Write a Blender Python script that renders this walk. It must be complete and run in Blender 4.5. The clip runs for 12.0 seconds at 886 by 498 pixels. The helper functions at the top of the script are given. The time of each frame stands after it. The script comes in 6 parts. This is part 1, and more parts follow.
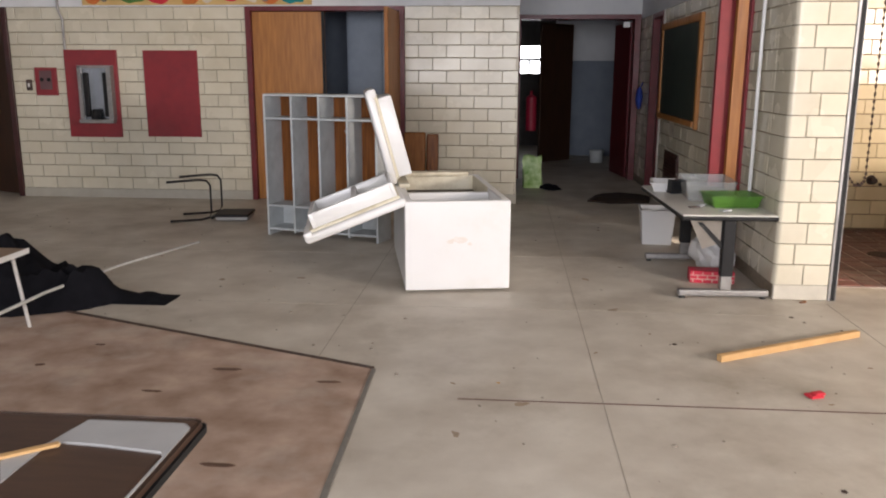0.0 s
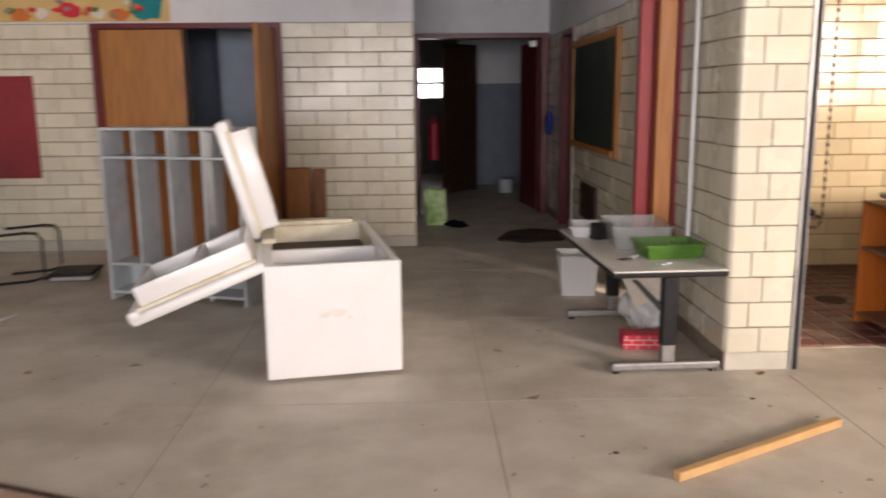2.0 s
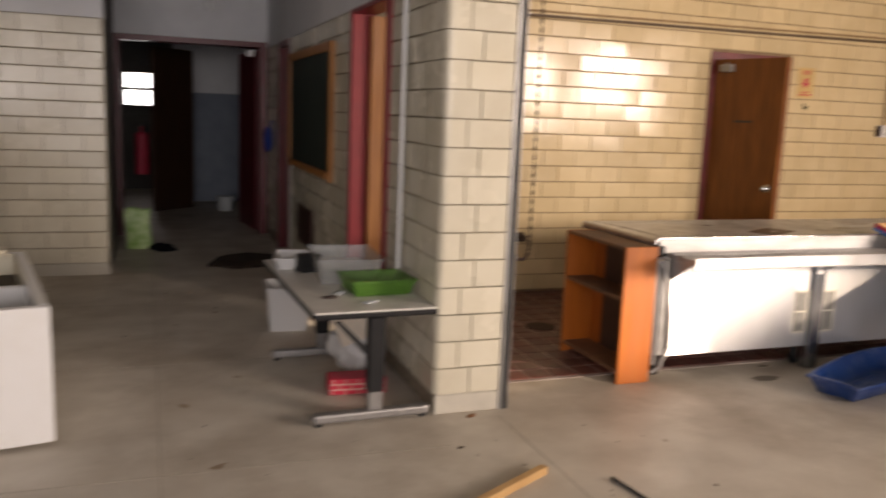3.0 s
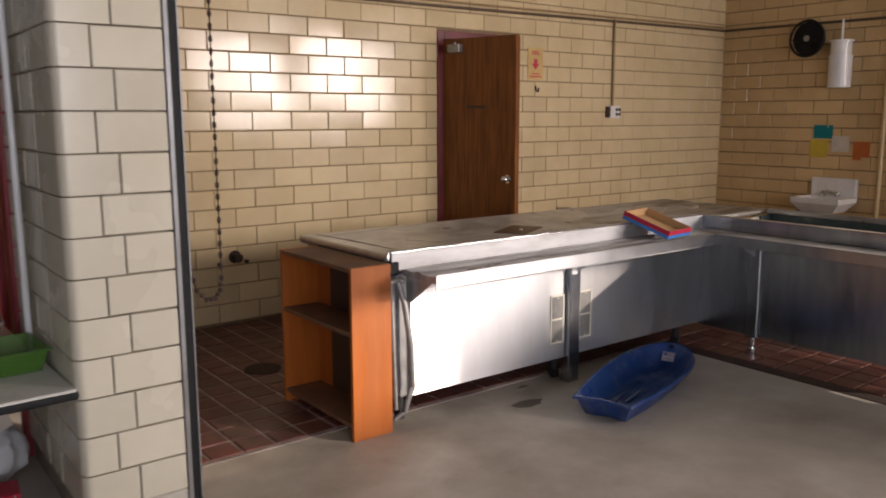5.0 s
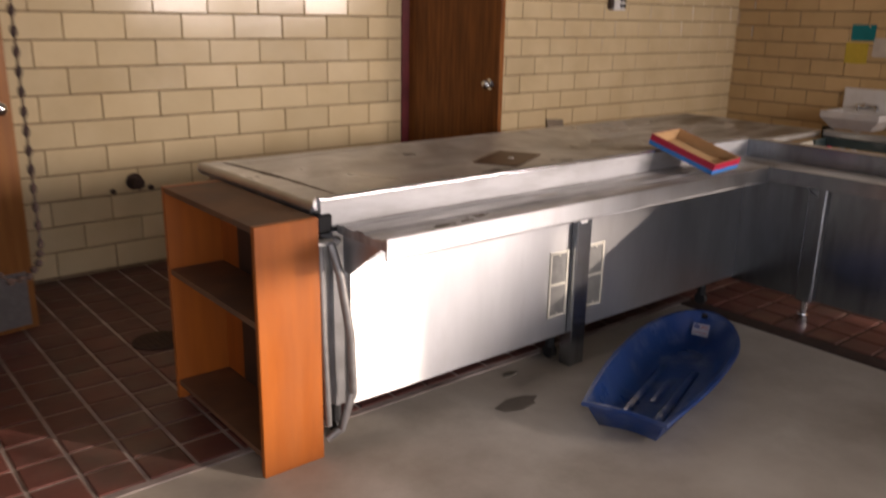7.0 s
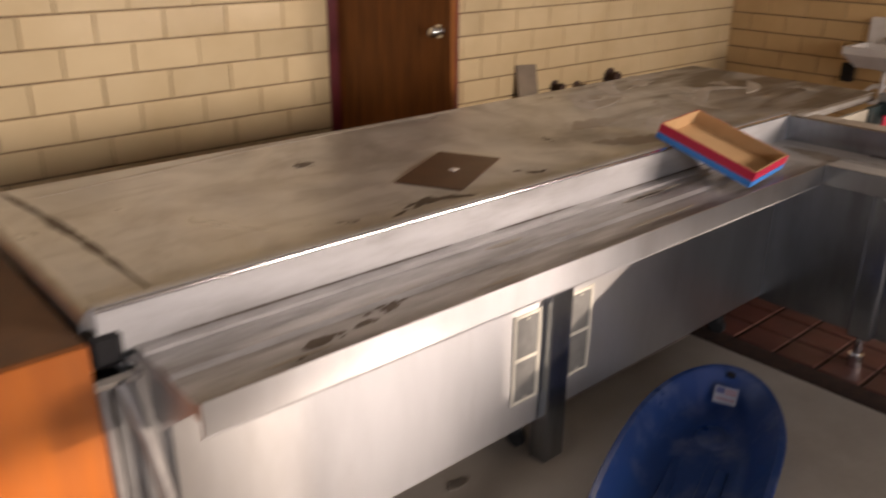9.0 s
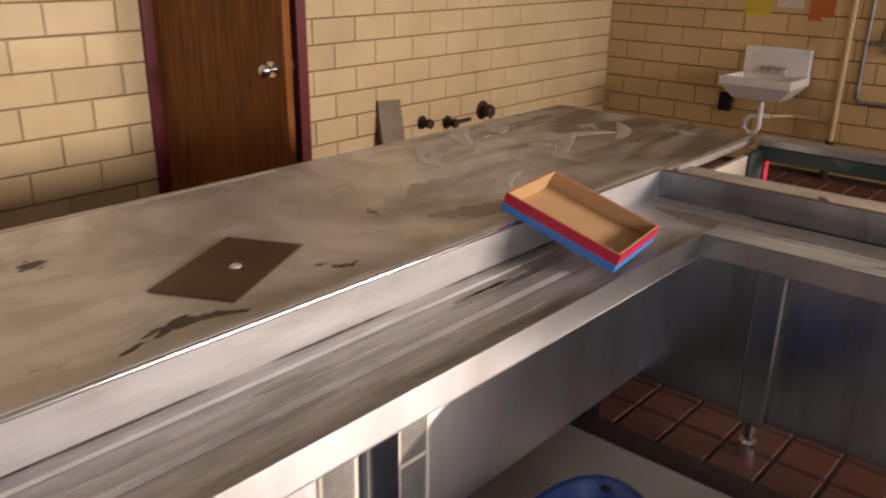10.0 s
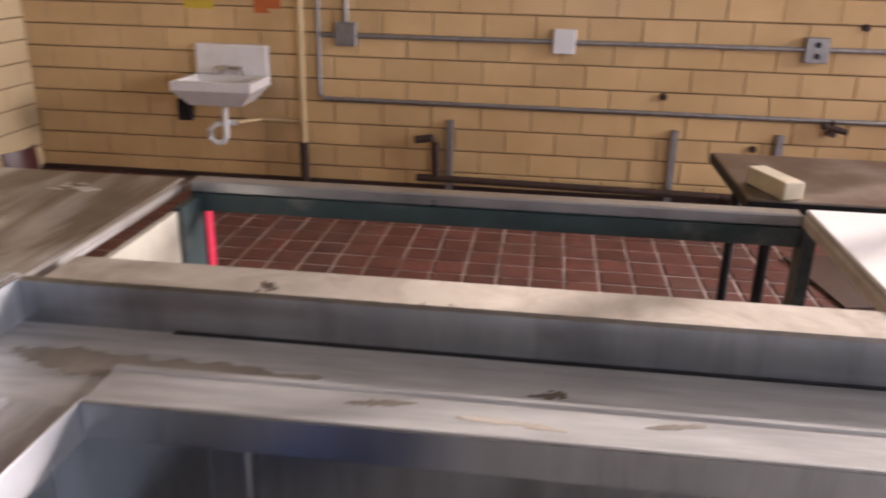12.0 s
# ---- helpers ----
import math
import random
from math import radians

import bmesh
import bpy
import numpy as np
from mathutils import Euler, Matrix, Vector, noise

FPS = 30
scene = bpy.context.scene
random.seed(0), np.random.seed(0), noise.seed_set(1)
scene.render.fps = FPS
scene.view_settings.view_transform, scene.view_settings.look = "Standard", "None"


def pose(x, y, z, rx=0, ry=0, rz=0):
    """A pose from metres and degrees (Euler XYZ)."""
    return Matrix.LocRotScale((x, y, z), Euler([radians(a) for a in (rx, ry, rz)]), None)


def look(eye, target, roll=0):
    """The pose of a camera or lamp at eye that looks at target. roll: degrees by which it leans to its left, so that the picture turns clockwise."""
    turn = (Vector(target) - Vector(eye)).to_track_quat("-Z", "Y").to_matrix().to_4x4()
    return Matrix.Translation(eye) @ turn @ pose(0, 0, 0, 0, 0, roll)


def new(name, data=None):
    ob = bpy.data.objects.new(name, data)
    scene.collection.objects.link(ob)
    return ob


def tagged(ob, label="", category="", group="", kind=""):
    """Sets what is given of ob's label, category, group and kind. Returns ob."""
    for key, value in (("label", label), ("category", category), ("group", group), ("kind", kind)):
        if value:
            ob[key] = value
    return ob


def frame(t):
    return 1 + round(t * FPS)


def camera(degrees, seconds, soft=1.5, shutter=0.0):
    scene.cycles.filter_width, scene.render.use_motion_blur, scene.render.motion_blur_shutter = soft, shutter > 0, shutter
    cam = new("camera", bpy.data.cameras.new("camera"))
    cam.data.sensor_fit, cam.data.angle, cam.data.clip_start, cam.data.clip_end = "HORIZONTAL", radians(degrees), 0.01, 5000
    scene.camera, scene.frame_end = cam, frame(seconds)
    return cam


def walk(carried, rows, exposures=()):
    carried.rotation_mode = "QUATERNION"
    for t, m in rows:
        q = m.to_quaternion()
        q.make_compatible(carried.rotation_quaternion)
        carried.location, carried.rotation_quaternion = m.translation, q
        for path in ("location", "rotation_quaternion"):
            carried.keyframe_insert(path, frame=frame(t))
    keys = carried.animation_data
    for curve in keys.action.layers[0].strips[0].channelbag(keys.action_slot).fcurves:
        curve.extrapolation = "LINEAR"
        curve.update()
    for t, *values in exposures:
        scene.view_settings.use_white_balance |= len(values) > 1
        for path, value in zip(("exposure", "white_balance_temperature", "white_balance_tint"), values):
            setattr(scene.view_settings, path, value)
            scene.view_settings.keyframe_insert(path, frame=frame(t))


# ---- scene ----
cam = camera(57.4, 12.0, 1.9, 0.5)
PATH = [
    (0, (0.403, -0.242, 1.438), (0.248, 1.706, 1.011), 0.2),
    (0.5, (0.438, 0.015, 1.431), (0.234, 1.966, 1.044), -0.3),
    (1, (0.514, 0.321, 1.438), (0.244, 2.275, 1.105), 0.2),
    (1.5, (0.519, 0.625, 1.448), (0.342, 2.589, 1.118), 1.5),
    (2, (0.531, 0.928, 1.449), (0.588, 2.893, 1.077), -0.5),
    (2.5, (0.682, 1.213, 1.446), (1.023, 3.153, 1.099), -0.6),
    (3, (0.83, 1.396, 1.476), (1.51, 3.248, 1.146), 2.3),
    (3.5, (1.011, 1.671, 1.471), (2.052, 3.357, 1.199), 0.1),
    (3.7, (1.059, 1.749, 1.478), (2.178, 3.382, 1.2), -0.7),
    (5.3, (1.651, 2.362, 1.43), (2.886, 3.899, 1.093), -0.2),
    (5.5, (1.726, 2.462, 1.439), (2.995, 3.969, 1.093), -0.3),
    (6, (1.929, 2.68, 1.413), (3.216, 4.16, 1.024), 0.1),
    (6.5, (2.142, 2.874, 1.416), (3.349, 4.4, 0.951), 0.9),
    (7, (2.324, 3.181, 1.366), (3.549, 4.66, 0.808), 1.1),
    (7.2, (2.394, 3.295, 1.342), (3.654, 4.714, 0.71), 0.7),
    (8.8, (3.062, 3.837, 1.414), (4.213, 5.279, 0.642), 0.5),
    (9, (3.173, 3.933, 1.43), (4.398, 5.326, 0.682), 0.4),
    (9.5, (3.419, 4.065, 1.42), (4.776, 5.348, 0.705), 0.1),
    (10, (3.705, 4.155, 1.433), (5.11, 5.395, 0.733), 0.9),
    (10.5, (3.939, 4.273, 1.417), (5.436, 5.41, 0.733), 0.7),
    (11, (4.177, 4.392, 1.43), (5.866, 5.232, 0.766), 0.5),
    (11.5, (4.412, 4.359, 1.41), (6.222, 4.868, 0.729), 1.2),
    (12, (4.64, 4.298, 1.394), (6.501, 4.524, 0.697), 1.3),
]
walk(cam, [(t, look(eye, target, roll)) for t, eye, target, roll in PATH], ((0.0, 0.95, 6600, 16), (2.0, 0.9, 7000, 20), (2.5, 0.66, 7200, 20), (3.0, 0.28, 7400, 21), (3.5, -0.02, 7150, 20), (5.5, -0.16, 6350, 20), (7.0, -0.1, 6550, 22), (9.0, 0.15, 6900, 22), (10.5, 0.48, 6900, 24), (11.0, 0.7, 6700, 25), (11.5, 0.82, 6350, 25), (12.0, 0.95, 5950, 23)))

# ---- world, sun and windows' light ----
world = bpy.data.worlds.new("world")
scene.world = world
world.use_nodes = True
wn = world.node_tree
sky = wn.nodes.new("ShaderNodeTexSky")
sky.sky_type, sky.sun_disc = "NISHITA", False
SUN_EL, SUN_AZ = 15.0, 145.0          # degrees; azimuth clockwise from +y
sky.sun_elevation, sky.sun_rotation = radians(SUN_EL), radians(SUN_AZ)
wn.links.new(sky.outputs[0], wn.nodes["Background"].inputs[0])
wn.nodes["Background"].inputs[1].default_value = 0.07
sun = new("sun", bpy.data.lights.new("sun", "SUN"))
sun.data.energy, sun.data.angle, sun.data.color = 5.0, radians(0.8), (1.0, 0.87, 0.70)
sd = Vector((math.sin(radians(SUN_AZ)) * math.cos(radians(SUN_EL)), math.cos(radians(SUN_AZ)) * math.cos(radians(SUN_EL)), math.sin(radians(SUN_EL))))
sun.matrix_basis = look(sd * 30, (0, 0, 0))


def window_light(name, at, target, w, h, watts, col):
    """The sky's light, standing in a window's opening."""
    d = bpy.data.lights.new(name, "AREA")
    d.shape, d.size, d.size_y, d.energy, d.color = "RECTANGLE", w, h, watts, col
    ob = new(name, d)
    ob.matrix_basis = look(at, target)
    return ob


window_light("window_light_south", (0.2, -3.45, 1.85), (0.2, 4, 1.0), 6.4, 1.9, 290, (0.93, 0.96, 1.0))
for wa, wb_, watts in ((6.95, 8.5, 190), (9.04, 10.5, 180)):
    window_light("window_light_kitchen", ((wa + wb_) / 2, -1.42, 2.13), ((wa + wb_) / 2 - 4.0, 3.9, 0.2), wb_ - wa, 1.3, watts, (1.0, 0.91, 0.80)).data.spread = radians(132)

window_light("window_light_west", (-8.3, 2.9, 1.85), (4, 3.2, 1.2), 0.6, 1.9, 22, (0.90, 0.95, 1.0))

# ---- materials ----


def mk(name, c1, c2=None, scale=8.0, rough=0.6, metal=0.0, bump=0.0, bscale=60.0, stain=None, sscale=1.5, samt=0.5, vary=0.0, rvar=0.0, coat=0.0, stretch=(1, 1, 1), detail=6.0, world_space=True, spec=0.5, bstretch=None):
    """A procedural surface: two colours mixed by fine noise, stains at a larger scale, relief and uneven gloss."""
    m = bpy.data.materials.new(name)
    m.use_nodes = True
    t = m.node_tree
    N, L = t.nodes, t.links
    b = N["Principled BSDF"]
    b.inputs["Metallic"].default_value, b.inputs["Roughness"].default_value = metal, rough
    b.inputs["Coat Weight"].default_value, b.inputs["Coat Roughness"].default_value = coat, 0.08
    b.inputs["Specular IOR Level"].default_value = spec
    if world_space:
        src = N.new("ShaderNodeNewGeometry").outputs["Position"]
    else:
        src = N.new("ShaderNodeTexCoord").outputs["Object"]
    mp = N.new("ShaderNodeMapping")
    mp.inputs["Scale"].default_value = stretch
    L.new(src, mp.inputs[0])

    def nz(sc, det=detail, rg=0.55):
        n = N.new("ShaderNodeTexNoise")
        n.inputs["Scale"].default_value, n.inputs["Detail"].default_value, n.inputs["Roughness"].default_value = sc, det, rg
        L.new(mp.outputs[0], n.inputs["Vector"])
        return n.outputs["Fac"]

    def ramp(f, a, z):
        r = N.new("ShaderNodeMapRange")
        r.inputs[1].default_value, r.inputs[2].default_value = a, z
        L.new(f, r.inputs[0])
        return r.outputs[0]

    def mix(f, a, c):
        x = N.new("ShaderNodeMix")
        x.data_type = "RGBA"
        for sock, v in ((x.inputs[0], f), (x.inputs[6], a), (x.inputs[7], c)):
            if isinstance(v, (tuple, list)):
                sock.default_value = (*v, 1.0)
            elif isinstance(v, float):
                sock.default_value = v
            else:
                L.new(v, sock)
        return x.outputs[2]

    c2 = c2 or tuple(v * 0.8 for v in c1)
    col = mix(ramp(nz(scale), 0.3, 0.7), c1, c2)
    if stain:
        fac = N.new("ShaderNodeMath")
        fac.operation = "MULTIPLY"
        L.new(ramp(nz(sscale, 8.0, 0.65), 0.5, 0.72), fac.inputs[0])
        fac.inputs[1].default_value = samt
        col = mix(fac.outputs[0], col, stain)
    if vary:
        oi = N.new("ShaderNodeObjectInfo")
        hs = N.new("ShaderNodeHueSaturation")
        r = N.new("ShaderNodeMapRange")
        r.inputs[3].default_value, r.inputs[4].default_value = 1 - vary, 1 + vary
        L.new(oi.outputs["Random"], r.inputs[0])
        L.new(r.outputs[0], hs.inputs["Value"])
        L.new(col, hs.inputs["Color"])
        col = hs.outputs[0]
    L.new(col, b.inputs["Base Color"])
    if rvar:
        r = N.new("ShaderNodeMapRange")
        r.inputs[1].default_value, r.inputs[2].default_value, r.inputs[3].default_value, r.inputs[4].default_value = 0.3, 0.7, max(0.03, rough - rvar), min(1.0, rough + rvar)
        L.new(nz(scale * 0.6), r.inputs[0])
        L.new(r.outputs[0], b.inputs["Roughness"])
    if bump:
        bp = N.new("ShaderNodeBump")
        bp.inputs["Strength"].default_value, bp.inputs["Distance"].default_value = bump, 0.01
        h = nz(bscale)
        if bstretch:
            m2 = N.new("ShaderNodeMapping")
            m2.inputs["Scale"].default_value = bstretch
            L.new(src, m2.inputs[0])
            L.new(m2.outputs[0], h.node.inputs["Vector"])
        L.new(h, bp.inputs["Height"])
        L.new(bp.outputs[0], b.inputs["Normal"])
    return m


def glow(name, c, s):
    m = bpy.data.materials.new(name)
    m.use_nodes = True
    b = m.node_tree.nodes["Principled BSDF"]
    b.inputs["Base Color"].default_value = (*c, 1)
    b.inputs["Emission Color"].default_value, b.inputs["Emission Strength"].default_value = (*c, 1), s
    return m


def clear(name, c, rough=0.05, alpha=0.35):
    """Thin translucent plastic or glass."""
    m = bpy.data.materials.new(name)
    m.use_nodes = True
    b = m.node_tree.nodes["Principled BSDF"]
    b.inputs["Base Color"].default_value, b.inputs["Roughness"].default_value, b.inputs["Alpha"].default_value = (*c, 1), rough, alpha
    return m


TILE = mk("glazed_tile", (0.65, 0.52, 0.315), (0.58, 0.45, 0.26), 3, 0.16, bump=0.05, bscale=7, stain=(0.40, 0.31, 0.18), sscale=1.3, samt=0.35, vary=0.08, rvar=0.06, detail=4, spec=0.36)
TILETAN = mk("glazed_tan_tile", (0.67, 0.47, 0.235), (0.59, 0.40, 0.19), 3, 0.16, bump=0.05, bscale=7, stain=(0.42, 0.29, 0.14), sscale=1.3, samt=0.35, vary=0.08, rvar=0.06, detail=4)
TILEH = mk("glazed_tile_hall", (0.63, 0.59, 0.48), (0.57, 0.525, 0.41), 3, 0.25, bump=0.05, bscale=7, stain=(0.42, 0.36, 0.25), sscale=1.3, samt=0.35, vary=0.06, rvar=0.08, detail=4)
MORTAR = mk("mortar", (0.26, 0.18, 0.105), (0.17, 0.115, 0.065), 30, 0.9, bump=0.2)
MORTARH = mk("mortar_hall", (0.27, 0.22, 0.16), (0.18, 0.145, 0.105), 30, 0.9, bump=0.2)
PAINT = mk("white_wall_paint", (0.70, 0.71, 0.73), (0.64, 0.65, 0.68), 5, 0.75, bump=0.1, bscale=40, stain=(0.5, 0.48, 0.45), samt=0.35)
CEIL = mk("ceiling_paint", (0.42, 0.41, 0.39), (0.34, 0.33, 0.31), 4, 0.85, bump=0.15, stain=(0.35, 0.3, 0.24), samt=0.4)
CONC = mk("worn_floor", (0.62, 0.575, 0.50), (0.45, 0.40, 0.335), 2.6, 0.55, bump=0.12, bscale=45, stain=(0.27, 0.22, 0.16), sscale=0.9, samt=0.75, rvar=0.14, detail=12)
QUARRY = mk("quarry_tile", (0.155, 0.052, 0.040), (0.095, 0.036, 0.030), 7, 0.5, bump=0.15, bscale=50, stain=(0.10, 0.078, 0.068), sscale=2.2, samt=0.6, vary=0.22, rvar=0.12)
GROUT = mk("grout", (0.52, 0.44, 0.40), (0.24, 0.18, 0.16), 5, 0.9, bump=0.3, stain=(0.09, 0.065, 0.055), sscale=0.9, samt=0.85)
RED = mk("red_paint", (0.26, 0.022, 0.03), (0.21, 0.018, 0.026), 9, 0.4, bump=0.05, stain=(0.16, 0.03, 0.03), samt=0.4)
MAROON = mk("maroon_frame_paint", (0.15, 0.014, 0.02), (0.10, 0.012, 0.016), 9, 0.38, bump=0.05)
DARKRED = mk("dark_maroon_paint", (0.055, 0.012, 0.012), (0.035, 0.01, 0.01), 9, 0.4)
OAK = mk("oak_veneer", (0.36, 0.15, 0.04), (0.24, 0.09, 0.022), 6, 0.5, bump=0.06, bscale=30, stretch=(6, 6, 0.5), rvar=0.08, spec=0.3)
OAKLIGHT = mk("pale_oak_veneer", (0.44, 0.185, 0.04), (0.28, 0.105, 0.022), 6, 0.4, bump=0.06, stretch=(6, 6, 0.5), rvar=0.08)
DOORWOOD = mk("door_veneer", (0.27, 0.095, 0.020), (0.12, 0.038, 0.009), 7, 0.42, bump=0.06, bscale=30, stretch=(7, 7, 0.4), rvar=0.08, spec=0.3)
DARKWOOD = mk("dark_door_veneer", (0.06, 0.025, 0.012), (0.03, 0.014, 0.008), 6, 0.45, stretch=(6, 6, 0.5))
ORANGE = mk("orange_laminate", (0.42, 0.115, 0.014), (0.33, 0.085, 0.011), 5, 0.4, bump=0.04, stretch=(5, 5, 0.6), stain=(0.28, 0.11, 0.035), samt=0.3, rvar=0.06)
ORANGEIN = mk("worn_wood_shelf", (0.20, 0.10, 0.05), (0.13, 0.065, 0.035), 6, 0.65, bump=0.08, stain=(0.12, 0.09, 0.07), samt=0.7)
BROWNP = mk("dark_hardboard", (0.06, 0.035, 0.025), (0.045, 0.026, 0.02), 20, 0.55)
STEEL = mk("brushed_steel", (0.60, 0.605, 0.61), (0.50, 0.505, 0.51), 3, 0.36, 1.0, stain=(0.36, 0.34, 0.32), sscale=2.0, samt=0.4, detail=4, stretch=(2, 2, 0.5))
sb = STEEL.node_tree.nodes["Principled BSDF"]
sb.inputs["Anisotropic"].default_value, sb.inputs["Anisotropic Rotation"].default_value = 0.92, 0.25
tn = STEEL.node_tree.nodes.new("ShaderNodeTangent")
tn.direction_type = "UV_MAP"
STEEL.node_tree.links.new(tn.outputs[0], sb.inputs["Tangent"])
# Stained steel, coloured darker for the dim room it mirrors.
STEELSHADE = mk("stained_shade_steel", (0.41, 0.435, 0.475), (0.28, 0.30, 0.33), 4, 0.24, 1.0, stain=(0.15, 0.15, 0.155), sscale=3, samt=0.6, stretch=(3, 3, 0.6))
GRIME = mk("brown_grime_film", (0.58, 0.53, 0.455), (0.34, 0.295, 0.24), 3.5, 0.45, stain=(0.26, 0.21, 0.165), sscale=5, samt=0.7, rvar=0.1, detail=10)
for nd in GRIME.node_tree.nodes:
    if nd.bl_idname == "ShaderNodeTexNoise":
        nd.inputs["Distortion"].default_value = 1.8
VENTPAINT = mk("cream_vent_paint", (0.60, 0.58, 0.50), (0.50, 0.48, 0.41), 14, 0.5)
VENTGREY = mk("grey_vent_mesh", (0.20, 0.20, 0.19), (0.14, 0.14, 0.135), 30, 0.6)
DIRTYCREAM = mk("dirty_cream_panel", (0.48, 0.45, 0.36), (0.36, 0.33, 0.26), 6, 0.55, stain=(0.22, 0.18, 0.13), sscale=5, samt=0.6)
TRAYB = mk("streaked_rail_steel", (0.58, 0.58, 0.57), (0.36, 0.36, 0.355), 5, 0.40, 0.35, stain=(0.20, 0.18, 0.16), sscale=2.2, samt=0.5, rvar=0.06, detail=8, stretch=(7, 0.9, 1))
TRAY = mk("dusty_rail_steel", (0.54, 0.54, 0.545), (0.33, 0.325, 0.32), 7, 0.47, 0.5, bump=0.02, bscale=40, stain=(0.10, 0.085, 0.07), sscale=3, samt=0.6, rvar=0.08, detail=9, stretch=(0.8, 5, 1))
LEDGE = mk("scuffed_ledge_steel", (0.60, 0.605, 0.61), (0.46, 0.46, 0.46), 6, 0.46, 0.7, stain=(0.30, 0.28, 0.25), sscale=3, samt=0.4, rvar=0.08, stretch=(0.7, 5, 3))
STEELDULL = mk("dusty_steel", (0.55, 0.56, 0.57), (0.42, 0.425, 0.43), 6, 0.32, 0.85, bump=0.02, bscale=40, stain=(0.16, 0.145, 0.13), sscale=3.2, samt=0.5, rvar=0.06)
TOP = mk("dusty_counter_top", (0.70, 0.70, 0.68), (0.52, 0.515, 0.49), 4, 0.40, 0.5, bump=0.08, bscale=30, stain=(0.22, 0.195, 0.165), sscale=1.7, samt=0.65, rvar=0.14, detail=9)
for nd in TOP.node_tree.nodes:
    if nd.bl_idname == "ShaderNodeTexNoise":
        nd.inputs["Distortion"].default_value = 1.4
# Brown grime that deepens along x, partly standing for the dimmer far end.
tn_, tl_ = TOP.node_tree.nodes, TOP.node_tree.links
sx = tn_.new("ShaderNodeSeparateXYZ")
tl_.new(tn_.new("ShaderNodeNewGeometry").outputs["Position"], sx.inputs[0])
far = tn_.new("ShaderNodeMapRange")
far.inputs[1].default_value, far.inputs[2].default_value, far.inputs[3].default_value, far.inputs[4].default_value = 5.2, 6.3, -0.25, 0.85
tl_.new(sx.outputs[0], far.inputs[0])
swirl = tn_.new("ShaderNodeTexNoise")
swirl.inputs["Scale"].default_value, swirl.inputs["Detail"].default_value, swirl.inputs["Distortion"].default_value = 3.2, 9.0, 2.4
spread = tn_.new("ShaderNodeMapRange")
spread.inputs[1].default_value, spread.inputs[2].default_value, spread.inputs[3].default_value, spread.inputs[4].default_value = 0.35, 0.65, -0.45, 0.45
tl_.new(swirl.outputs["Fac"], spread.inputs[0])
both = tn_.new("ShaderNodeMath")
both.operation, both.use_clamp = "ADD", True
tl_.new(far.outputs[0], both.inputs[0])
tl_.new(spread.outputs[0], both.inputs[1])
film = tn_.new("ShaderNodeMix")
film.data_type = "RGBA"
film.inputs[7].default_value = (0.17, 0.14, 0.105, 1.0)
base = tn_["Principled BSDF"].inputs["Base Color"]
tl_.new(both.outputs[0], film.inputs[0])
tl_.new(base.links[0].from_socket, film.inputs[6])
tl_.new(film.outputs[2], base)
WHITE = mk("white_enamel", (0.74, 0.74, 0.745), (0.70, 0.70, 0.695), 3, 0.28, stain=(0.62, 0.58, 0.5), sscale=3, samt=0.25, coat=0.2)
YELLOWED = mk("yellowed_plastic", (0.66, 0.62, 0.50), (0.58, 0.53, 0.40), 4, 0.45, stain=(0.25, 0.17, 0.08), sscale=4, samt=0.5)
GREYPAINT = mk("grey_locker_paint", (0.56, 0.59, 0.60), (0.47, 0.50, 0.51), 8, 0.5, bump=0.06, stain=(0.25, 0.25, 0.24), sscale=5, samt=0.4)
BLACK = mk("black_metal", (0.014, 0.014, 0.015), (0.010, 0.010, 0.011), 20, 0.55, spec=0.25)
RUBBER = mk("black_rubber", (0.015, 0.015, 0.016), (0.022, 0.022, 0.022), 20, 0.7)
CLOTH = mk("black_cloth", (0.006, 0.006, 0.008), (0.010, 0.010, 0.013), 14, 0.95, bump=0.3, bscale=25, spec=0.08)
BLUE = mk("blue_plastic", (0.010, 0.050, 0.21), (0.008, 0.038, 0.165), 6, 0.33, bump=0.05, stain=(0.16, 0.20, 0.32), sscale=7, samt=0.6, rvar=0.1)
CARD = mk("cardboard", (0.50, 0.31, 0.15), (0.44, 0.27, 0.125), 12, 0.8, bump=0.06, stretch=(1, 1, 1))
CARDRED = mk("red_print", (0.52, 0.02, 0.06), (0.45, 0.02, 0.05), 12, 0.45)
CARDBLUE = mk("blue_print", (0.03, 0.22, 0.62), (0.03, 0.18, 0.52), 12, 0.45)
PORC = mk("porcelain", (0.78, 0.76, 0.74), (0.72, 0.70, 0.67), 4, 0.18, stain=(0.45, 0.40, 0.33), sscale=6, samt=0.3)
CHROME = mk("chrome", (0.75, 0.75, 0.76), (0.65, 0.65, 0.66), 20, 0.15, 1.0)
PIPE = mk("cream_pipe_paint", (0.56, 0.42, 0.22), (0.48, 0.35, 0.17), 12, 0.5)
GALV = mk("galvanised_steel", (0.36, 0.35, 0.34), (0.26, 0.25, 0.245), 25, 0.45, 0.7)
CONDUIT = mk("brown_conduit_paint", (0.13, 0.085, 0.05), (0.09, 0.058, 0.034), 14, 0.5)
TANPIPE = mk("tan_conduit_paint", (0.34, 0.225, 0.11), (0.27, 0.175, 0.085), 14, 0.5)
RUST = mk("rusty_iron", (0.06, 0.03, 0.02), (0.03, 0.018, 0.014), 30, 0.85, bump=0.3)
TEALFRAME = mk("dark_green_frame", (0.035, 0.06, 0.06), (0.02, 0.035, 0.036), 10, 0.45, stain=(0.3, 0.3, 0.28), sscale=5, samt=0.4)
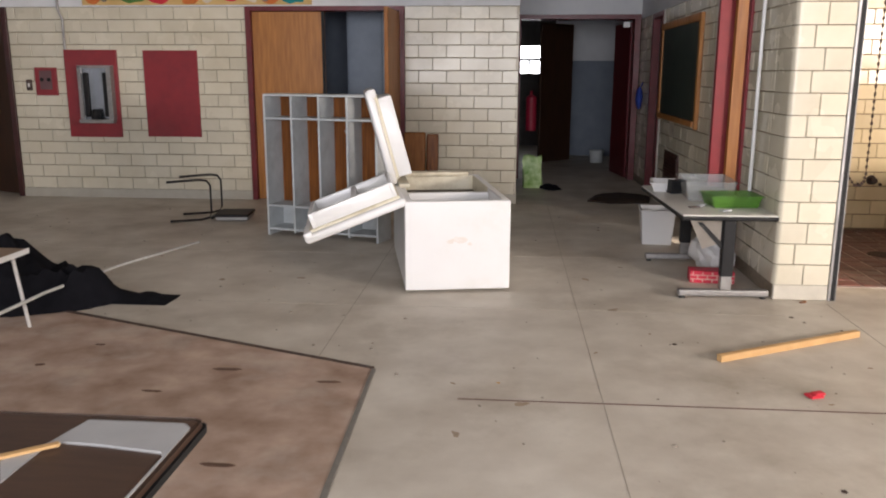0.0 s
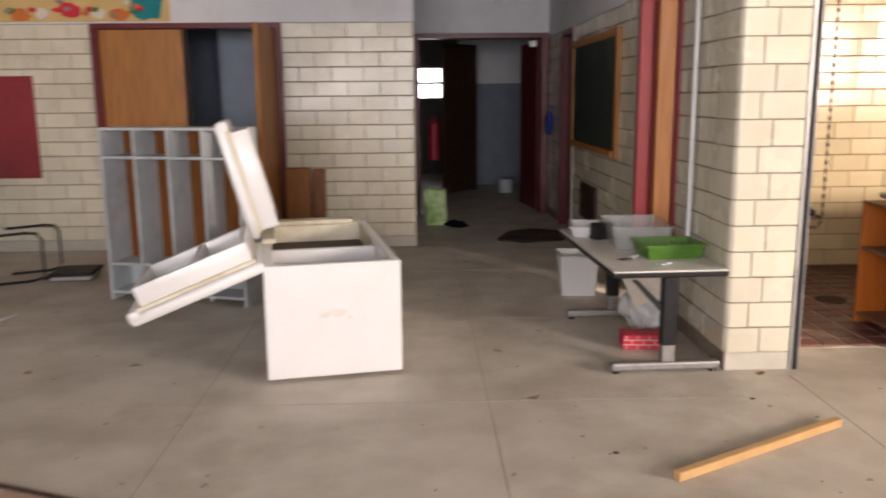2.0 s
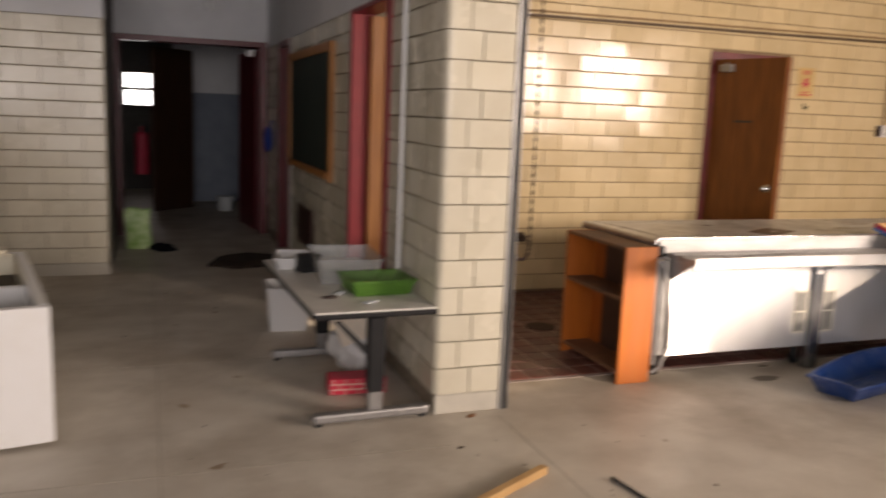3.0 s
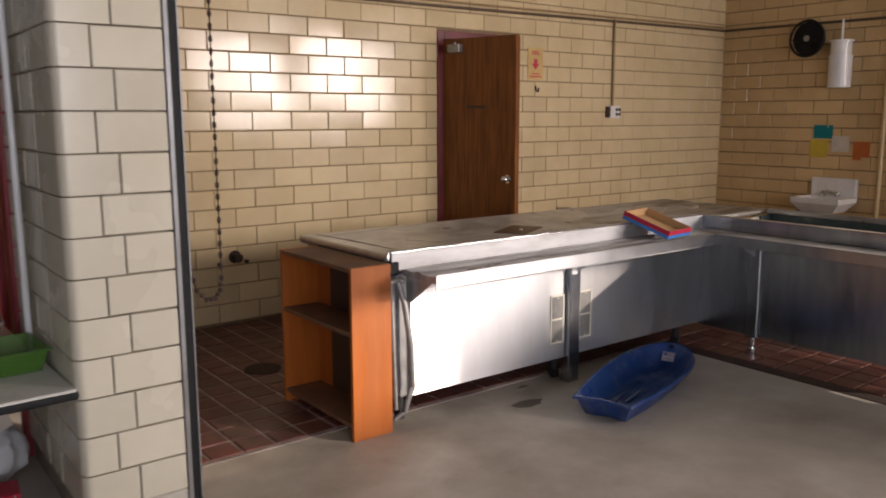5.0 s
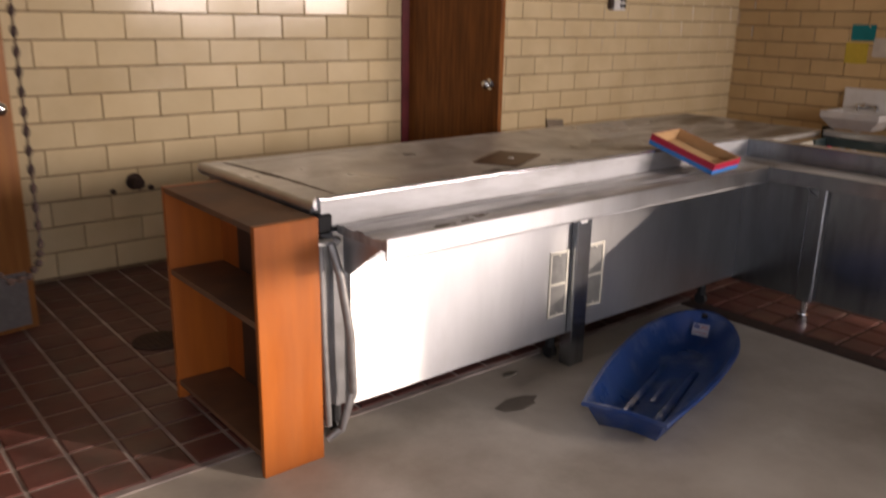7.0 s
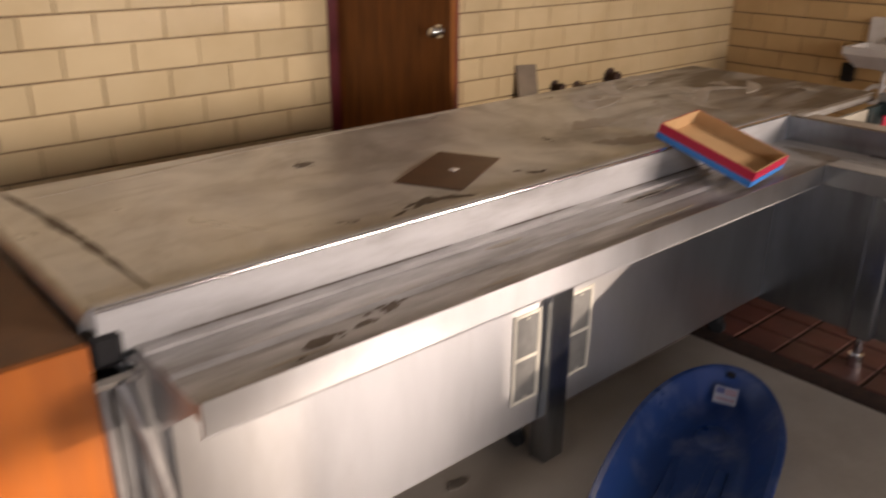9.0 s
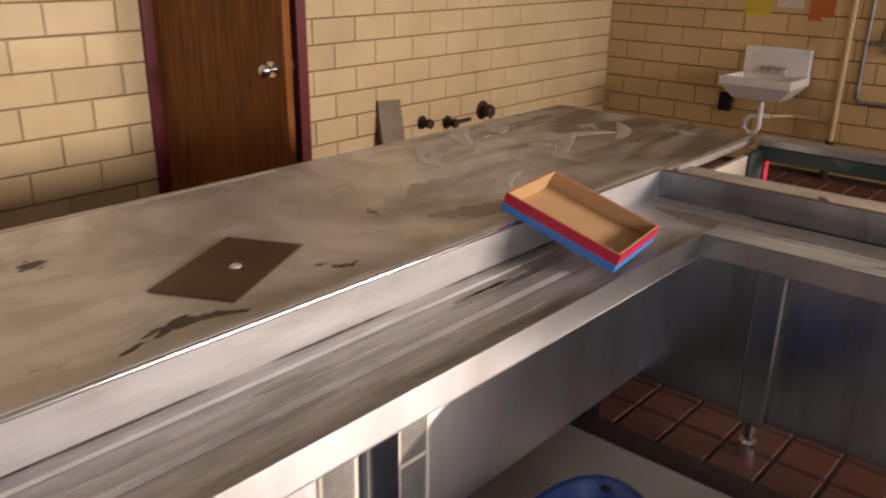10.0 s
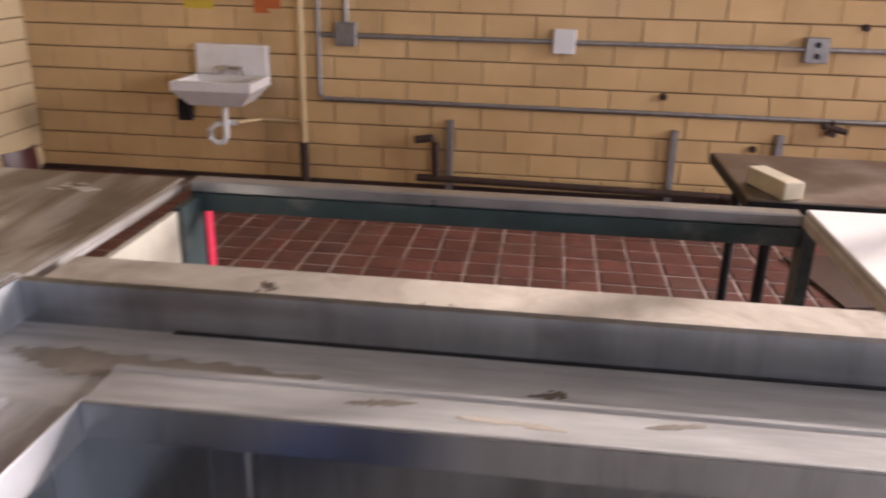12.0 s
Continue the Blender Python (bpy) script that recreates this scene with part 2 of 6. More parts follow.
SLATE = mk("green_chalkboard", (0.012, 0.022, 0.017), (0.02, 0.032, 0.026), 4, 0.55, stain=(0.06, 0.075, 0.065), sscale=3, samt=0.4)
GREYTOP = mk("grey_laminate", (0.66, 0.65, 0.61), (0.58, 0.57, 0.53), 30, 0.4, stain=(0.28, 0.26, 0.22), sscale=4, samt=0.35)
PLY = mk("dirty_plywood", (0.52, 0.39, 0.31), (0.27, 0.17, 0.12), 4, 0.75, bump=0.12, bscale=35, stain=(0.50, 0.45, 0.39), sscale=1.6, samt=0.65, detail=10)
STICK = mk("pine_stick", (0.55, 0.34, 0.15), (0.46, 0.27, 0.11), 8, 0.6)
BLUEGREY = mk("blue_grey_paint", (0.20, 0.24, 0.30), (0.16, 0.19, 0.245), 5, 0.6)
# Dark wall tone that stands for the dimness of rooms beyond openings.
UNLITROOM = mk("unlit_room_tone", (0.16, 0.15, 0.14), (0.12, 0.11, 0.10), 5, 0.8)
GREENPL = clear("green_plastic", (0.10, 0.26, 0.035), 0.4, 0.5)
CLEARPL = clear("clear_plastic", (0.50, 0.52, 0.51), 0.3, 0.32)
WHITEPL = clear("white_plastic_bag", (0.66, 0.66, 0.66), 0.45, 0.9)
GLASSM = clear("window_glass", (0.9, 0.95, 0.95), 0.02, 0.12)
SKYGLOW = glow("daylight_outside", (0.92, 0.97, 1.0), 4.0)
PAPER = {c: mk("paper_" + c, v, None, 9, 0.85) for c, v in dict(teal=(0.0, 0.22, 0.24), yellow=(0.66, 0.48, 0.05), orange=(0.62, 0.17, 0.04), white=(0.7, 0.62, 0.52), red=(0.62, 0.03, 0.05), green=(0.06, 0.2, 0.04), tan=(0.62, 0.42, 0.17), grey=(0.26, 0.22, 0.19), blue=(0.02, 0.05, 0.3)).items()}

# ---- builders ----


class Mesh:
    """Gathers solids into one mesh, in metres of the place or, with m, of the thing."""

    def __init__(self, m=None):
        self.bm, self.m = bmesh.new(), m or Matrix()

    def box(self, x0, y0, z0, x1, y1, z1, bevel=0.0, seg=1, m=None):
        mm = (m or Matrix()) @ Matrix.Translation(((x0 + x1) / 2, (y0 + y1) / 2, (z0 + z1) / 2)) @ Matrix.Diagonal((abs(x1 - x0), abs(y1 - y0), abs(z1 - z0), 1))
        g = bmesh.ops.create_cube(self.bm, size=1, matrix=mm)
        if bevel:
            es = {e for v in g["verts"] for e in v.link_edges}
            bmesh.ops.bevel(self.bm, geom=list(es), offset=bevel, segments=seg, profile=0.5, affect="EDGES")
        return self

    def rod(self, p, q, r, n=12, r2=None):
        p, q = Vector(p), Vector(q)
        d = q - p
        m = Matrix.Translation((p + q) / 2) @ d.to_track_quat("Z", "Y").to_matrix().to_4x4()
        bmesh.ops.create_cone(self.bm, cap_ends=True, segments=n, radius1=r, radius2=r if r2 is None else r2, depth=d.length, matrix=m)
        return self

    def ball(self, c, r, sc=(1, 1, 1), u=14, v=9):
        bmesh.ops.create_uvsphere(self.bm, u_segments=u, v_segments=v, radius=r, matrix=Matrix.Translation(c) @ Matrix.Diagonal((*sc, 1)))
        return self

    def tube(self, pts, r, n=10):
        """A bent tube through pts."""
        pts = [Vector(p) for p in pts]
        rings = []
        up = Vector((0.3, 0.2, 0.93)).normalized()
        for i, p in enumerate(pts):
            d = (pts[min(i + 1, len(pts) - 1)] - pts[max(i - 1, 0)]).normalized()
            a = d.cross(up)
            a = (a if a.length > 0.05 else d.cross(Vector((1, 0, 0)))).normalized()
            c = d.cross(a)
            rings.append([self.bm.verts.new(p + r * (math.cos(6.28318 * k / n) * a + math.sin(6.28318 * k / n) * c)) for k in range(n)])
        for a, c in zip(rings, rings[1:]):
            for k in range(n):
                self.bm.faces.new((a[k], a[(k + 1) % n], c[(k + 1) % n], c[k]))
        self.bm.faces.new(rings[0][::-1])
        self.bm.faces.new(rings[-1])
        return self

    def prism(self, prof, axis, a, z, close=True):
        """A profile of 2D points drawn along an axis from a to z; the points are the two other axes in order."""
        def P(u, v, w):
            return {"x": (w, u, v), "y": (u, w, v), "z": (u, v, w)}[axis]
        A = [self.bm.verts.new(P(u, v, a)) for u, v in prof]
        Z = [self.bm.verts.new(P(u, v, z)) for u, v in prof]
        n = len(prof)
        for k in range(n if close else n - 1):
            self.bm.faces.new((A[k], A[(k + 1) % n], Z[(k + 1) % n], Z[k]))
        if close:
            self.bm.faces.new(A[::-1])
            self.bm.faces.new(Z)
        return self

    def loft(self, rings, cap0=True, cap1=True):
        R = [[self.bm.verts.new(p) for p in ring] for ring in rings]
        n = len(R[0])
        for a, c in zip(R, R[1:]):
            for k in range(n):
                self.bm.faces.new((a[k], a[(k + 1) % n], c[(k + 1) % n], c[k]))
        if cap0:
            self.bm.faces.new(R[0][::-1])
        if cap1:
            self.bm.faces.new(R[-1])
        return self

    def done(self, name, mat, parent=None, smooth=False, kind="", label=""):
        bmesh.ops.recalc_face_normals(self.bm, faces=self.bm.faces)
        self.bm.transform(self.m)
        me = bpy.data.meshes.new(name)
        self.bm.to_mesh(me)
        self.bm.free()
        me.materials.append(mat)
        if mat.name.startswith("brushed_steel"):
            uv = me.uv_layers.new(name="UVMap")
            for pl in me.polygons:
                for li in pl.loop_indices:
                    co = me.vertices[me.loops[li].vertex_index].co
                    uv.data[li].uv = (co.x, co.y) if abs(pl.normal.z) > 0.7 else (co.x + co.y, co.z)
        if smooth:
            me.shade_smooth()
            me.set_sharp_from_angle(angle=radians(40))
        ob = new(name, me)
        if parent:
            ob.parent = parent
            ob.matrix_parent_inverse = parent.matrix_basis.inverted()
        return tagged(ob, label, "", "", kind)


def thing(name, at, label, category, group="", kind=""):
    e = new(name)
    e.matrix_basis = Matrix.Translation(at)
    e.empty_display_size = 0.1
    return tagged(e, label, category, group, kind)


def slab(name, x0, y0, z0, x1, y1, z1, mat, label="", kind="structure", bevel=0.0):
    return tagged(Mesh().box(x0, y0, z0, x1, y1, z1, bevel).done(name, mat), label, name.split("_")[0], "", kind)


# ---- the large structure ----
HN, HX, BY, EX, NY = 3.3, 0.50, 8.78, 9.40, 7.50   # ceiling, hall's west side, back wall, east wall, kitchen's north wall
HWX, CY = 2.14, 5.0                                  # hall's east wall, the pier's front
TZ = 2.135                                           # top of the tile in the dining room

floor_bed = slab("floor", -8, -4.2, -0.2, 11.4, 17.2, 0.0, CONC, "worn grey-beige concrete floor with stains and scuffs")
ceiling = tagged(Mesh().box(-8, -4.2, HN, 4.8, 17.2, HN + 0.2).box(4.8, -1.4, HN, 11.4, 17.2, HN + 0.2).done("ceiling", CEIL), "stained off-white plaster ceiling", "ceiling", "", "structure")

# south walls: the dining room's long window band, and the kitchen side's nearer wall with its windows


def window_wall(nm, label, xa, xb, y, spans, lo, hi, mullions):
    w = thing(nm, ((xa + xb) / 2, y, 0), label, "wall", kind="structure")
    b = Mesh().box(xa, y - 0.2, 0, xb, y, lo).box(xa, y - 0.2, hi, xb, y, HN)
    edges = [xa] + [v for sp in spans for v in sp] + [xb]
    for a, z in zip(edges[::2], edges[1::2]):
        b.box(a, y - 0.2, lo, z, y, hi)
    b.done("masonry", PAINT, w)
    fr = Mesh()
    for a, z in spans:
        for i in range(mullions + 1):
            x = a + (z - a) * i / mullions
            fr.box(x - 0.03, y - 0.14, lo, x + 0.03, y - 0.06, hi)
        for zz in (lo + 0.03, (lo + hi) / 2, hi - 0.03):
            fr.box(a, y - 0.13, zz - 0.025, z, y - 0.07, zz + 0.025)
    fr.done("window_frame", BLACK, w)
    return w


window_wall("wall_south", "painted south wall with a long window band", -8, 4.6, -3.2, ((-3.0, 3.4),), 0.9, 2.8, 6)
window_wall("wall_south_kitchen", "painted wall with two wide windows south of the counters", 4.6, 11.2, -1.2, ((6.95, 8.5), (9.04, 10.5)), 1.46, 2.8, 2)
slab("wall_return", 4.6, -4.2, 0, 4.8, -1.4, HN, PAINT, "white painted return wall")
ew = thing("wall_east", (EX, 3, 0), "cream glazed tile wall with dark joints", "wall", kind="structure")
Mesh().box(EX, 0.6, 0, EX + 0.3, NY + 0.3, HN).done("masonry", MORTAR, ew)
slab("wall_bay_north", EX + 0.3, 0.6, 0, 11.2, 0.8, HN, PAINT, "white painted wall of a window bay")
slab("wall_bay_east", 11.2, -1.4, 0, 11.4, 0.8, HN, PAINT, "white painted wall of a window bay")
# Two unseen slabs outside, added to block sun from parts of the windows.
slab("wall_outside_wing", -14, -14.4, -0.2, 11.6, -14, 9.0, PAINT, "plain unseen outer slab that blocks the sun")
slab("wall_outside_lower_wing", 11.6, -14.4, -0.2, 17.6, -14, 6.35, PAINT, "lower unseen outer slab that blocks part of the sun")
ww = thing("wall_west", (-8, 5, 0), "white painted wall with a window", "wall", kind="structure")
Mesh().box(-8.2, -4.2, 0, -8, 2.6, HN).box(-8.2, 3.2, 0, -8, 17.2, HN).box(-8.2, 2.6, 0, -8, 3.2, 0.9).box(-8.2, 2.6, 2.8, -8, 3.2, HN).done("masonry", PAINT, ww)
Mesh().box(-8.13, 2.87, 0.9, -8.07, 2.93, 2.8).box(-8.13, 2.6, 1.82, -8.07, 3.2, 1.88).done("window_frame", BLACK, ww)

# back wall of the dining room: brick backing, white paint above the tile, openings
bw = thing("wall_north", (-2.5, BY, 0), "cream glazed tile wall with white paint above", "wall", kind="structure")
mb = Mesh().box(-8, BY, 0, -6.3, BY + 0.3, TZ).box(-5.24, BY, 0, -2.50, BY + 0.3, TZ).box(-0.74, BY, 0, HX, BY + 0.3, TZ)
mb.done("masonry", MORTARH, bw)
Mesh().box(-8, BY - 0.012, TZ, HX, BY + 0.3, HN).done("painted_upper_wall", PAINT, bw)
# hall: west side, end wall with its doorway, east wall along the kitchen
# West side coloured dark to cut the light it would bounce.
slab("wall_hall_west", HX - 0.25, BY + 0.3, 0, HX, 11.0, HN, UNLITROOM, "corridor wall coloured dark to cut bounced light")
he = thing("wall_hall_end", (1.3, 11, 0), "white painted wall over a wide doorway", "wall", kind="structure")
Mesh().box(HX - 0.25, 11.0, 2.19, 3.2, 11.2, HN).done("upper_wall", PAINT, he)
hw = thing("wall_hall_east", (HWX, 8, 0), "cream glazed tile wall with white paint above", "wall", kind="structure")
DY0, DY1, D2A, D2B = 5.90, 6.85, 9.35, 10.05
mb = Mesh().box(HWX, CY + 0.02, 0, HWX + 0.34, DY0, TZ).box(HWX, DY1, 0, HWX + 0.34, D2A, TZ).box(HWX, D2B, 0, HWX + 0.34, 11.2, TZ)
mb.done("masonry", MORTARH, hw)
Mesh().box(HWX - 0.012, CY + 0.02, TZ, HWX + 0.352, 11.2, HN).done("painted_upper_wall", PAINT, hw)
nw = thing("wall_kitchen_north", (6, NY, 0), "cream glazed tile kitchen wall with dark joints", "wall", kind="structure")
KD0, KD1 = 5.56, 6.36
Mesh().box(HWX + 0.34, NY, 0, KD0, NY + 0.3, HN).box(KD1, NY, 0, EX, NY + 0.3, HN).box(KD0, NY, 2.07, KD1, NY + 0.3, HN).done("masonry", MORTAR, nw)
# rooms beyond the openings
slab("wall_store_back", -8, 11.0, 0, HX - 0.25, 11.2, HN, BLUEGREY, "blue-grey painted wall of a dim store room")
slab("wall_store_side", -4.2, BY + 0.3, 0, -4.0, 11.0, HN, UNLITROOM, "wall coloured dark for an unlit room")
slab("wall_far_room", 1.2, 14.3, 0, 3.4, 14.5, 1.64, BLUEGREY, "blue-grey painted far corridor wall")
slab("wall_far_room_upper", 1.2, 14.3, 1.64, 3.4, 14.5, HN, PAINT, "white painted upper corridor wall")
slab("wall_far_east", 3.2, 11.2, 0, 3.4, 14.3, HN, UNLITROOM, "wall coloured dark for an unlit room")
slab("wall_far_west", -1.6, 11.2, 0, -1.4, 16.4, HN, UNLITROOM, "wall coloured dark for an unlit room")
fw = thing("wall_far_end", (0, 16.2, 0), "wall coloured dark for an unlit room, with a small bright window", "wall", kind="structure")
Mesh().box(-1.4, 16.2, 0, 0.44, 16.4, HN).box(1.14, 16.2, 0, 1.9, 16.4, HN).box(0.44, 16.2, 0, 1.14, 16.4, 1.42).box(0.44, 16.2, 1.95, 1.14, 16.4, HN).done("masonry", UNLITROOM, fw)
# Four unseen walls, added to stop outside light leaking in.
slab("wall_far_return", 1.9, 14.5, 0, 2.0, 16.4, HN, UNLITROOM, "wall coloured dark for an unlit room")
slab("wall_far_jamb", 2.48, 11.0, 0, 3.4, 11.2, HN, UNLITROOM, "wall coloured dark for an unlit room")
slab("wall_door_room_side", 4.5, 7.8, 0, 4.6, 9.2, HN, UNLITROOM, "wall coloured dark for an unlit room")
slab("wall_door_room_end", 7.6, 7.8, 0, 7.7, 9.2, HN, UNLITROOM, "wall coloured dark for an unlit room")
slab("wall_kitchen_door_room", 4.6, 9.0, 0, 7.6, 9.2, HN, UNLITROOM, "wall behind the kitchen door, coloured dark for an unlit room")
slab("wall_beyond_left_door", -8, 9.9, 0, -4.2, 10.0, HN, UNLITROOM, "wall beyond a dark doorway, coloured dark for an unlit room")

# ---- kitchen: serving counters ----
CT, TR = 0.815, 0.755           # counter top, tray rail
CA0, CA1, CFY, CBY = 3.50, 6.60, 5.22, 6.06
CBX = 5.87


def vent(parent, x, y, z):
    """A louvred vent of two panes in a white frame, on a front that faces -y."""
    b = Mesh()
    for a in (-0.052, 0.041):
        b.box(x + a, y - 0.006, z - 0.135, x + a + 0.011, y, z + 0.135, 0.002)
    for a in (-0.135, -0.005, 0.123):
        b.box(x - 0.041, y - 0.0055, z + a, x + 0.041, y, z + a + 0.010, 0.002)
    for a in (-0.122, 0.115):
        b.rod((x, y - 0.007, z + a + 0.003), (x, y, z + a + 0.003), 0.004, 8)
    b.done("vent_frame", VENTPAINT, parent)
    b = Mesh().box(x - 0.041, y - 0.0015, z - 0.125, x + 0.041, y + 0.002, z + 0.125)
    for i in range(34):
        zz = z - 0.122 + i * 0.0072
        b.box(x - 0.041, y - 0.004, zz, x + 0.041, y - 0.001, zz + 0.003)
    b.done("vent_louvre", VENTGREY, parent)


def rail_profile(front, back, top, ribs):
    """Across a tray rail, from its front to the ledge: apron, bead and pressed levels, as points (across, z).
    ribs: places across, each with the level's change behind it and the bead's height."""
    s = 1 if back > front else -1
    p = [(front, top - 0.055), (front, top + 0.003), (front + 0.004 * s, top + 0.006), (front + 0.010 * s, top + 0.006), (front + 0.014 * s, top)]
    z = top
    for at, step, bead, w in ribs:
        p += [(at - s * w, z), (at - s * w * 0.62, z + bead), (at + s * w * 0.62, z + bead), (at + s * w, z + step)]
        z += step
    p += [(back, z), (back, top - 0.026), (front + 0.006 * s, top - 0.026), (front + 0.006 * s, top - 0.055)]
    return p


ca = thing("serving_counter", (4.7, 5.6, 0), "stainless steel school serving counter with dusty worn top", "counter")
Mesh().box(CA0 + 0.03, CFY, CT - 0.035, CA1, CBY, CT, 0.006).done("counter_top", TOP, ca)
Mesh().rod((CA0 + 0.035, CFY + 0.02, CT - 0.02), (CA0 + 0.035, CBY, CT - 0.02), 0.022, 14).done("rolled_edge", STEELDULL, ca, True)
Mesh().prism([(CFY - 0.012, TR - 0.01), (CFY - 0.012, CT + 0.016), (CFY - 0.006, CT + 0.022), (CFY + 0.012, CT + 0.022), (CFY + 0.018, CT + 0.004), (CFY + 0.004, CT + 0.004), (CFY + 0.004, TR - 0.01)], "x", CA0 + 0.03, CBX).done("raised_ledge", LEDGE, ca)
# Chrome rod added to give the ledge's top edge a bright line.
Mesh().rod((CA0 + 0.03, CFY - 0.006, CT + 0.0145), (CBX - 0.006, CFY - 0.006, CT + 0.0145), 0.0066, 10).done("ledge_roll", CHROME, ca, True)
Mesh().rod((CA0 + 0.032, CFY, CT + 0.0), (CA0 + 0.032, CFY + 0.001, CT + 0.0), 0.02, 12).done("ledge_end", STEEL, ca, True)
Mesh().prism(rail_profile(4.95, CFY - 0.012, TR - 0.006, ((5.085, 0.0, 0.0065, 0.028), (5.172, 0.001, 0.005, 0.011))), "x", CA0 + 0.085, 5.60).done("tray_rail", TRAY, ca)
Mesh().box(CA0 + 0.083, 4.946, TR - 0.055, 5.602, 4.95, TR + 0.006, 0.0015).done("rail_lip", STEEL, ca)
FP = 5.205                      # front panels
Mesh().box(CA0 + 0.13, FP, 0.14, 4.648, FP + 0.03, TR - 0.03).done("front_panel", STEEL, ca)
Mesh().box(4.737, FP + 0.012, 0.14, CBX + 0.02, FP + 0.04, TR - 0.03).done("front_panel", STEEL, ca)
Mesh().box(4.65, FP - 0.03, 0.0, 4.735, FP + 0.03, TR - 0.03, 0.004).done("upright_post", STEELSHADE, ca)
Mesh().box(4.662, FP - 0.034, 0.60, 4.70, FP - 0.029, 0.70).done("post_plate", WHITE, ca)
Mesh().box(CA0 + 0.05, FP + 0.04, 0.14, CA0 + 0.08, CBY - 0.02, CT - 0.035).box(CA0 + 0.08, FP + 0.02, 0.14, CA0 + 0.13, FP + 0.05, TR - 0.03).done("end_panel", STEELDULL, ca)
Mesh().box(CA0 + 0.08, CBY - 0.06, 0.14, 6.5, CBY - 0.03, CT - 0.035).box(CA0 + 0.1, FP + 0.05, 0.15, 6.5, CBY - 0.06, 0.17).done("carcass", GALV, ca)
for x in (CA0 + 0.12, 4.66, 5.75, 6.5):
    for y in (FP + 0.09, CBY - 0.1):
        Mesh().rod((x, y, 0.05), (x, y, 0.15), 0.02, 10).rod((x - 0.012, y, 0.03), (x + 0.012, y, 0.03), 0.03, 14).done("caster", RUBBER, ca)
Mesh().prism([(4.99, TR - 0.035), (5.19, TR - 0.035), (5.19, TR - 0.15), (5.15, TR - 0.15)], "x", CA0 + 0.095, CA0 + 0.10).done("rail_bracket", STEELDULL, ca)
Mesh().prism([(4.97, TR - 0.03), (5.19, TR - 0.03), (5.19, TR - 0.15)], "x", 4.70, 4.706).done("rail_bracket", STEELDULL, ca)
vent(ca, 4.585, FP, 0.36)
vent(ca, 4.815, FP + 0.012, 0.355)
# hatch in the top and the electric cords at the end
hatch = Mesh(Matrix.Translation((4.565, 5.49, CT)) @ Matrix.Rotation(radians(28), 4, "Z"))
hatch.box(-0.158, -0.09, -0.004, 0.158, 0.09, 0.0035).done("access_hatch", mk("brown_hardboard_hatch", (0.10, 0.052, 0.03), (0.07, 0.036, 0.022), 14, 0.4), ca)
Mesh().rod((4.57, 5.48, CT + 0.003), (4.57, 5.48, CT + 0.006), 0.012, 14).done("hatch_finger_hole", PORC, ca)
Mesh().box(CA0 + 0.01, 5.20, 0.725, CA0 + 0.07, 5.26, 0.79, 0.01).done("cord_box", BLACK, ca)
Mesh().box(CA0 - 0.01, 5.185, 0.69, CA0 + 0.09, 5.235, 0.715, 0.008).done("cord_clamp", CHROME, ca)
Mesh().tube([(CA0 + 0.05, 5.19, 0.70), (CA0 + 0.07, 5.17, 0.6), (CA0 + 0.10, 5.165, 0.4), (CA0 + 0.11, 5.17, 0.2), (CA0 + 0.07, 5.18, 0.08), (CA0 + 0.03, 5.2, 0.05)], 0.014).tube([(CA0 + 0.02, 5.2, 0.70), (CA0 + 0.02, 5.19, 0.4), (CA0 + 0.03, 5.19, 0.1)], 0.011).done("power_cord", GALV, ca, True)

cb = thing("serving_counter", (6.1, 4.0, 0), "stainless steel serving counter with an open well and tray rail", "counter")
YS = 2.0
Mesh().box(CBX, YS, CT - 0.03, 6.02, CFY - 0.03, CT, 0.004).box(6.02, YS, CT - 0.03, 6.58, 3.67, CT, 0.004).done("counter_top", GRIME, cb)
Mesh().box(6.02, YS + 0.02, CT + 0.0005, 6.585, 3.66, CT + 0.012, 0.003).done("white_cutting_board", WHITE, cb)
Mesh().box(6.56, 3.67, CT - 0.028, 6.61, CFY - 0.025, CT + 0.004, 0.004).done("well_rim", STEELDULL, cb)
Mesh().box(6.555, 3.67, CT - 0.075, 6.575, CFY - 0.03, CT - 0.029).box(6.44, CFY - 0.055, 0.14, 6.56, CFY - 0.032, CT - 0.035).box(6.54, 3.64, 0.12, 6.6, 3.67, CT - 0.03).done("well_frame", TEALFRAME, cb)
Mesh().box(6.03, CFY - 0.045, 0.3, 6.435, CFY - 0.03, CT - 0.04).done("cream_side_panel", DIRTYCREAM, cb)
Mesh().box(6.57, CFY - 0.06, 0.1, 6.61, CFY - 0.035, CT - 0.03).done("red_corner_post", CARDRED, cb)
Mesh().prism([(CBX - 0.012, TR - 0.01), (CBX - 0.012, CT + 0.012), (CBX + 0.004, CT + 0.014), (CBX + 0.004, TR - 0.01)], "y", YS, CFY - 0.012).done("raised_ledge", STEELSHADE, cb)
Mesh().prism(rail_profile(5.60, CBX - 0.012, TR, ((5.711, -0.008, 0.004, 0.009),)), "y", YS, 4.95).box(5.60, 4.95, TR - 0.022, CBX - 0.012, CFY - 0.012, TR - 0.008).done("tray_rail", TRAYB, cb)
# Black strip drawn for the dark gap at the ledge's foot.
Mesh().box(CBX - 0.017, YS, TR - 0.0085, CBX - 0.0122, 4.92, TR - 0.0055).done("dirt_seam", BLACK, cb)
Mesh().box(5.596, YS, TR - 0.055, 5.60, 4.946, TR + 0.006, 0.0015).done("rail_lip", STEELSHADE, cb)
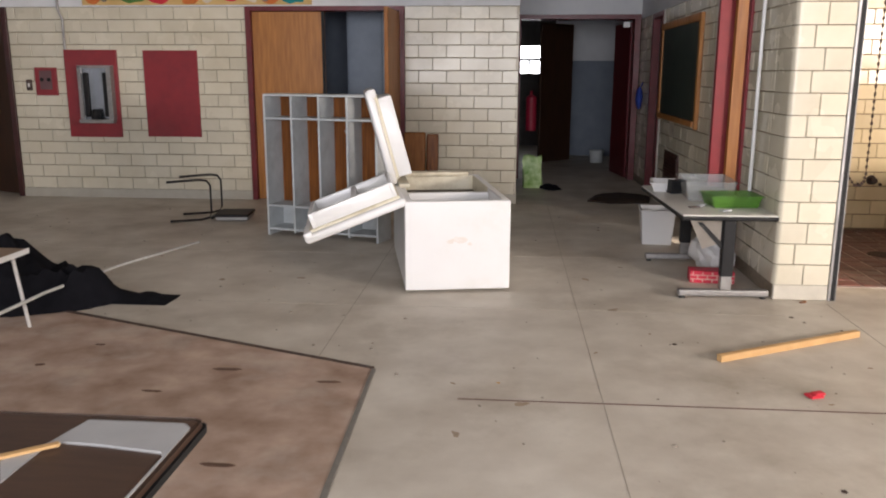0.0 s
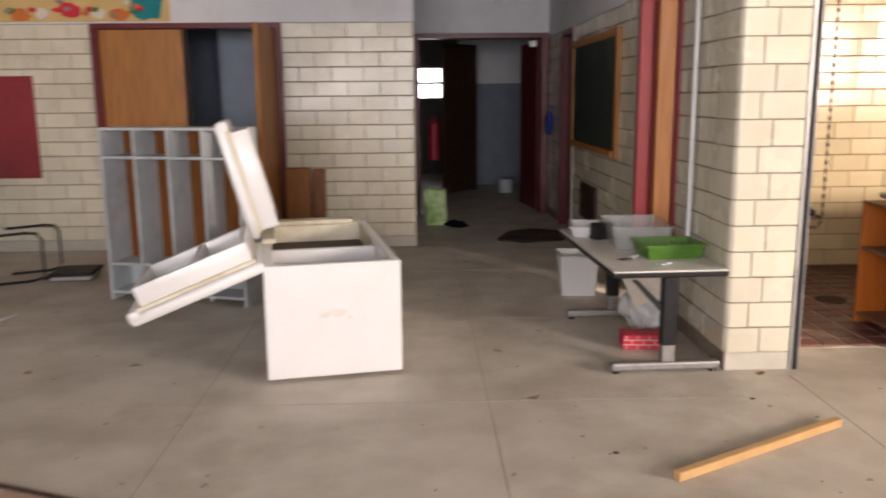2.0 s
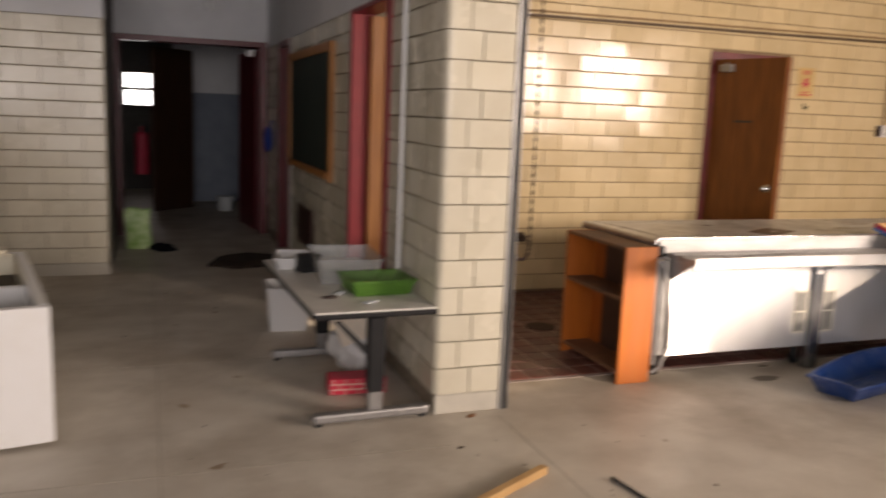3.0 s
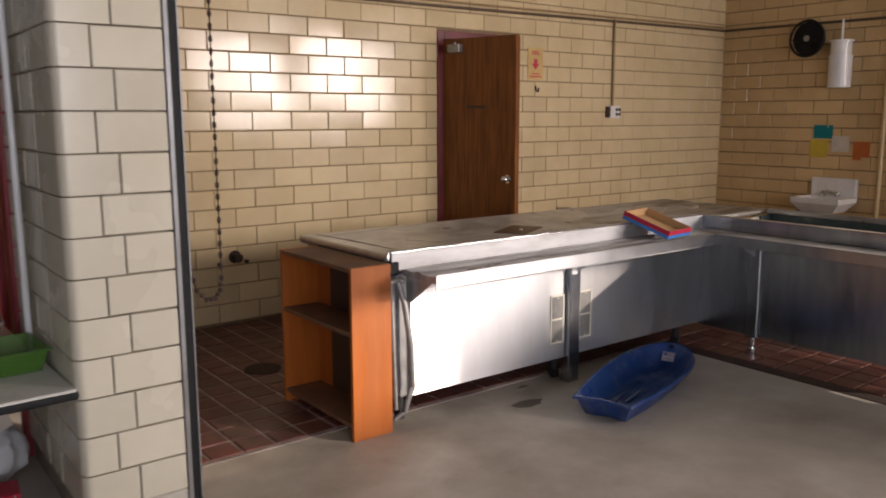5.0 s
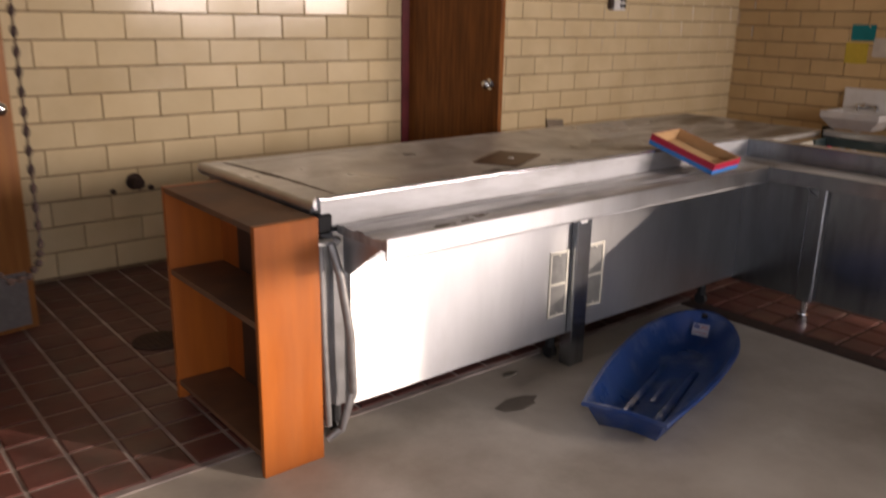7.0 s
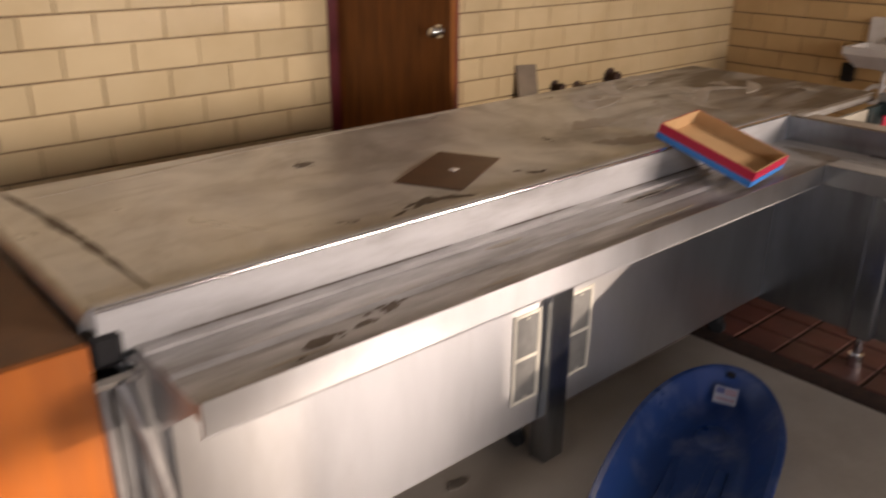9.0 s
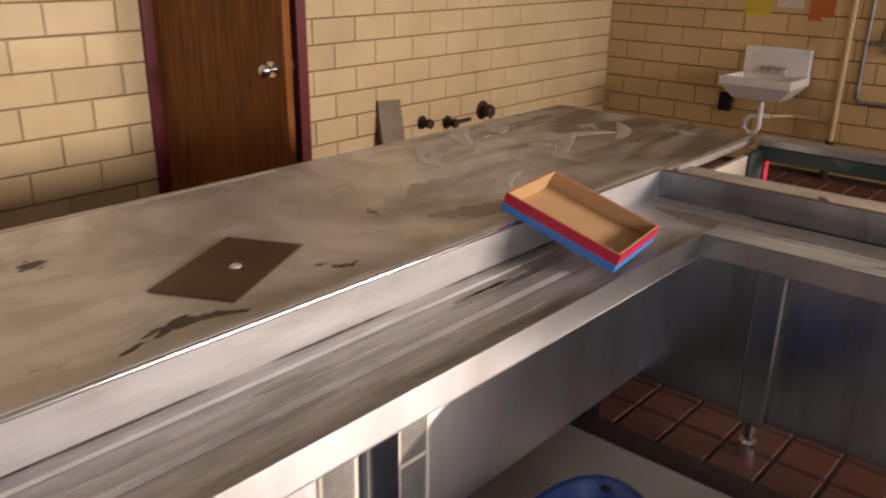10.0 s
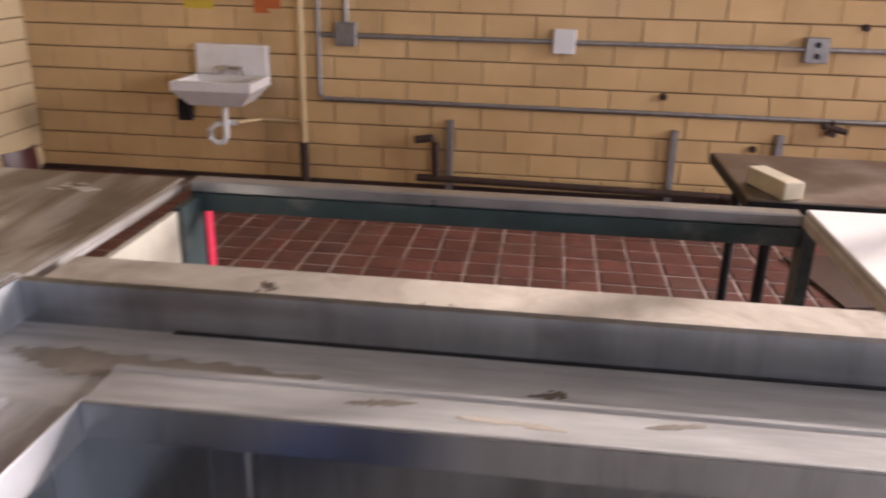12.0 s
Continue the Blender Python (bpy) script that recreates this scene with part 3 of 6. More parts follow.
for a, z in ((4.875, CFY), (3.95, 4.80), (2.95, 3.88), (YS, 2.9)):
    Mesh().box(CBX + 0.01, a, 0.13, CBX + 0.03, z, TR - 0.03).done("front_panel", STEELSHADE, cb)
for y in (4.84, 3.915, 2.925):
    Mesh().box(CBX - 0.015, y - 0.04, 0.12, CBX + 0.03, y + 0.04, TR - 0.03, 0.006).done("upright_post", STEELSHADE, cb)
    Mesh().rod((CBX + 0.01, y, 0.05), (CBX + 0.01, y, 0.12), 0.016, 10).rod((CBX + 0.01, y, 0.0), (CBX + 0.01, y, 0.055), 0.026, 12).done("foot", CHROME, cb, True)
    Mesh().prism([(5.64, TR - 0.03), (CBX, TR - 0.03), (CBX, TR - 0.15)], "y", y - 0.004, y).done("rail_bracket", STEELDULL, cb)
Mesh().box(CBX + 0.03, YS, 0.12, 6.56, 2.6, 0.14).box(6.55, YS, 0.0, 6.585, YS + 0.04, CT - 0.03).box(6.55, 2.6, 0.0, 6.585, 2.64, CT - 0.03).done("carcass", GALV, cb)

# stained orange cabinet standing at the counter's end
oc = thing("orange_cabinet", (3.38, 5.5, 0), "open orange laminate cabinet with two shelf bays, worn", "cabinet")
OX0, OX1, OY0, OY1, OZ = 3.298, 3.505, 5.18, 5.86, 0.788
Mesh().box(OX0, OY0, 0.0, OX1, OY0 + 0.02, OZ, 0.0015).done("side_panel", ORANGE, oc)
Mesh().box(OX0, OY1 - 0.02, 0.0, OX1, OY1, OZ, 0.0015).done("side_panel", ORANGE, oc)
Mesh().box(OX0, OY0 + 0.02, OZ - 0.02, OX1, OY1 - 0.02, OZ - 0.001, 0.0015).done("top_board", ORANGEIN, oc)
Mesh().box(OX0 + 0.004, OY0 + 0.02, 0.478, OX1 - 0.01, OY1 - 0.02, 0.498).done("shelf", ORANGEIN, oc)
Mesh().box(OX0 + 0.004, OY0 + 0.02, 0.06, OX1 - 0.01, OY1 - 0.02, 0.078).done("shelf", ORANGEIN, oc)
Mesh().box(OX1 - 0.01, OY0 + 0.02, 0.06, OX1 - 0.003, OY0 + 0.53, OZ - 0.02).done("back_panel", BROWNP, oc)
Mesh().box(OX1 - 0.01, OY0 + 0.53, 0.06, OX1 - 0.003, OY1 - 0.02, OZ - 0.02).done("back_panel", ORANGE, oc)

# blue sled on the floor
sl = thing("plastic_sled", (4.8, 4.85, 0), "scuffed blue plastic toddler sled lying on the floor", "sled")
SM = Matrix.Translation((4.822, 4.82, 0)) @ Matrix.Rotation(radians(19), 4, "Z")
SLED_L = 0.535


def sled_ring(z, inset, lift=0.03, n=26):
    """One level of the shell: a squared tail at -x, a round nose at +x, drawn in by inset; the nose rises by lift."""
    def half(x):
        u = (x + SLED_L) / (2 * SLED_L)
        return (0.148 + 0.062 * math.sin(min(u / 0.55, 1.0) * 1.5708)) * math.sqrt(max(0.0, 1 - max(0.0, (u - 0.60) / 0.40) ** 2.3))
    xs = [-math.cos(3.14159 * k / n) * SLED_L for k in range(n + 1)]
    up = [(x * (SLED_L - inset) / SLED_L, half(x) * (1 - inset / 0.19)) for x in xs]
    ring = [(x, -w) for x, w in up[:-1]] + [(up[-1][0], 0.0)] + [(x, w) for x, w in up[-2::-1]]
    k = up[0][1]
    ring += [(up[0][0] + 0.012, k * 0.5), (up[0][0] + 0.018, 0.0), (up[0][0] + 0.012, -k * 0.5)]
    return [(x, y, z + lift * max(0.0, x / SLED_L) ** 3) for x, y in ring]


Mesh(SM).loft([sled_ring(0.004, 0.10, 0.02), sled_ring(0.02, 0.062), sled_ring(0.098, 0.022), sled_ring(0.104, 0.004), sled_ring(0.112, 0.0), sled_ring(0.119, 0.004), sled_ring(0.119, 0.018), sled_ring(0.108, 0.028), sled_ring(0.030, 0.068), sled_ring(0.014, 0.105, 0.02)]).done("sled_shell", BLUE, sl, True)
mould = Mesh(SM)
for x0, x1, y0, h in ((-0.34, 0.16, -0.078, 0.006), (-0.34, 0.16, 0.042, 0.006), (-0.20, 0.24, -0.018, 0.004)):
    mould.box(x0, y0, 0.012, x1, y0 + 0.034, 0.014 + h, 0.007, 2)
mould.box(-0.38, -0.07, 0.012, -0.345, 0.07, 0.036, 0.008, 2).ball((0.30, 0.0, 0.012), 0.07, (1.0, 0.8, 0.28), 18, 8)
mould.done("moulded_rib", BLUE, sl, True)
Mesh(SM).rod((0.49, 0.0, 0.128), (0.50, 0.0, 0.138), 0.012, 10).done("cord_hole", BLACK, sl)
ST = SM @ Matrix.Translation((0.445, 0.0, 0.086)) @ Matrix.Rotation(radians(-58), 4, "Y")
STICKER = mk("faded_sticker", (0.34, 0.36, 0.44), (0.28, 0.30, 0.38), 30, 0.5)
Mesh(ST).box(-0.026, -0.034, 0.003, 0.026, 0.034, 0.006).done("warning_sticker", STICKER, sl)
Mesh(ST).box(0.004, 0.006, 0.006, 0.022, 0.030, 0.0072).done("sticker_print", mk("faded_blue_print", (0.08, 0.10, 0.24), None, 30, 0.5), sl)
Mesh(ST).box(0.004, -0.030, 0.006, 0.009, 0.004, 0.0072).box(0.014, -0.030, 0.006, 0.019, 0.004, 0.0072).box(-0.014, -0.028, 0.006, -0.010, 0.028, 0.0072).done("sticker_print", mk("faded_red_print", (0.32, 0.13, 0.15), None, 30, 0.5), sl)

# shallow cardboard tray on the rail
bx = thing("cardboard_tray", (5.2, 5.1, TR), "shallow open cardboard tray with red and blue printed sides", "box")
BM = Matrix.Translation((5.296, 5.129, 0.811)) @ Matrix.Rotation(radians(8), 4, "Z") @ Matrix.Rotation(radians(17.9), 4, "X")
BL, BW, BH = 0.122, 0.150, 0.046
Mesh(BM).box(-BL, -BW, 0, BL, BW, 0.004).box(-BL, -BW, 0.004, -BL + 0.004, BW, BH).box(BL - 0.004, -BW, 0.004, BL, BW, BH).box(-BL, -BW, 0.004, BL, -BW + 0.004, BH).box(-BL, BW - 0.004, 0.004, BL, BW, BH).done("tray_board", CARD, bx)
for c, a, z in ((CARDBLUE, 0.0, 0.019), (CARDRED, 0.019, BH)):
    Mesh(BM).box(-BL - 0.002, -BW - 0.002, a, BL + 0.002, -BW, z).box(-BL - 0.002, BW, a, BL + 0.002, BW + 0.002, z).box(-BL - 0.002, -BW, a, -BL, BW, z).box(BL, -BW, a, BL + 0.002, BW, z).done("printed_band", c, bx)

# dried spills on the counters
SPILL = mk("dried_spill", (0.13, 0.10, 0.075), (0.08, 0.06, 0.045), 25, 0.6)
GREASE = mk("greasy_film", (0.29, 0.255, 0.215), (0.19, 0.165, 0.135), 14, 0.5)
random.seed(21)


def spill(parent, x, y, z, rx, ry, turn, mat=None, n=14):
    """A dried splash: one ragged blot and smaller spatters round it, or one wide film where n is large."""
    c, s = math.cos(radians(turn)), math.sin(radians(turn))
    b = Mesh()
    blots = [(0.0, 0.0, 1.0)] if n > 50 else [(0.0, 0.0, 0.6)] + [(random.gauss(0, 0.55), random.gauss(0, 0.55), random.uniform(0.12, 0.36)) for _ in range(9)]
    for ox, oy, q in blots:
        k = [random.uniform(0.35, 1.15) if n < 50 else random.uniform(0.88, 0.96) - (random.uniform(0, 0.5) if 0.28 < i / n < 0.72 else 0) for i in range(n)]
        k = [(k[i - 1] + 2 * k[i] + k[(i + 1) % n]) / 4 for i in range(n)]
        e = 1.0 if n < 50 else 0.4
        U = [(math.cos(6.28318 * i / n), math.sin(6.28318 * i / n)) for i in range(n)]
        P = [(rx * (ox + q * k[i] * math.copysign(abs(u) ** e, u)), ry * (oy + q * k[i] * math.copysign(abs(v) ** e, v))) for i, (u, v) in enumerate(U)]
        h = 0.0009 + random.uniform(0, 0.0003)
        b.loft([[(x + c * a - s * d, y + s * a + c * d, zz) for a, d in P] for zz in (z - 0.0005, z + h)])
    b.done("dried_spill", mat or SPILL, parent, kind="stuff")


random.seed(31)
for x, y, rx, ry, turn in ((4.295, 5.785, 0.05, 0.03, 20), (4.354, 5.331, 0.09, 0.02, 12), (4.728, 5.333, 0.03, 0.02, 0), (4.70, 5.37, 0.014, 0.01, 0), (3.806, 5.246, 0.025, 0.018, 40), (4.181, 5.247, 0.03, 0.014, 5), (5.02, 5.55, 0.02, 0.012, 70)):
    spill(ca, x, y, CT, rx, ry, turn)
DUST = mk("pale_dust_film", (0.62, 0.58, 0.52), (0.42, 0.38, 0.33), 9, 0.7, detail=9)
WIPED = mk("brown_wiped_film", (0.36, 0.315, 0.26), (0.46, 0.42, 0.36), 9, 0.5, detail=10, rvar=0.1)


def smear(parent, pts, width, z, mat, h=0.0008):
    """A wiped streak along a bent line: ragged edges, fading to points at its ends."""
    n = 26
    P = [Vector(q) for q in pts]
    left, right = [], []
    for i in range(n + 1):
        f = i / n * (len(P) - 1)
        k = min(int(f), len(P) - 2)
        c, d = P[k].lerp(P[k + 1], f - k), (P[k + 1] - P[k]).normalized()
        w = width * (0.08 + math.sin(3.14159 * i / n) ** 0.6) * random.uniform(0.45, 1.0) / 2
        left.append((c.x - d.y * w, c.y + d.x * w))
        right.append((c.x + d.y * w * random.uniform(0.5, 1.0), c.y - d.x * w))
    ring = left + right[::-1]
    Mesh().loft([[(x, y, zz) for x, y in ring] for zz in (z - 0.0004, z + h)]).done("dried_smear", mat, parent, kind="stuff")


random.seed(52)
smear(ca, ((3.600, 6.04), (3.625, 5.8), (3.641, 5.58), (3.651, 5.25)), 0.030, CT, SPILL)
smear(ca, ((3.62, 5.256), (3.9, 5.252), (4.12, 5.256)), 0.030, CT, SPILL)
smear(ca, ((4.18, 5.25), (4.35, 5.25)), 0.016, CT, SPILL)
# Broken dark line of crack and dirt at the ledge's foot.
for a, z in ((3.65, 4.05), (4.0, 4.32), (4.45, 4.75), (4.9, 5.2), (5.15, 5.55)):
    smear(ca, ((a, CFY - 0.016), (z, CFY - 0.016)), 0.009, TR - 0.005, SPILL)
for k in range(7):
    x, y = random.uniform(3.7, 5.4), random.choice((4.99, 5.01, 5.035, 5.135, 5.14))
    smear(ca, ((x, y), (x + random.uniform(0.1, 0.35), y)), random.uniform(0.010, 0.022), TR - 0.006, WIPED)
smear(ca, ((4.30, 5.34), (4.42, 5.32), (4.47, 5.29)), 0.028, CT, SPILL)
smear(ca, ((3.66, 5.95), (4.3, 6.03), (5.1, 6.04)), 0.02, CT, WIPED)
for k in range(15):
    x, y, a = random.uniform(5.25, 6.4), random.uniform(5.36, 5.98), random.uniform(-0.5, 1.2)
    r, bend = random.uniform(0.06, 0.19), random.uniform(-0.06, 0.06)
    c, q = math.cos(a), math.sin(a)
    line = [(x + c * t * r - q * bend * (1 - t * t), min(6.03, max(5.26, y + q * t * r + c * bend * (1 - t * t)))) for t in (-1, -0.5, 0, 0.5, 1)]
    line = [(min(u, 6.57), v) for u, v in line]
    smear(ca, line, random.uniform(0.04, 0.12), CT, WIPED if k % 3 else DUST, 0.0006 + 0.00004 * k)
for x, y, r, turn in ((5.62, 5.86, 0.10, 25), (6.30, 5.72, 0.08, 60), (6.02, 5.93, 0.12, 5), (6.45, 5.42, 0.07, 80)):
    spill(ca, x, y, CT, r, r * 0.4, turn, WIPED)
for k in range(3):
    y = random.uniform(3.8, 5.0)
    smear(cb, ((random.uniform(5.9, 6.0), y), (random.uniform(5.9, 6.0), y + random.uniform(0.08, 0.3))), random.uniform(0.02, 0.05), CT, WIPED, 0.0006 + 0.00004 * k)
for k in range(4):
    y, x = random.uniform(3.9, 4.8), random.uniform(5.63, 5.69)
    smear(cb, ((x, y), (x + random.uniform(-0.02, 0.02), y + random.uniform(0.05, 0.12))), random.uniform(0.012, 0.022), TR, WIPED if k % 2 else GREASE, 0.0006 + 0.00004 * k)
for x, y, r in ((3.83, 5.01, 0.04), (4.018, 5.045, 0.03), (3.943, 5.02, 0.024)):
    spill(ca, x, y, TR - 0.006, r * 1.7, r * 0.7, 10)
for x, y, z, rx, ry in ((5.753, 4.253, TR - 0.008, 0.016, 0.035), (5.936, 4.773, CT, 0.03, 0.018), (5.896, 4.491, CT, 0.016, 0.022), (5.896, 4.428, CT, 0.012, 0.015)):
    spill(cb, x, y, z, rx, ry, 15)
for a, z, w in ((4.72, 5.12, 0.10), (4.62, 4.95, 0.06), (4.86, 5.16, 0.07)):
    x = 5.73 + 0.2 * (w - 0.07)
    smear(cb, ((x + 0.02, a), (x - 0.01, (a + z) / 2), (x + 0.03, z)), w, TR - 0.008, GREASE, 0.0006 + w * 0.004)

# flattened scraps on the floor near the counter
SCRAPGREY = mk("grey_brown_card", (0.20, 0.17, 0.135), (0.15, 0.125, 0.10), 12, 0.8)
for x, y, r, s in ((4.255, 5.07, 0.075, 1), (4.41, 5.27, 0.03, 2)):
    random.seed(s)
    b = Mesh()
    b.loft([[(x + r * (0.7 + 0.6 * random.random()) * math.cos(k * 0.9) * 1.2, y + r * 0.6 * math.sin(k * 0.9), z) for k in range(7)] for z in (0.0, 0.004)])
    tagged(b.done("cardboard_scrap", SCRAPGREY), "flat torn grey-brown scrap on the concrete floor", "litter")

dr = thing("floor_drain", (3.43, 6.40, 0), "round dark iron floor drain set in the red tiles", "drain")
b = Mesh().rod((3.43, 6.40, 0.004), (3.43, 6.40, 0.014), 0.105, 28)
for i in range(7):
    b.box(3.35 + i * 0.0265 - 0.005, 6.34, 0.013, 3.35 + i * 0.0265 + 0.005, 6.46, 0.017)
b.done("drain_grate", RUST, dr)

# ---- kitchen: walls' things ----
# wooden door, ajar, in a dark red frame
kd = thing("kitchen_door", (KD0, NY, 0), "dark brown veneer door standing ajar in a maroon frame", "door", kind="structure")
Mesh().box(KD0 - 0.045, NY - 0.02, 0, KD0 + 0.02, NY + 0.12, 2.11, 0.003).box(KD1 - 0.02, NY - 0.02, 0, KD1 + 0.045, NY + 0.12, 2.11, 0.003).box(KD0 + 0.02, NY - 0.02, 2.05, KD1 - 0.02, NY + 0.12, 2.11, 0.003).done("door_frame", MAROON, kd)
DM = Matrix.Translation((KD0 + 0.03, NY - 0.012, 0.01)) @ Matrix.Rotation(radians(-76), 4, "Z")
Mesh(DM).box(0, -0.022, 0, 0.70, 0.022, 2.03, 0.002).done("door_leaf", DOORWOOD, kd)
lv = Mesh(DM)
for sgn in (-1, 1):
    lv.rod((0.635, sgn * 0.022, 0.95), (0.635, sgn * 0.03, 0.95), 0.032, 18).rod((0.635, sgn * 0.03, 0.95), (0.635, sgn * 0.065, 0.95), 0.011, 10).ball((0.635, sgn * 0.072, 0.95), 0.029, (1, 0.8, 1))
lv.done("door_knob", CHROME, kd, True)
Mesh(DM).box(0.08, -0.075, 1.92, 0.2, -0.022, 1.985, 0.006).rod((0.14, -0.05, 1.985), (0.14, -0.05, 2.0), 0.012, 10).done("door_closer", GALV, kd)
lg = Mesh(DM)
for i in range(8):
    lg.box(0.16, -0.027, 0.16 + i * 0.035, 0.54, -0.021, 0.178 + i * 0.035)
lg.done("door_louvre", DOORWOOD, kd)
Mesh(DM).box(0.24, -0.0245, 1.49, 0.42, -0.0225, 1.51).done("faded_lettering", BROWNP, kd)
hg = Mesh()
for z in (0.25, 1.05, 1.82):
    hg.rod((KD0 + 0.03, NY - 0.03, z - 0.05), (KD0 + 0.03, NY - 0.03, z + 0.05), 0.009, 8)
hg.done("hinge", CHROME, kd)

# open wooden door of the passage, against the kitchen's north-west corner
hd = thing("passage_door", (HWX + 0.34, DY1, 0), "orange-brown veneer door swung open with a steel kick plate", "door", kind="structure")
PM = Matrix.Translation((HWX + 0.09, DY1 - 0.10, 0.01)) @ Matrix.Rotation(radians(10), 4, "Z")
Mesh(PM).box(0, -0.022, 0, 0.86, 0.022, 2.08, 0.002).done("door_leaf", OAK, hd)
Mesh(PM).box(0.03, -0.026, 0.02, 0.83, -0.022, 0.26).done("kick_plate", GALV, hd)
kb = Mesh(PM)
for sgn in (-1, 1):
    kb.rod((0.79, sgn * 0.022, 0.96), (0.79, sgn * 0.03, 0.96), 0.035, 18).rod((0.79, sgn * 0.03, 0.96), (0.79, sgn * 0.06, 0.96), 0.012, 10).ball((0.79, sgn * 0.08, 0.96), 0.03, (1, 0.75, 1))
kb.done("door_knob", CHROME, hd, True)
fr = Mesh()
for a in (DY0 + 0.002, DY1 - 0.067):
    fr.box(HWX - 0.03, a, 0, HWX + 0.13, a + 0.065, 2.13, 0.004)
fr.box(HWX - 0.03, DY0 + 0.067, 2.1, HWX + 0.13, DY1 - 0.067, 2.13, 0.004)
fr.done("door_frame", RED, hd)

# roller-shutter track on the pier, with its chain
trk = thing("shutter_track", (2.5, 5.03, 0), "dark steel roller-shutter guide channel beside the pier", "shutter track", kind="structure")
Mesh().box(2.482, 4.985, 0, 2.499, 5.10, HN, 0.002).box(2.527, 4.985, 0, 2.533, 5.06, HN, 0.001).done("steel_angle", STEELDULL, trk)
Mesh().box(2.500, 4.990, 0, 2.526, 5.09, HN).done("guide_channel", BLACK, trk)
ch = thing("shutter_chain", (2.95, 5.6, 0), "hanging steel hand chain of the roller shutter", "chain")


def chain(parent, x, y, z0, z1, step=0.048):
    b = Mesh()
    n = int((z1 - z0) / step)
    for i in range(n):
        z = z0 + i * step
        b.rod((x, y, z), (x, y, z + step), 0.003, 5).ball((x, y, z), 0.011, (0.8, 0.8, 1.4), 8, 6)
    return b.done("chain_run", RUST, parent)


chain(ch, 2.80, 5.38, 0.78, HN)
chain(ch, 2.618, 5.26, 0.95, HN)
LOOP = [Vector(q) for q in ((2.618, 5.26, 0.95), (2.63, 5.27, 0.85), (2.66, 5.29, 0.76), (2.71, 5.32, 0.71), (2.76, 5.355, 0.705), (2.79, 5.375, 0.73), (2.80, 5.38, 0.78))]
b = Mesh().tube(LOOP, 0.003, 6)
for p, q in zip(LOOP, LOOP[1:]):
    b.ball(p, 0.010, (1, 1, 1), 8, 6).ball(p.lerp(q, 0.5), 0.010, (1, 1, 1), 8, 6)
b.done("chain_loop", RUST, ch)


def conduit(name, pts, r, mat, label):
    e = thing(name, pts[0], label, "pipe")
    Mesh().tube(pts, r, 10).done("pipe_run", mat, e, True)
    return e


def wall_box(name, x, y, z, nx, ny, w, h, mat, label, cat, face=None):
    """A box on a wall whose normal is (nx, ny)."""
    M = Matrix.Translation((x, y, z)) @ Vector((nx, ny, 0)).to_track_quat("-Y", "Z").to_matrix().to_4x4()
    e = thing(name, (x, y, z), label, cat)
    Mesh(M).box(-w / 2, -0.05, -h / 2, w / 2, 0, h / 2, 0.004).done("box_body", mat, e)
    if face:
        for dx, dz in face:
            Mesh(M).rod((dx, -0.05, dz), (dx, -0.054, dz), 0.016, 12).done("socket_face", BLACK, e)
    return e


# north wall: pipe run, outlet, sign, capped pipes
conduit("wall_conduit", [(2.5, NY - 0.03, 2.275), (6.0, NY - 0.03, 2.30), (EX - 0.03, NY - 0.03, 2.335), (EX - 0.03, NY - 0.06, 2.335), (EX - 0.03, 2.0, 2.27)], 0.012, CONDUIT, "thin dark conduit running high along the tile walls")
conduit("wall_conduit", [(2.5, NY - 0.03, 2.31), (EX - 0.06, NY - 0.03, 2.365)], 0.009, TANPIPE, "thin tan conduit running high along the tile wall")
conduit("outlet_conduit", [(7.6, NY - 0.03, 1.53), (7.6, NY - 0.03, 2.33)], 0.012, TANPIPE, "thin vertical conduit feeding a wall outlet")
wall_box("wall_outlet", 7.62, NY, 1.475, 0, -1, 0.15, 0.115, PORC, "white double wall outlet on tile", "outlet", ((0.02, 0.022), (0.06, 0.022), (0.02, -0.022), (0.06, -0.022)))
wall_box("switch_plate", 7.54, NY, 1.475, 0, -1, 0.04, 0.10, BROWNP, "small dark switch cover beside an outlet", "switch")
sg = thing("fire_sign", (6.59, NY, 1.89), "faded tan fire extinguisher sign with a red arrow", "sign")
Mesh().box(6.50, NY - 0.018, 1.755, 6.68, NY - 0.0145, 2.025).done("sign_sheet", PAPER["tan"], sg)
txt = bpy.data.curves.new("sign_text", "FONT")
txt.body, txt.size, txt.extrude, txt.align_x = "FIRE", 0.055, 0.0006, "CENTER"
tob = new("sign_text", txt)
tob.matrix_basis = Matrix.Translation((6.59, NY - 0.0195, 1.965)) @ Matrix.Rotation(radians(90), 4, "X")
txt.materials.append(CARDRED)
tob.parent = sg
tob.matrix_parent_inverse = sg.matrix_basis.inverted()
Mesh().prism([(6.57, 1.93), (6.61, 1.93), (6.61, 1.89), (6.635, 1.89), (6.59, 1.84), (6.545, 1.89), (6.57, 1.89)], "y", NY - 0.0205, NY - 0.0183).done("sign_arrow", CARDRED, sg)
Mesh().box(6.52, NY - 0.0205, 1.775, 6.66, NY - 0.0183, 1.785).box(6.54, NY - 0.0205, 1.80, 6.64, NY - 0.0183, 1.808).done("sign_small_print", CARDRED, sg)
hk = thing("wall_hook", (6.6, NY, 1.68), "small black hook on the tile wall", "hook")
Mesh().tube([(6.6, NY - 0.008, 1.70), (6.6, NY - 0.02, 1.66), (6.6, NY - 0.045, 1.65), (6.6, NY - 0.05, 1.68)], 0.008, 8).done("hook_body", BLACK, hk)
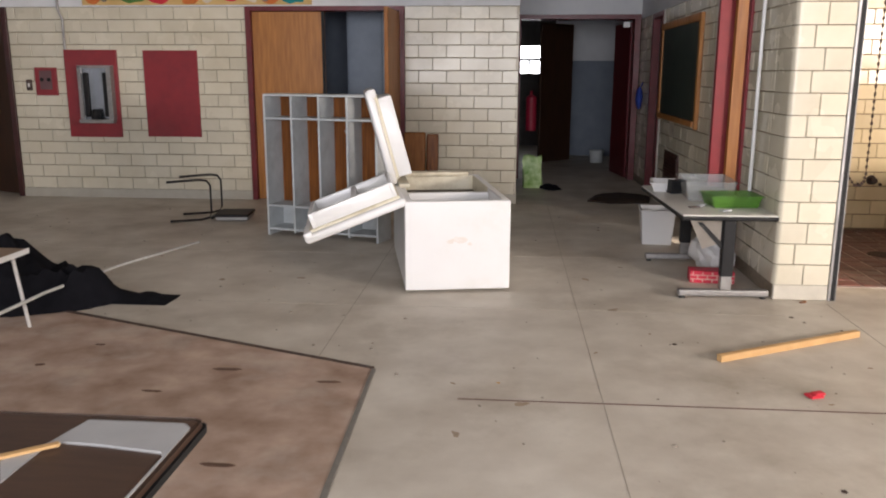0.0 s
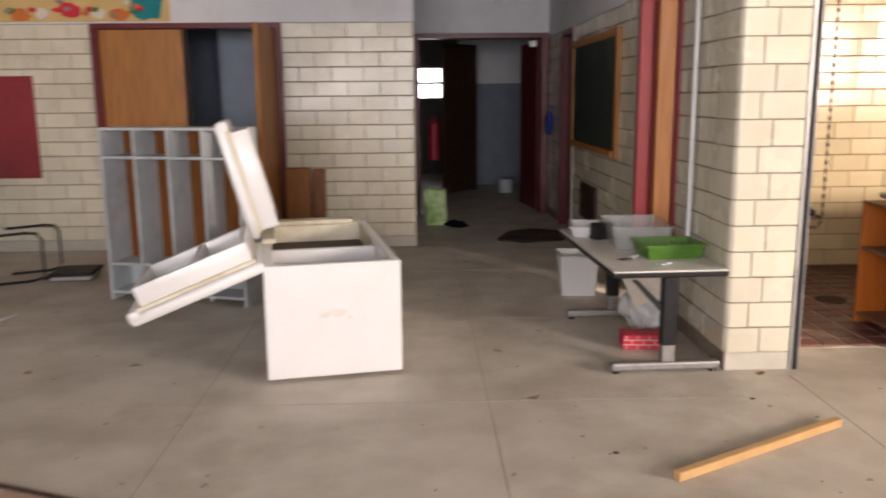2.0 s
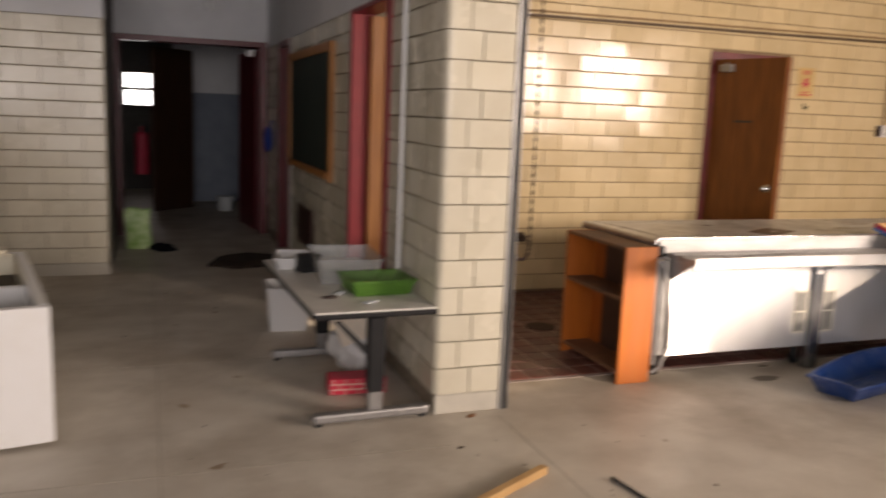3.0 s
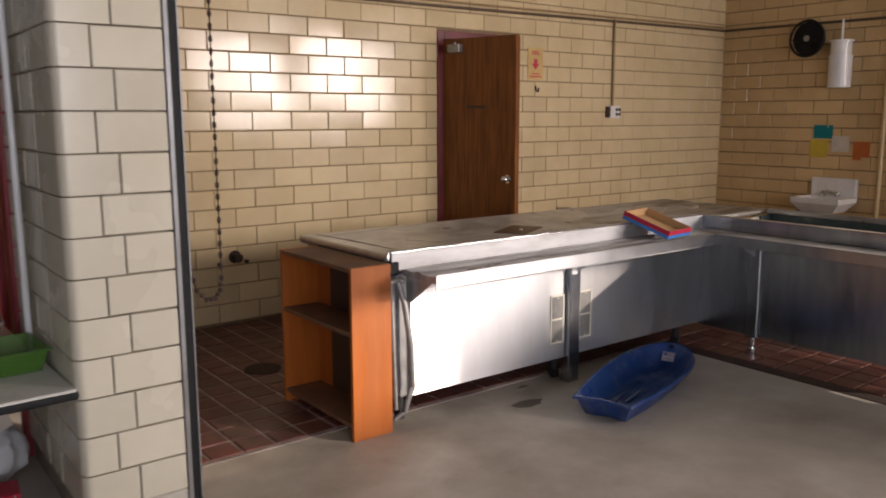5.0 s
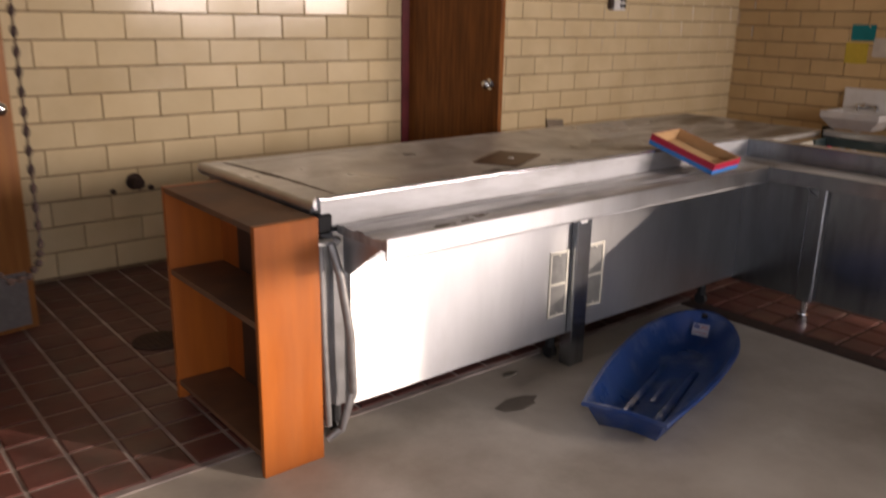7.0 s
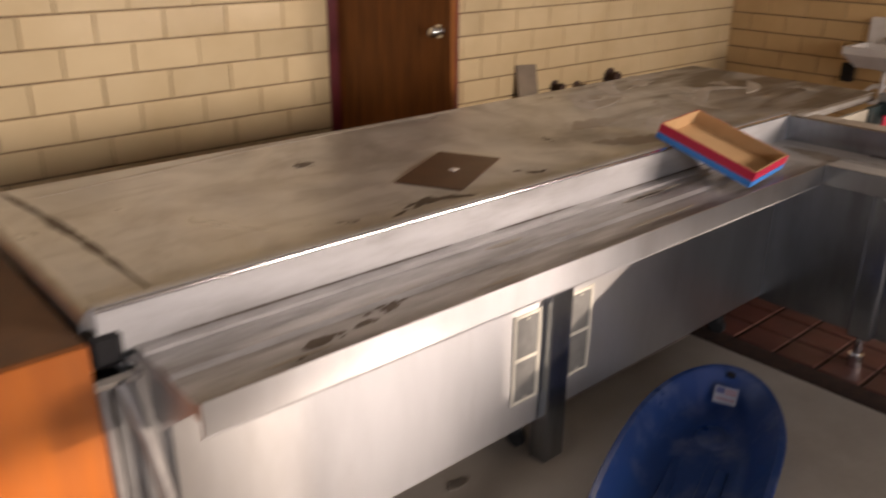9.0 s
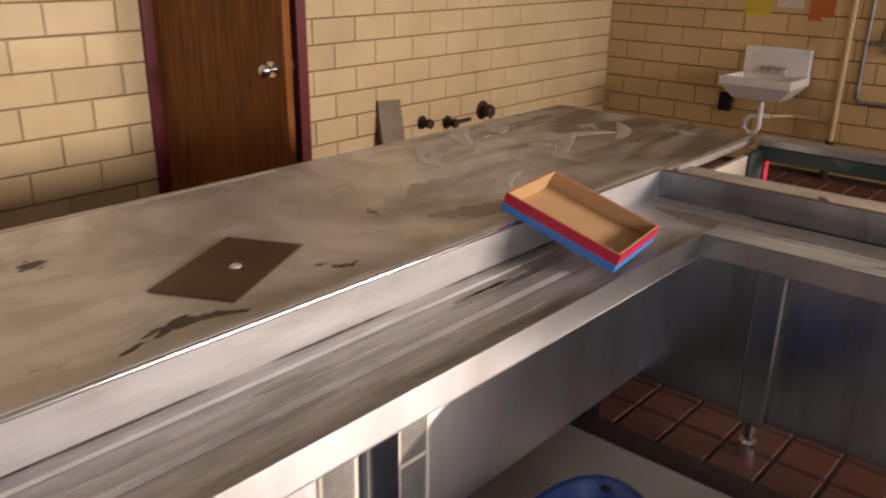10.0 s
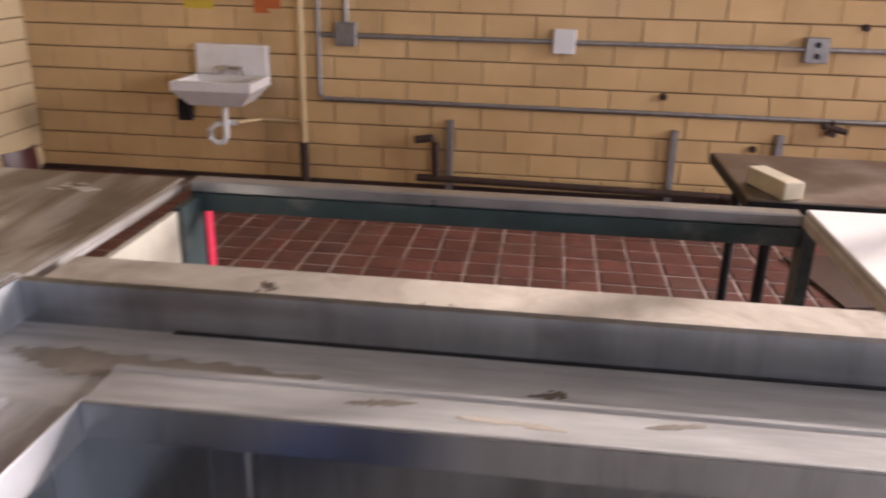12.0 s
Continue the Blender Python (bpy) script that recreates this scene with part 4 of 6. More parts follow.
for nm, x, z, r in (("capped_pipe", 7.27, 0.43, 0.03), ("capped_pipe", 7.50, 0.40, 0.03), ("capped_pipe", 7.85, 0.43, 0.045), ("capped_pipe", 3.75, 0.48, 0.032)):
    e = thing(nm, (x, NY, z), "short dark capped pipe stub in the tile wall", "pipe")
    Mesh().rod((x, NY - 0.004, z), (x, NY - 0.07, z), r * 0.8, 14).rod((x, NY - 0.07, z), (x, NY - 0.09, z), r, 6).rod((x, NY - 0.01, z), (x, NY - 0.016, z), r * 1.4, 16).done("stub", RUST, e, True)
vl = thing("pipe_valve", (7.52, NY - 0.09, 0.40), "small rusty valve on a pipe stub", "valve")
Mesh().rod((7.46, NY - 0.1, 0.41), (7.62, NY - 0.1, 0.415), 0.014, 8).done("valve_body", RUST, vl)
for i, (x, z) in enumerate(((3.634, 0.439), (3.833, 0.44))):
    e = thing("wall_bolt", (x, NY, z), "small dark bolt head in the tile wall", "bolt", "bolts on the kitchen wall")
    Mesh().rod((x, NY - 0.003, z), (x, NY - 0.03, z), 0.014, 8).done("bolt_head", RUST, e)
bd = thing("leaning_board", (6.95, NY - 0.2, 0), "narrow grey board leaning on the tile wall", "board")
Mesh(Matrix.Translation((6.93, NY - 0.16, 0)) @ Matrix.Rotation(radians(-14), 4, "X") @ Matrix.Rotation(radians(4), 4, "Y")).box(-0.08, -0.01, 0.0, 0.10, 0.01, 0.62, 0.002).done("plank", mk("weathered_board", (0.26, 0.21, 0.15), (0.18, 0.14, 0.1), 8, 0.7), bd)

# east wall: sink, papers, dispenser, fan, pipes, brackets
X = EX
sk = thing("hand_sink", (X, 6.2, 0.7), "small white porcelain wall-hung hand sink", "sink")
SY0, SY1, SZ = 5.93, 6.40, 0.66
Mesh().box(X - 0.055, SY0 + 0.01, SZ - 0.04, X - 0.004, SY1 - 0.01, SZ + 0.175, 0.012, 2).done("back_splash", PORC, sk)
ring = lambda ox, oy, z: [(X - 0.05 - ox, SY0 + oy, z), (X - 0.05 - ox, SY1 - oy, z), (X - 0.40 + ox, SY1 - oy, z), (X - 0.40 + ox, SY0 + oy, z)]
Mesh().loft([ring(0.06, 0.08, SZ - 0.14), ring(0.0, 0.0, SZ - 0.05), ring(0.0, 0.0, SZ), ring(0.03, 0.03, SZ), ring(0.05, 0.05, SZ - 0.09)]).done("basin", PORC, sk)
Mesh().rod((X - 0.09, 6.09, SZ), (X - 0.09, 6.09, SZ + 0.05), 0.018).rod((X - 0.09, 6.24, SZ), (X - 0.09, 6.24, SZ + 0.05), 0.018).tube([(X - 0.09, 6.09, SZ + 0.04), (X - 0.09, 6.24, SZ + 0.04)], 0.014).tube([(X - 0.09, 6.165, SZ + 0.045), (X - 0.15, 6.165, SZ + 0.06), (X - 0.19, 6.165, SZ + 0.03)], 0.011).done("taps", CHROME, sk, True)
Mesh().ball((X - 0.22, 6.16, SZ - 0.14), 0.055, (1, 1, 0.5)).rod((X - 0.22, 6.16, SZ - 0.25), (X - 0.22, 6.16, SZ - 0.14), 0.018).done("drain", PORC, sk, True)
Mesh().tube([(X - 0.22, 6.16, SZ - 0.25), (X - 0.22, 6.16, SZ - 0.34), (X - 0.22, 6.18, SZ - 0.375), (X - 0.22, 6.22, SZ - 0.385), (X - 0.22, 6.255, SZ - 0.36), (X - 0.22, 6.26, SZ - 0.31), (X - 0.22, 6.22, SZ - 0.27), (X - 0.2, 6.1, SZ - 0.26)], 0.019).done("trap", WHITE, sk, True)
conduit("drain_pipe", [(X - 0.2, 6.1, SZ - 0.26), (X - 0.05, 6.0, SZ - 0.265), (X - 0.04, 5.74, SZ - 0.27)], 0.014, PIPE, "thin painted pipe under the hand sink")
wall_box("wall_cavity_cover", X - 0.0, 6.49, 0.43, -1, 0, 0.085, 0.13, BLACK, "dark box on the tile under the sink", "box")
for nm, c, y0, z0, y1, z1 in (("teal", "teal", 6.225, 1.215, 6.42, 1.345), ("yellow", "yellow", 6.265, 1.03, 6.45, 1.20), ("white", "white", 6.06, 1.09, 6.23, 1.24), ("orange", "orange", 5.86, 1.015, 6.02, 1.19)):
    e = thing(nm + "_paper_notice", (X, y0, z0), nm + " paper notice taped to the tile wall", "paper")
    Mesh().box(X - 0.0135, y0, z0, X - 0.011, y1, z1).done("sheet", PAPER[c], e)
ds = thing("soap_dispenser", (X, 6.17, 1.9), "white wall dispenser with a pale see-through top", "dispenser")
Mesh().rod((X - 0.09, 6.165, 1.70), (X - 0.09, 6.165, 1.98), 0.105, 22).rod((X - 0.09, 6.165, 1.98), (X - 0.09, 6.165, 2.0), 0.107, 22).done("dispenser_body", WHITE, ds, True)
Mesh().rod((X - 0.09, 6.165, 2.0), (X - 0.09, 6.165, 2.12), 0.095, 22).rod((X - 0.09, 6.165, 2.12), (X - 0.09, 6.165, 2.14), 0.11, 22).rod((X - 0.09, 6.165, 2.14), (X - 0.09, 6.165, 2.33), 0.012, 8).done("dispenser_top", PORC, ds, True)
FNY, FNZ = 6.475, 2.174
fn = thing("wall_fan", (X, FNY, FNZ), "black round wall fan, at rest", "fan")
fb = Mesh()
for r in (0.17, 0.13, 0.09, 0.05):
    fb.tube([(X - 0.16, FNY + r * math.cos(a * 0.2618), FNZ + r * math.sin(a * 0.2618)) for a in range(25)], 0.005 if r < 0.17 else 0.012, 6)
for a in range(20):
    fb.rod((X - 0.165, FNY, FNZ), (X - 0.16, FNY + 0.17 * math.cos(a * 0.31416), FNZ + 0.17 * math.sin(a * 0.31416)), 0.003, 5)
fb.done("guard", BLACK, fn)
fb = Mesh()
for a in range(4):
    fb.box(0.03, -0.07, -0.004, 0.15, 0.065, 0.004, 0.003, 1, Matrix.Translation((X - 0.12, FNY, FNZ)) @ Matrix.Rotation(radians(90), 4, "Y") @ Matrix.Rotation(radians(90 * a + 20), 4, "Z") @ Matrix.Rotation(radians(14), 4, "X"))
fb.rod((X - 0.15, FNY, FNZ), (X - 0.02, FNY, FNZ), 0.05, 16).rod((X - 0.02, FNY, FNZ), (X - 0.002, FNY, FNZ), 0.09, 16).done("blades_and_motor", BLACK, fn)
Mesh().rod((X - 0.115, FNY, FNZ), (X - 0.085, FNY, FNZ), 0.165, 28, 0.12).done("rear_shell", BLACK, fn, True)
Mesh().rod((X - 0.17, FNY, FNZ), (X - 0.16, FNY, FNZ), 0.03, 14).done("hub_badge", GALV, fn)
rsr = conduit("riser_pipe", [(X - 0.06, 5.735, 0.26), (X - 0.06, 5.735, HN)], 0.022, PIPE, "cream painted vertical riser pipe on tile")
Mesh().tube([(X - 0.06, 5.735, 0.0), (X - 0.06, 5.735, 0.27)], 0.027, 10).done("wrapped_foot", RUST, rsr, True)
conduit("electric_conduit", [(X - 0.025, 5.47, 0.915), (X - 0.025, 5.47, 2.36)], 0.016, GALV, "grey vertical conduit on tile")
conduit("electric_conduit", [(X - 0.025, 5.635, 1.9), (X - 0.025, 5.635, 0.56), (X - 0.025, 5.61, 0.537), (X - 0.025, 5.58, 0.535), (X - 0.025, 0.9, 0.53)], 0.013, GALV, "grey conduit running low along the tile")
conduit("electric_conduit", [(X - 0.025, 5.62, 0.905), (X - 0.025, 0.9, 0.925)], 0.014, GALV, "grey conduit joining wall boxes along the tile")
for y, m in ((5.468, GALV), (4.21, WHITE)):
    wall_box("junction_box", X, y, 0.915, -1, 0, 0.125, 0.135, m, "square steel junction box on the tile wall", "junction box")
wall_box("wall_outlet", X, 2.85, 0.915, -1, 0, 0.125, 0.135, GALV, "grey steel wall outlet on tile", "outlet", ((0, 0.03), (0, -0.03)))
for y in (4.845, 3.545, 2.96):
    e = thing("steel_bracket", (X, y, 0.2), "upright grey steel bracket bar fixed to the wall", "bracket", "bracket bars on the east wall")
    Mesh().box(X - 0.045, y - 0.02, 0.0, X - 0.012, y + 0.02, 0.44, 0.003).done("bar", GALV, e)
conduit("water_pipe", [(X - 0.07, 5.05, 0.32), (X - 0.07, 4.95, 0.335), (X - 0.07, 4.925, 0.30), (X - 0.07, 4.92, 0.10)], 0.024, RUST, "rusty bent pipe end by the wall")
conduit("water_pipe", [(X - 0.07, 5.04, 0.09), (X - 0.07, 3.2, 0.07), (X - 0.07, 1.5, 0.06)], 0.022, RUST, "long rusty pipe low along the wall")
conduit("water_pipe", [(X - 0.07, 3.25, 0.07), (X - 0.12, 3.15, 0.05), (X - 0.13, 3.14, 0.0)], 0.022, RUST, "rusty pipe bend into the floor")
tp = thing("wall_tap", (X, 2.68, 0.50), "small dark water tap on the tile wall", "tap")
Mesh().rod((X, 2.7, 0.47), (X - 0.08, 2.7, 0.47), 0.02).rod((X - 0.06, 2.7, 0.47), (X - 0.06, 2.7, 0.54), 0.012).rod((X - 0.06, 2.76, 0.51), (X - 0.06, 2.62, 0.48), 0.018).done("tap_body", RUST, tp, True)
for y, z in ((3.63, 0.627), (2.61, 1.04), (3.1, 0.35), (6.55, 0.02)):
    e = thing("wall_anchor", (X, y, z), "small dark anchor in the tile wall", "bolt", "anchors on the east wall")
    Mesh().rod((X - 0.004, y, z), (X - 0.03, y, z), 0.02, 10).done("anchor_head", RUST, e)
slab("baseboard_east", X - 0.03, 0.9, 0, X - 0.002, NY - 0.02, 0.035, RUST, "dark worn base strip along the tile wall")

# dark work table by the far counter, with a block on it
dt = thing("work_table", (7.4, 3.2, 0), "dark brown laminate folding table with dusty top", "table")
Mesh().box(7.0, 2.17, 0.695, 7.60, 3.69, 0.725, 0.008, 2).done("table_top", mk("dark_brown_laminate", (0.085, 0.055, 0.04), (0.065, 0.042, 0.032), 20, 0.35, stain=(0.3, 0.27, 0.23), sscale=3, samt=0.5), dt)
Mesh().box(6.997, 2.167, 0.69, 7.603, 2.17, 0.722).box(6.997, 3.69, 0.69, 7.603, 3.693, 0.722).box(6.994, 2.17, 0.69, 6.999, 3.69, 0.722).done("table_edge", BLACK, dt)
for ya in (2.22, 3.60):
    Mesh().box(7.04, ya, 0.64, 7.56, ya + 0.04, 0.694).done("apron", DARKRED, dt)
for x in (7.08, 7.52):
    for y in (2.26, 3.6):
        Mesh().rod((x, y, 0), (x, y, 0.69), 0.018, 12).done("leg", BLACK, dt, True)
Mesh().box(7.05, 3.56, 0.28, 7.11, 3.64, 0.33, 0.004).done("leg_clamp", CHROME, dt)
bk = thing("wood_block", (7.2, 3.45, 0.725), "pale foam or wood block lying on a dark table", "block")
Mesh(Matrix.Translation((7.11, 3.595, 0.725)) @ Matrix.Rotation(radians(20), 4, "Z")).box(-0.10, -0.03, 0, 0.10, 0.035, 0.055, 0.004).done("block_body", mk("pale_block", (0.62, 0.54, 0.38), None, 20, 0.7), bk)
sp = thing("floor_scrap", (7.6, 3.5, 0), "white splintered scrap on the red tile floor", "litter")
Mesh(Matrix.Translation((7.75, 3.62, 0.012)) @ Matrix.Rotation(radians(50), 4, "Z")).box(-0.12, -0.015, 0, 0.12, 0.015, 0.012).done("splinter", STICK, sp)
sp = thing("cardboard_flap", (8.0, 3.0, 0), "dark cardboard sheet lying on the red tiles", "cardboard")
Mesh(Matrix.Translation((8.25, 2.85, 0.012)) @ Matrix.Rotation(radians(10), 4, "Z")).box(-0.3, -0.2, 0, 0.3, 0.2, 0.01).done("sheet", BROWNP, sp)
# chair behind the counter
cc = thing("school_chair", (8.2, 6.7, 0), "small dark red moulded child's chair behind the counter", "chair")
CM = Matrix.Translation((8.2, 6.70, 0.004)) @ Matrix.Rotation(radians(-6), 4, "Z") @ Matrix.Diagonal((0.62, 0.62, 0.58, 1))
Mesh(CM).loft([[(0.19 * math.sin(a), 0.19 - 0.06 * math.cos(a) ** 2 + dy, z) for a in (-1.3, -1.1, -0.7, -0.3, 0, 0.3, 0.7, 1.1, 1.3)] + [(0.19 * math.sin(a), 0.205 - 0.06 * math.cos(a) ** 2 + dy, z) for a in (1.3, 1.1, 0.7, 0.3, 0, -0.3, -0.7, -1.1, -1.3)] for z, dy in ((0.5, 0.0), (0.54, 0.0), (0.7, 0.02), (0.735, 0.025))]).done("backrest", mk("dark_red_plastic", (0.05, 0.012, 0.011), (0.04, 0.01, 0.01), 10, 0.4), cc, True)
Mesh(CM).box(-0.2, -0.2, 0.42, 0.2, 0.19, 0.45, 0.012, 2).done("seat", BROWNP, cc)
for x in (-0.17, 0.17):
    Mesh(CM).tube([(x, -0.17, 0), (x, -0.15, 0.42)], 0.011, 8).done("leg", GALV, cc)
    Mesh(CM).tube([(x, 0.2, 0), (x, 0.17, 0.42), (x, 0.19, 0.56)], 0.011, 8).done("leg", GALV, cc)

# ---- dining room ----
# white chest freezer with two lids thrown open
fz = thing("chest_freezer", (0.1, 5.4, 0), "white chest freezer with both lids open, dirty inside", "freezer")
FM = Matrix.Translation((-0.256, 4.905, 0)) @ Matrix.Rotation(radians(11), 4, "Z")
FW, FD, FH = 0.70, 1.40, 0.617
Mesh(FM).box(0, 0, 0.02, FW, 0.05, FH, 0.008, 2).box(0, FD - 0.05, 0.02, FW, FD, FH, 0.008, 2).box(0, 0.05, 0.02, 0.05, FD - 0.05, FH, 0.006).box(FW - 0.05, 0.05, 0.02, FW, FD - 0.05, FH, 0.006).box(0.05, 0.05, 0.02, FW - 0.05, FD - 0.05, 0.09).done("cabinet_body", WHITE, fz)
Mesh(FM).box(0.05, 0.58, 0.09, FW - 0.05, 0.63, FH - 0.03, 0.006).done("inner_divider", WHITE, fz)
Mesh(FM).box(0.052, 0.632, 0.092, FW - 0.052, FD - 0.052, 0.50).done("dirty_liner", mk("dirty_liner", (0.10, 0.07, 0.05), (0.04, 0.03, 0.02), 6, 0.7), fz)
Mesh(FM).ball((0.2, 0.2, 0.50), 0.12, (1, 0.9, 0.6)).done("dark_cloth_inside", mk("dark_red_cloth", (0.05, 0.01, 0.012), None, 9, 0.8), fz, True)
Mesh(FM).box(0.03, FD - 0.12, FH, FW - 0.1, FD - 0.01, FH + 0.035, 0.012, 2).box(0.0, 0.64, FH, 0.08, FD, FH + 0.03, 0.01, 2).box(0.052, FD - 0.056, 0.42, FW - 0.052, FD - 0.051, FH - 0.001).box(0.051, 0.633, 0.42, 0.056, FD - 0.052, FH - 0.001).box(FW - 0.056, 0.633, 0.42, FW - 0.051, FD - 0.052, FH - 0.001).done("yellowed_rim", YELLOWED, fz)


FRONTRUST = mk("faint_rust_bloom", (0.66, 0.60, 0.55), (0.72, 0.70, 0.68), 40, 0.5, detail=10)
random.seed(9)
for cx, cz, rx, rz in ((0.36, 0.36, 0.075, 0.03), (0.30, 0.345, 0.03, 0.02), (0.43, 0.33, 0.02, 0.015)):
    Mesh(FM).prism([(cx + rx * random.uniform(0.55, 1.0) * math.cos(k * 0.5236), cz + rz * random.uniform(0.5, 1.0) * math.sin(k * 0.5236)) for k in range(12)], "y", -0.0008, 0.001).done("rust_bloom", FRONTRUST, fz, kind="stuff")
LINERDIRT = mk("grimy_liner", (0.50, 0.48, 0.44), (0.34, 0.32, 0.28), 7, 0.5)


def lid(m):
    """A foam-filled lid: rolled outer shell and a hollow two-bay inner liner, hinge along x = 0, closed towards +x."""
    Mesh(m).box(0.0, 0.0, 0.0, 0.70, 0.62, 0.06, 0.022, 3).box(0.64, 0.0, -0.02, 0.705, 0.62, 0.05, 0.018, 2).done("lid_shell", WHITE, fz, True)
    Mesh(m).box(0.03, 0.03, -0.022, 0.66, 0.59, 0.004, 0.006).done("lid_gasket", YELLOWED, fz)
    b = Mesh(m)
    b.box(0.04, 0.04, -0.12, 0.07, 0.58, -0.018, 0.008, 2).box(0.60, 0.04, -0.12, 0.63, 0.58, -0.018, 0.008, 2)
    b.box(0.065, 0.04, -0.12, 0.605, 0.07, -0.018, 0.008, 2).box(0.065, 0.55, -0.12, 0.605, 0.58, -0.018, 0.008, 2).box(0.29, 0.065, -0.118, 0.33, 0.555, -0.018, 0.008, 2)
    b.done("lid_liner", WHITE, fz, True)
    Mesh(m).box(0.068, 0.068, -0.045, 0.292, 0.552, -0.02).box(0.328, 0.068, -0.045, 0.602, 0.552, -0.02).done("liner_recess", LINERDIRT, fz)


lid(FM @ Matrix.Translation((0.0, 0.72, FH + 0.02)) @ Matrix.Rotation(radians(-105), 4, "Y"))
lid(FM @ Matrix.Translation((0.0, 0.0, FH + 0.03)) @ Matrix.Rotation(radians(-201), 4, "Y"))

# grey cubby locker unit, open front, brown back
lk = thing("cubby_unit", (-1.2, 6.7, 0), "pale grey wooden school cubby unit with brown back", "cubby unit")
KM = Matrix.Translation((-1.74, 6.78, 0)) @ Matrix.Rotation(radians(-16.5), 4, "Z")
KW, KDp, KH = 1.10, 0.26, 1.25
for i in range(5):
    x = (KW - 0.02) * i / 4
    Mesh(KM).box(x, 0, 0.03, x + 0.02, KDp, KH - 0.02, 0.002).done("upright", GREYPAINT, lk)
for z in (0.05, 0.26, 1.03, KH - 0.02):
    Mesh(KM).box(0, 0.004, z, KW, KDp - 0.004, z + 0.019, 0.002).done("shelf_board", GREYPAINT, lk)
for xa in (0.0, KW - 0.02):
    Mesh(KM).box(xa, 0.0, 0.0, xa + 0.02, KDp, 0.03).done("plinth", GREYPAINT, lk)
Mesh(KM).box(0.01, KDp - 0.003, 0.27, KW - 0.01, KDp + 0.006, KH - 0.02).done("brown_back", DOORWOOD, lk)
Mesh(KM).box(0.02, KDp - 0.02, 0.07, KW - 0.02, KDp - 0.012, 0.26).done("lower_back", GREYPAINT, lk)
for i in range(3):
    x = (KW - 0.02) * (i + 1) / 4
    Mesh(KM).tube([(x + 0.0, 0.10, 0.93), (x - 0.05, 0.10, 0.92), (x - 0.06, 0.10, 0.95)], 0.006, 6).done("coat_hook", CHROME, lk)

# chair lying on its side by the wall
tc = thing("toppled_chair", (-3.0, 7.4, 0), "school chair with black tube legs lying on its side", "chair")
TM = Matrix.Translation((-2.27, 7.70, 0.0)) @ Matrix.Rotation(radians(6), 4, "Z") @ Matrix.Diagonal((0.78, 1, 0.95, 1))
for y, dz in ((0.0, 0.0), (-0.42, 0.0)):
    Mesh(TM).tube([(-0.78, y, 0.02), (-0.42, y + 0.05, 0.03), (-0.32, y + 0.06, 0.05), (-0.29, y + 0.06, 0.1), (-0.29, y + 0.06, 0.38), (-0.33, y + 0.05, 0.43), (-0.42, y + 0.04, 0.44), (-0.80, y, 0.42)], 0.012, 8).done("tube_leg", BLACK, tc, True)
Mesh(TM).box(-0.31, -0.36, 0.03, -0.27, 0.06, 0.06, 0.006).tube([(-0.3, -0.2, 0.05), (0.1, -0.1, 0.05)], 0.011, 8).done("frame_bar", BLACK, tc)
Mesh(TM).box(-0.26, -0.32, 0.01, 0.14, 0.02, 0.045, 0.01, 2).done("seat", mk("grey_plastic_seat", (0.42, 0.41, 0.40), None, 9, 0.4), tc)
Mesh(TM).box(-0.27, -0.33, 0.045, 0.15, 0.03, 0.075, 0.01, 2).done("seat_edge", BLACK, tc)

# black cloth heap and the seat corner behind it, white slat across
cl = thing("cloth_heap", (-2.4, 4.5, 0), "crumpled black cloth heaped on the floor", "cloth")
b = Mesh()
nx, ny = 40, 30
grid = []
for i in range(nx):
    row = []
    for j in range(ny):
        u, v = i / (nx - 1), j / (ny - 1)
        x, y = -3.4 + 1.72 * u, 4.02 + 1.05 * v
        d = 1 - min(1.0, math.hypot((x + 2.85) / (0.5 if x < -2.85 else 0.78), (y - 4.56 - 0.06 * (x + 2.6)) / 0.46))
        tail = max(0.0, 1 - abs(y - 4.62) / 0.13) * max(0.0, min(1.0, (-1.68 - x) / 0.25)) * 0.045 if x > -2.4 else 0
        h = 0.36 * d ** 0.75 + tail
        w = noise.fractal(Vector((x * 4, y * 4, 0.3)), 0.7, 2.1, 4) * 0.13 + abs(noise.noise(Vector((x * 9, y * 5, 1)))) * 0.12
        z = h + w * min(1.0, h * 7) if h > 0 else -0.02
        row.append(b.bm.verts.new((x, y, max(z, -0.02))))
    grid.append(row)
for i in range(nx - 1):
    for j in range(ny - 1):
        b.bm.faces.new((grid[i][j], grid[i + 1][j], grid[i + 1][j + 1], grid[i][j + 1]))
b.done("cloth_folds", CLOTH, cl, True)
dk = thing("student_desk", (-2.7, 4.2, 0), "small desk with worn brown top and pale tube legs", "desk")
Mesh().box(-3.05, 3.72, 0.40, -2.38, 4.17, 0.425, 0.008, 2).done("desk_top", mk("brown_desk_laminate", (0.30, 0.2, 0.13), None, 8, 0.45), dk)
Mesh().box(-3.055, 3.716, 0.397, -2.375, 3.72, 0.428).box(-2.379, 3.72, 0.397, -2.375, 4.17, 0.428).done("desk_edge", WHITE, dk)
for p, q in (((-2.30, 3.98, 0.0), (-2.44, 4.10, 0.40)), ((-2.45, 3.7, 0), (-2.5, 3.8, 0.40)), ((-2.98, 3.75, 0), (-2.95, 3.8, 0.4)), ((-2.98, 4.1, 0), (-2.95, 4.08, 0.4))):
    Mesh().tube([p, q], 0.011, 8).done("leg", mk("pale_leg_paint", (0.55, 0.53, 0.5), None, 20, 0.4), dk)
# Thin white strip lying across the cloth, use unknown.
sl2 = thing("thin_white_strip", (-2.4, 5.4, 0), "long thin white slat lying across the black cloth", "slat")
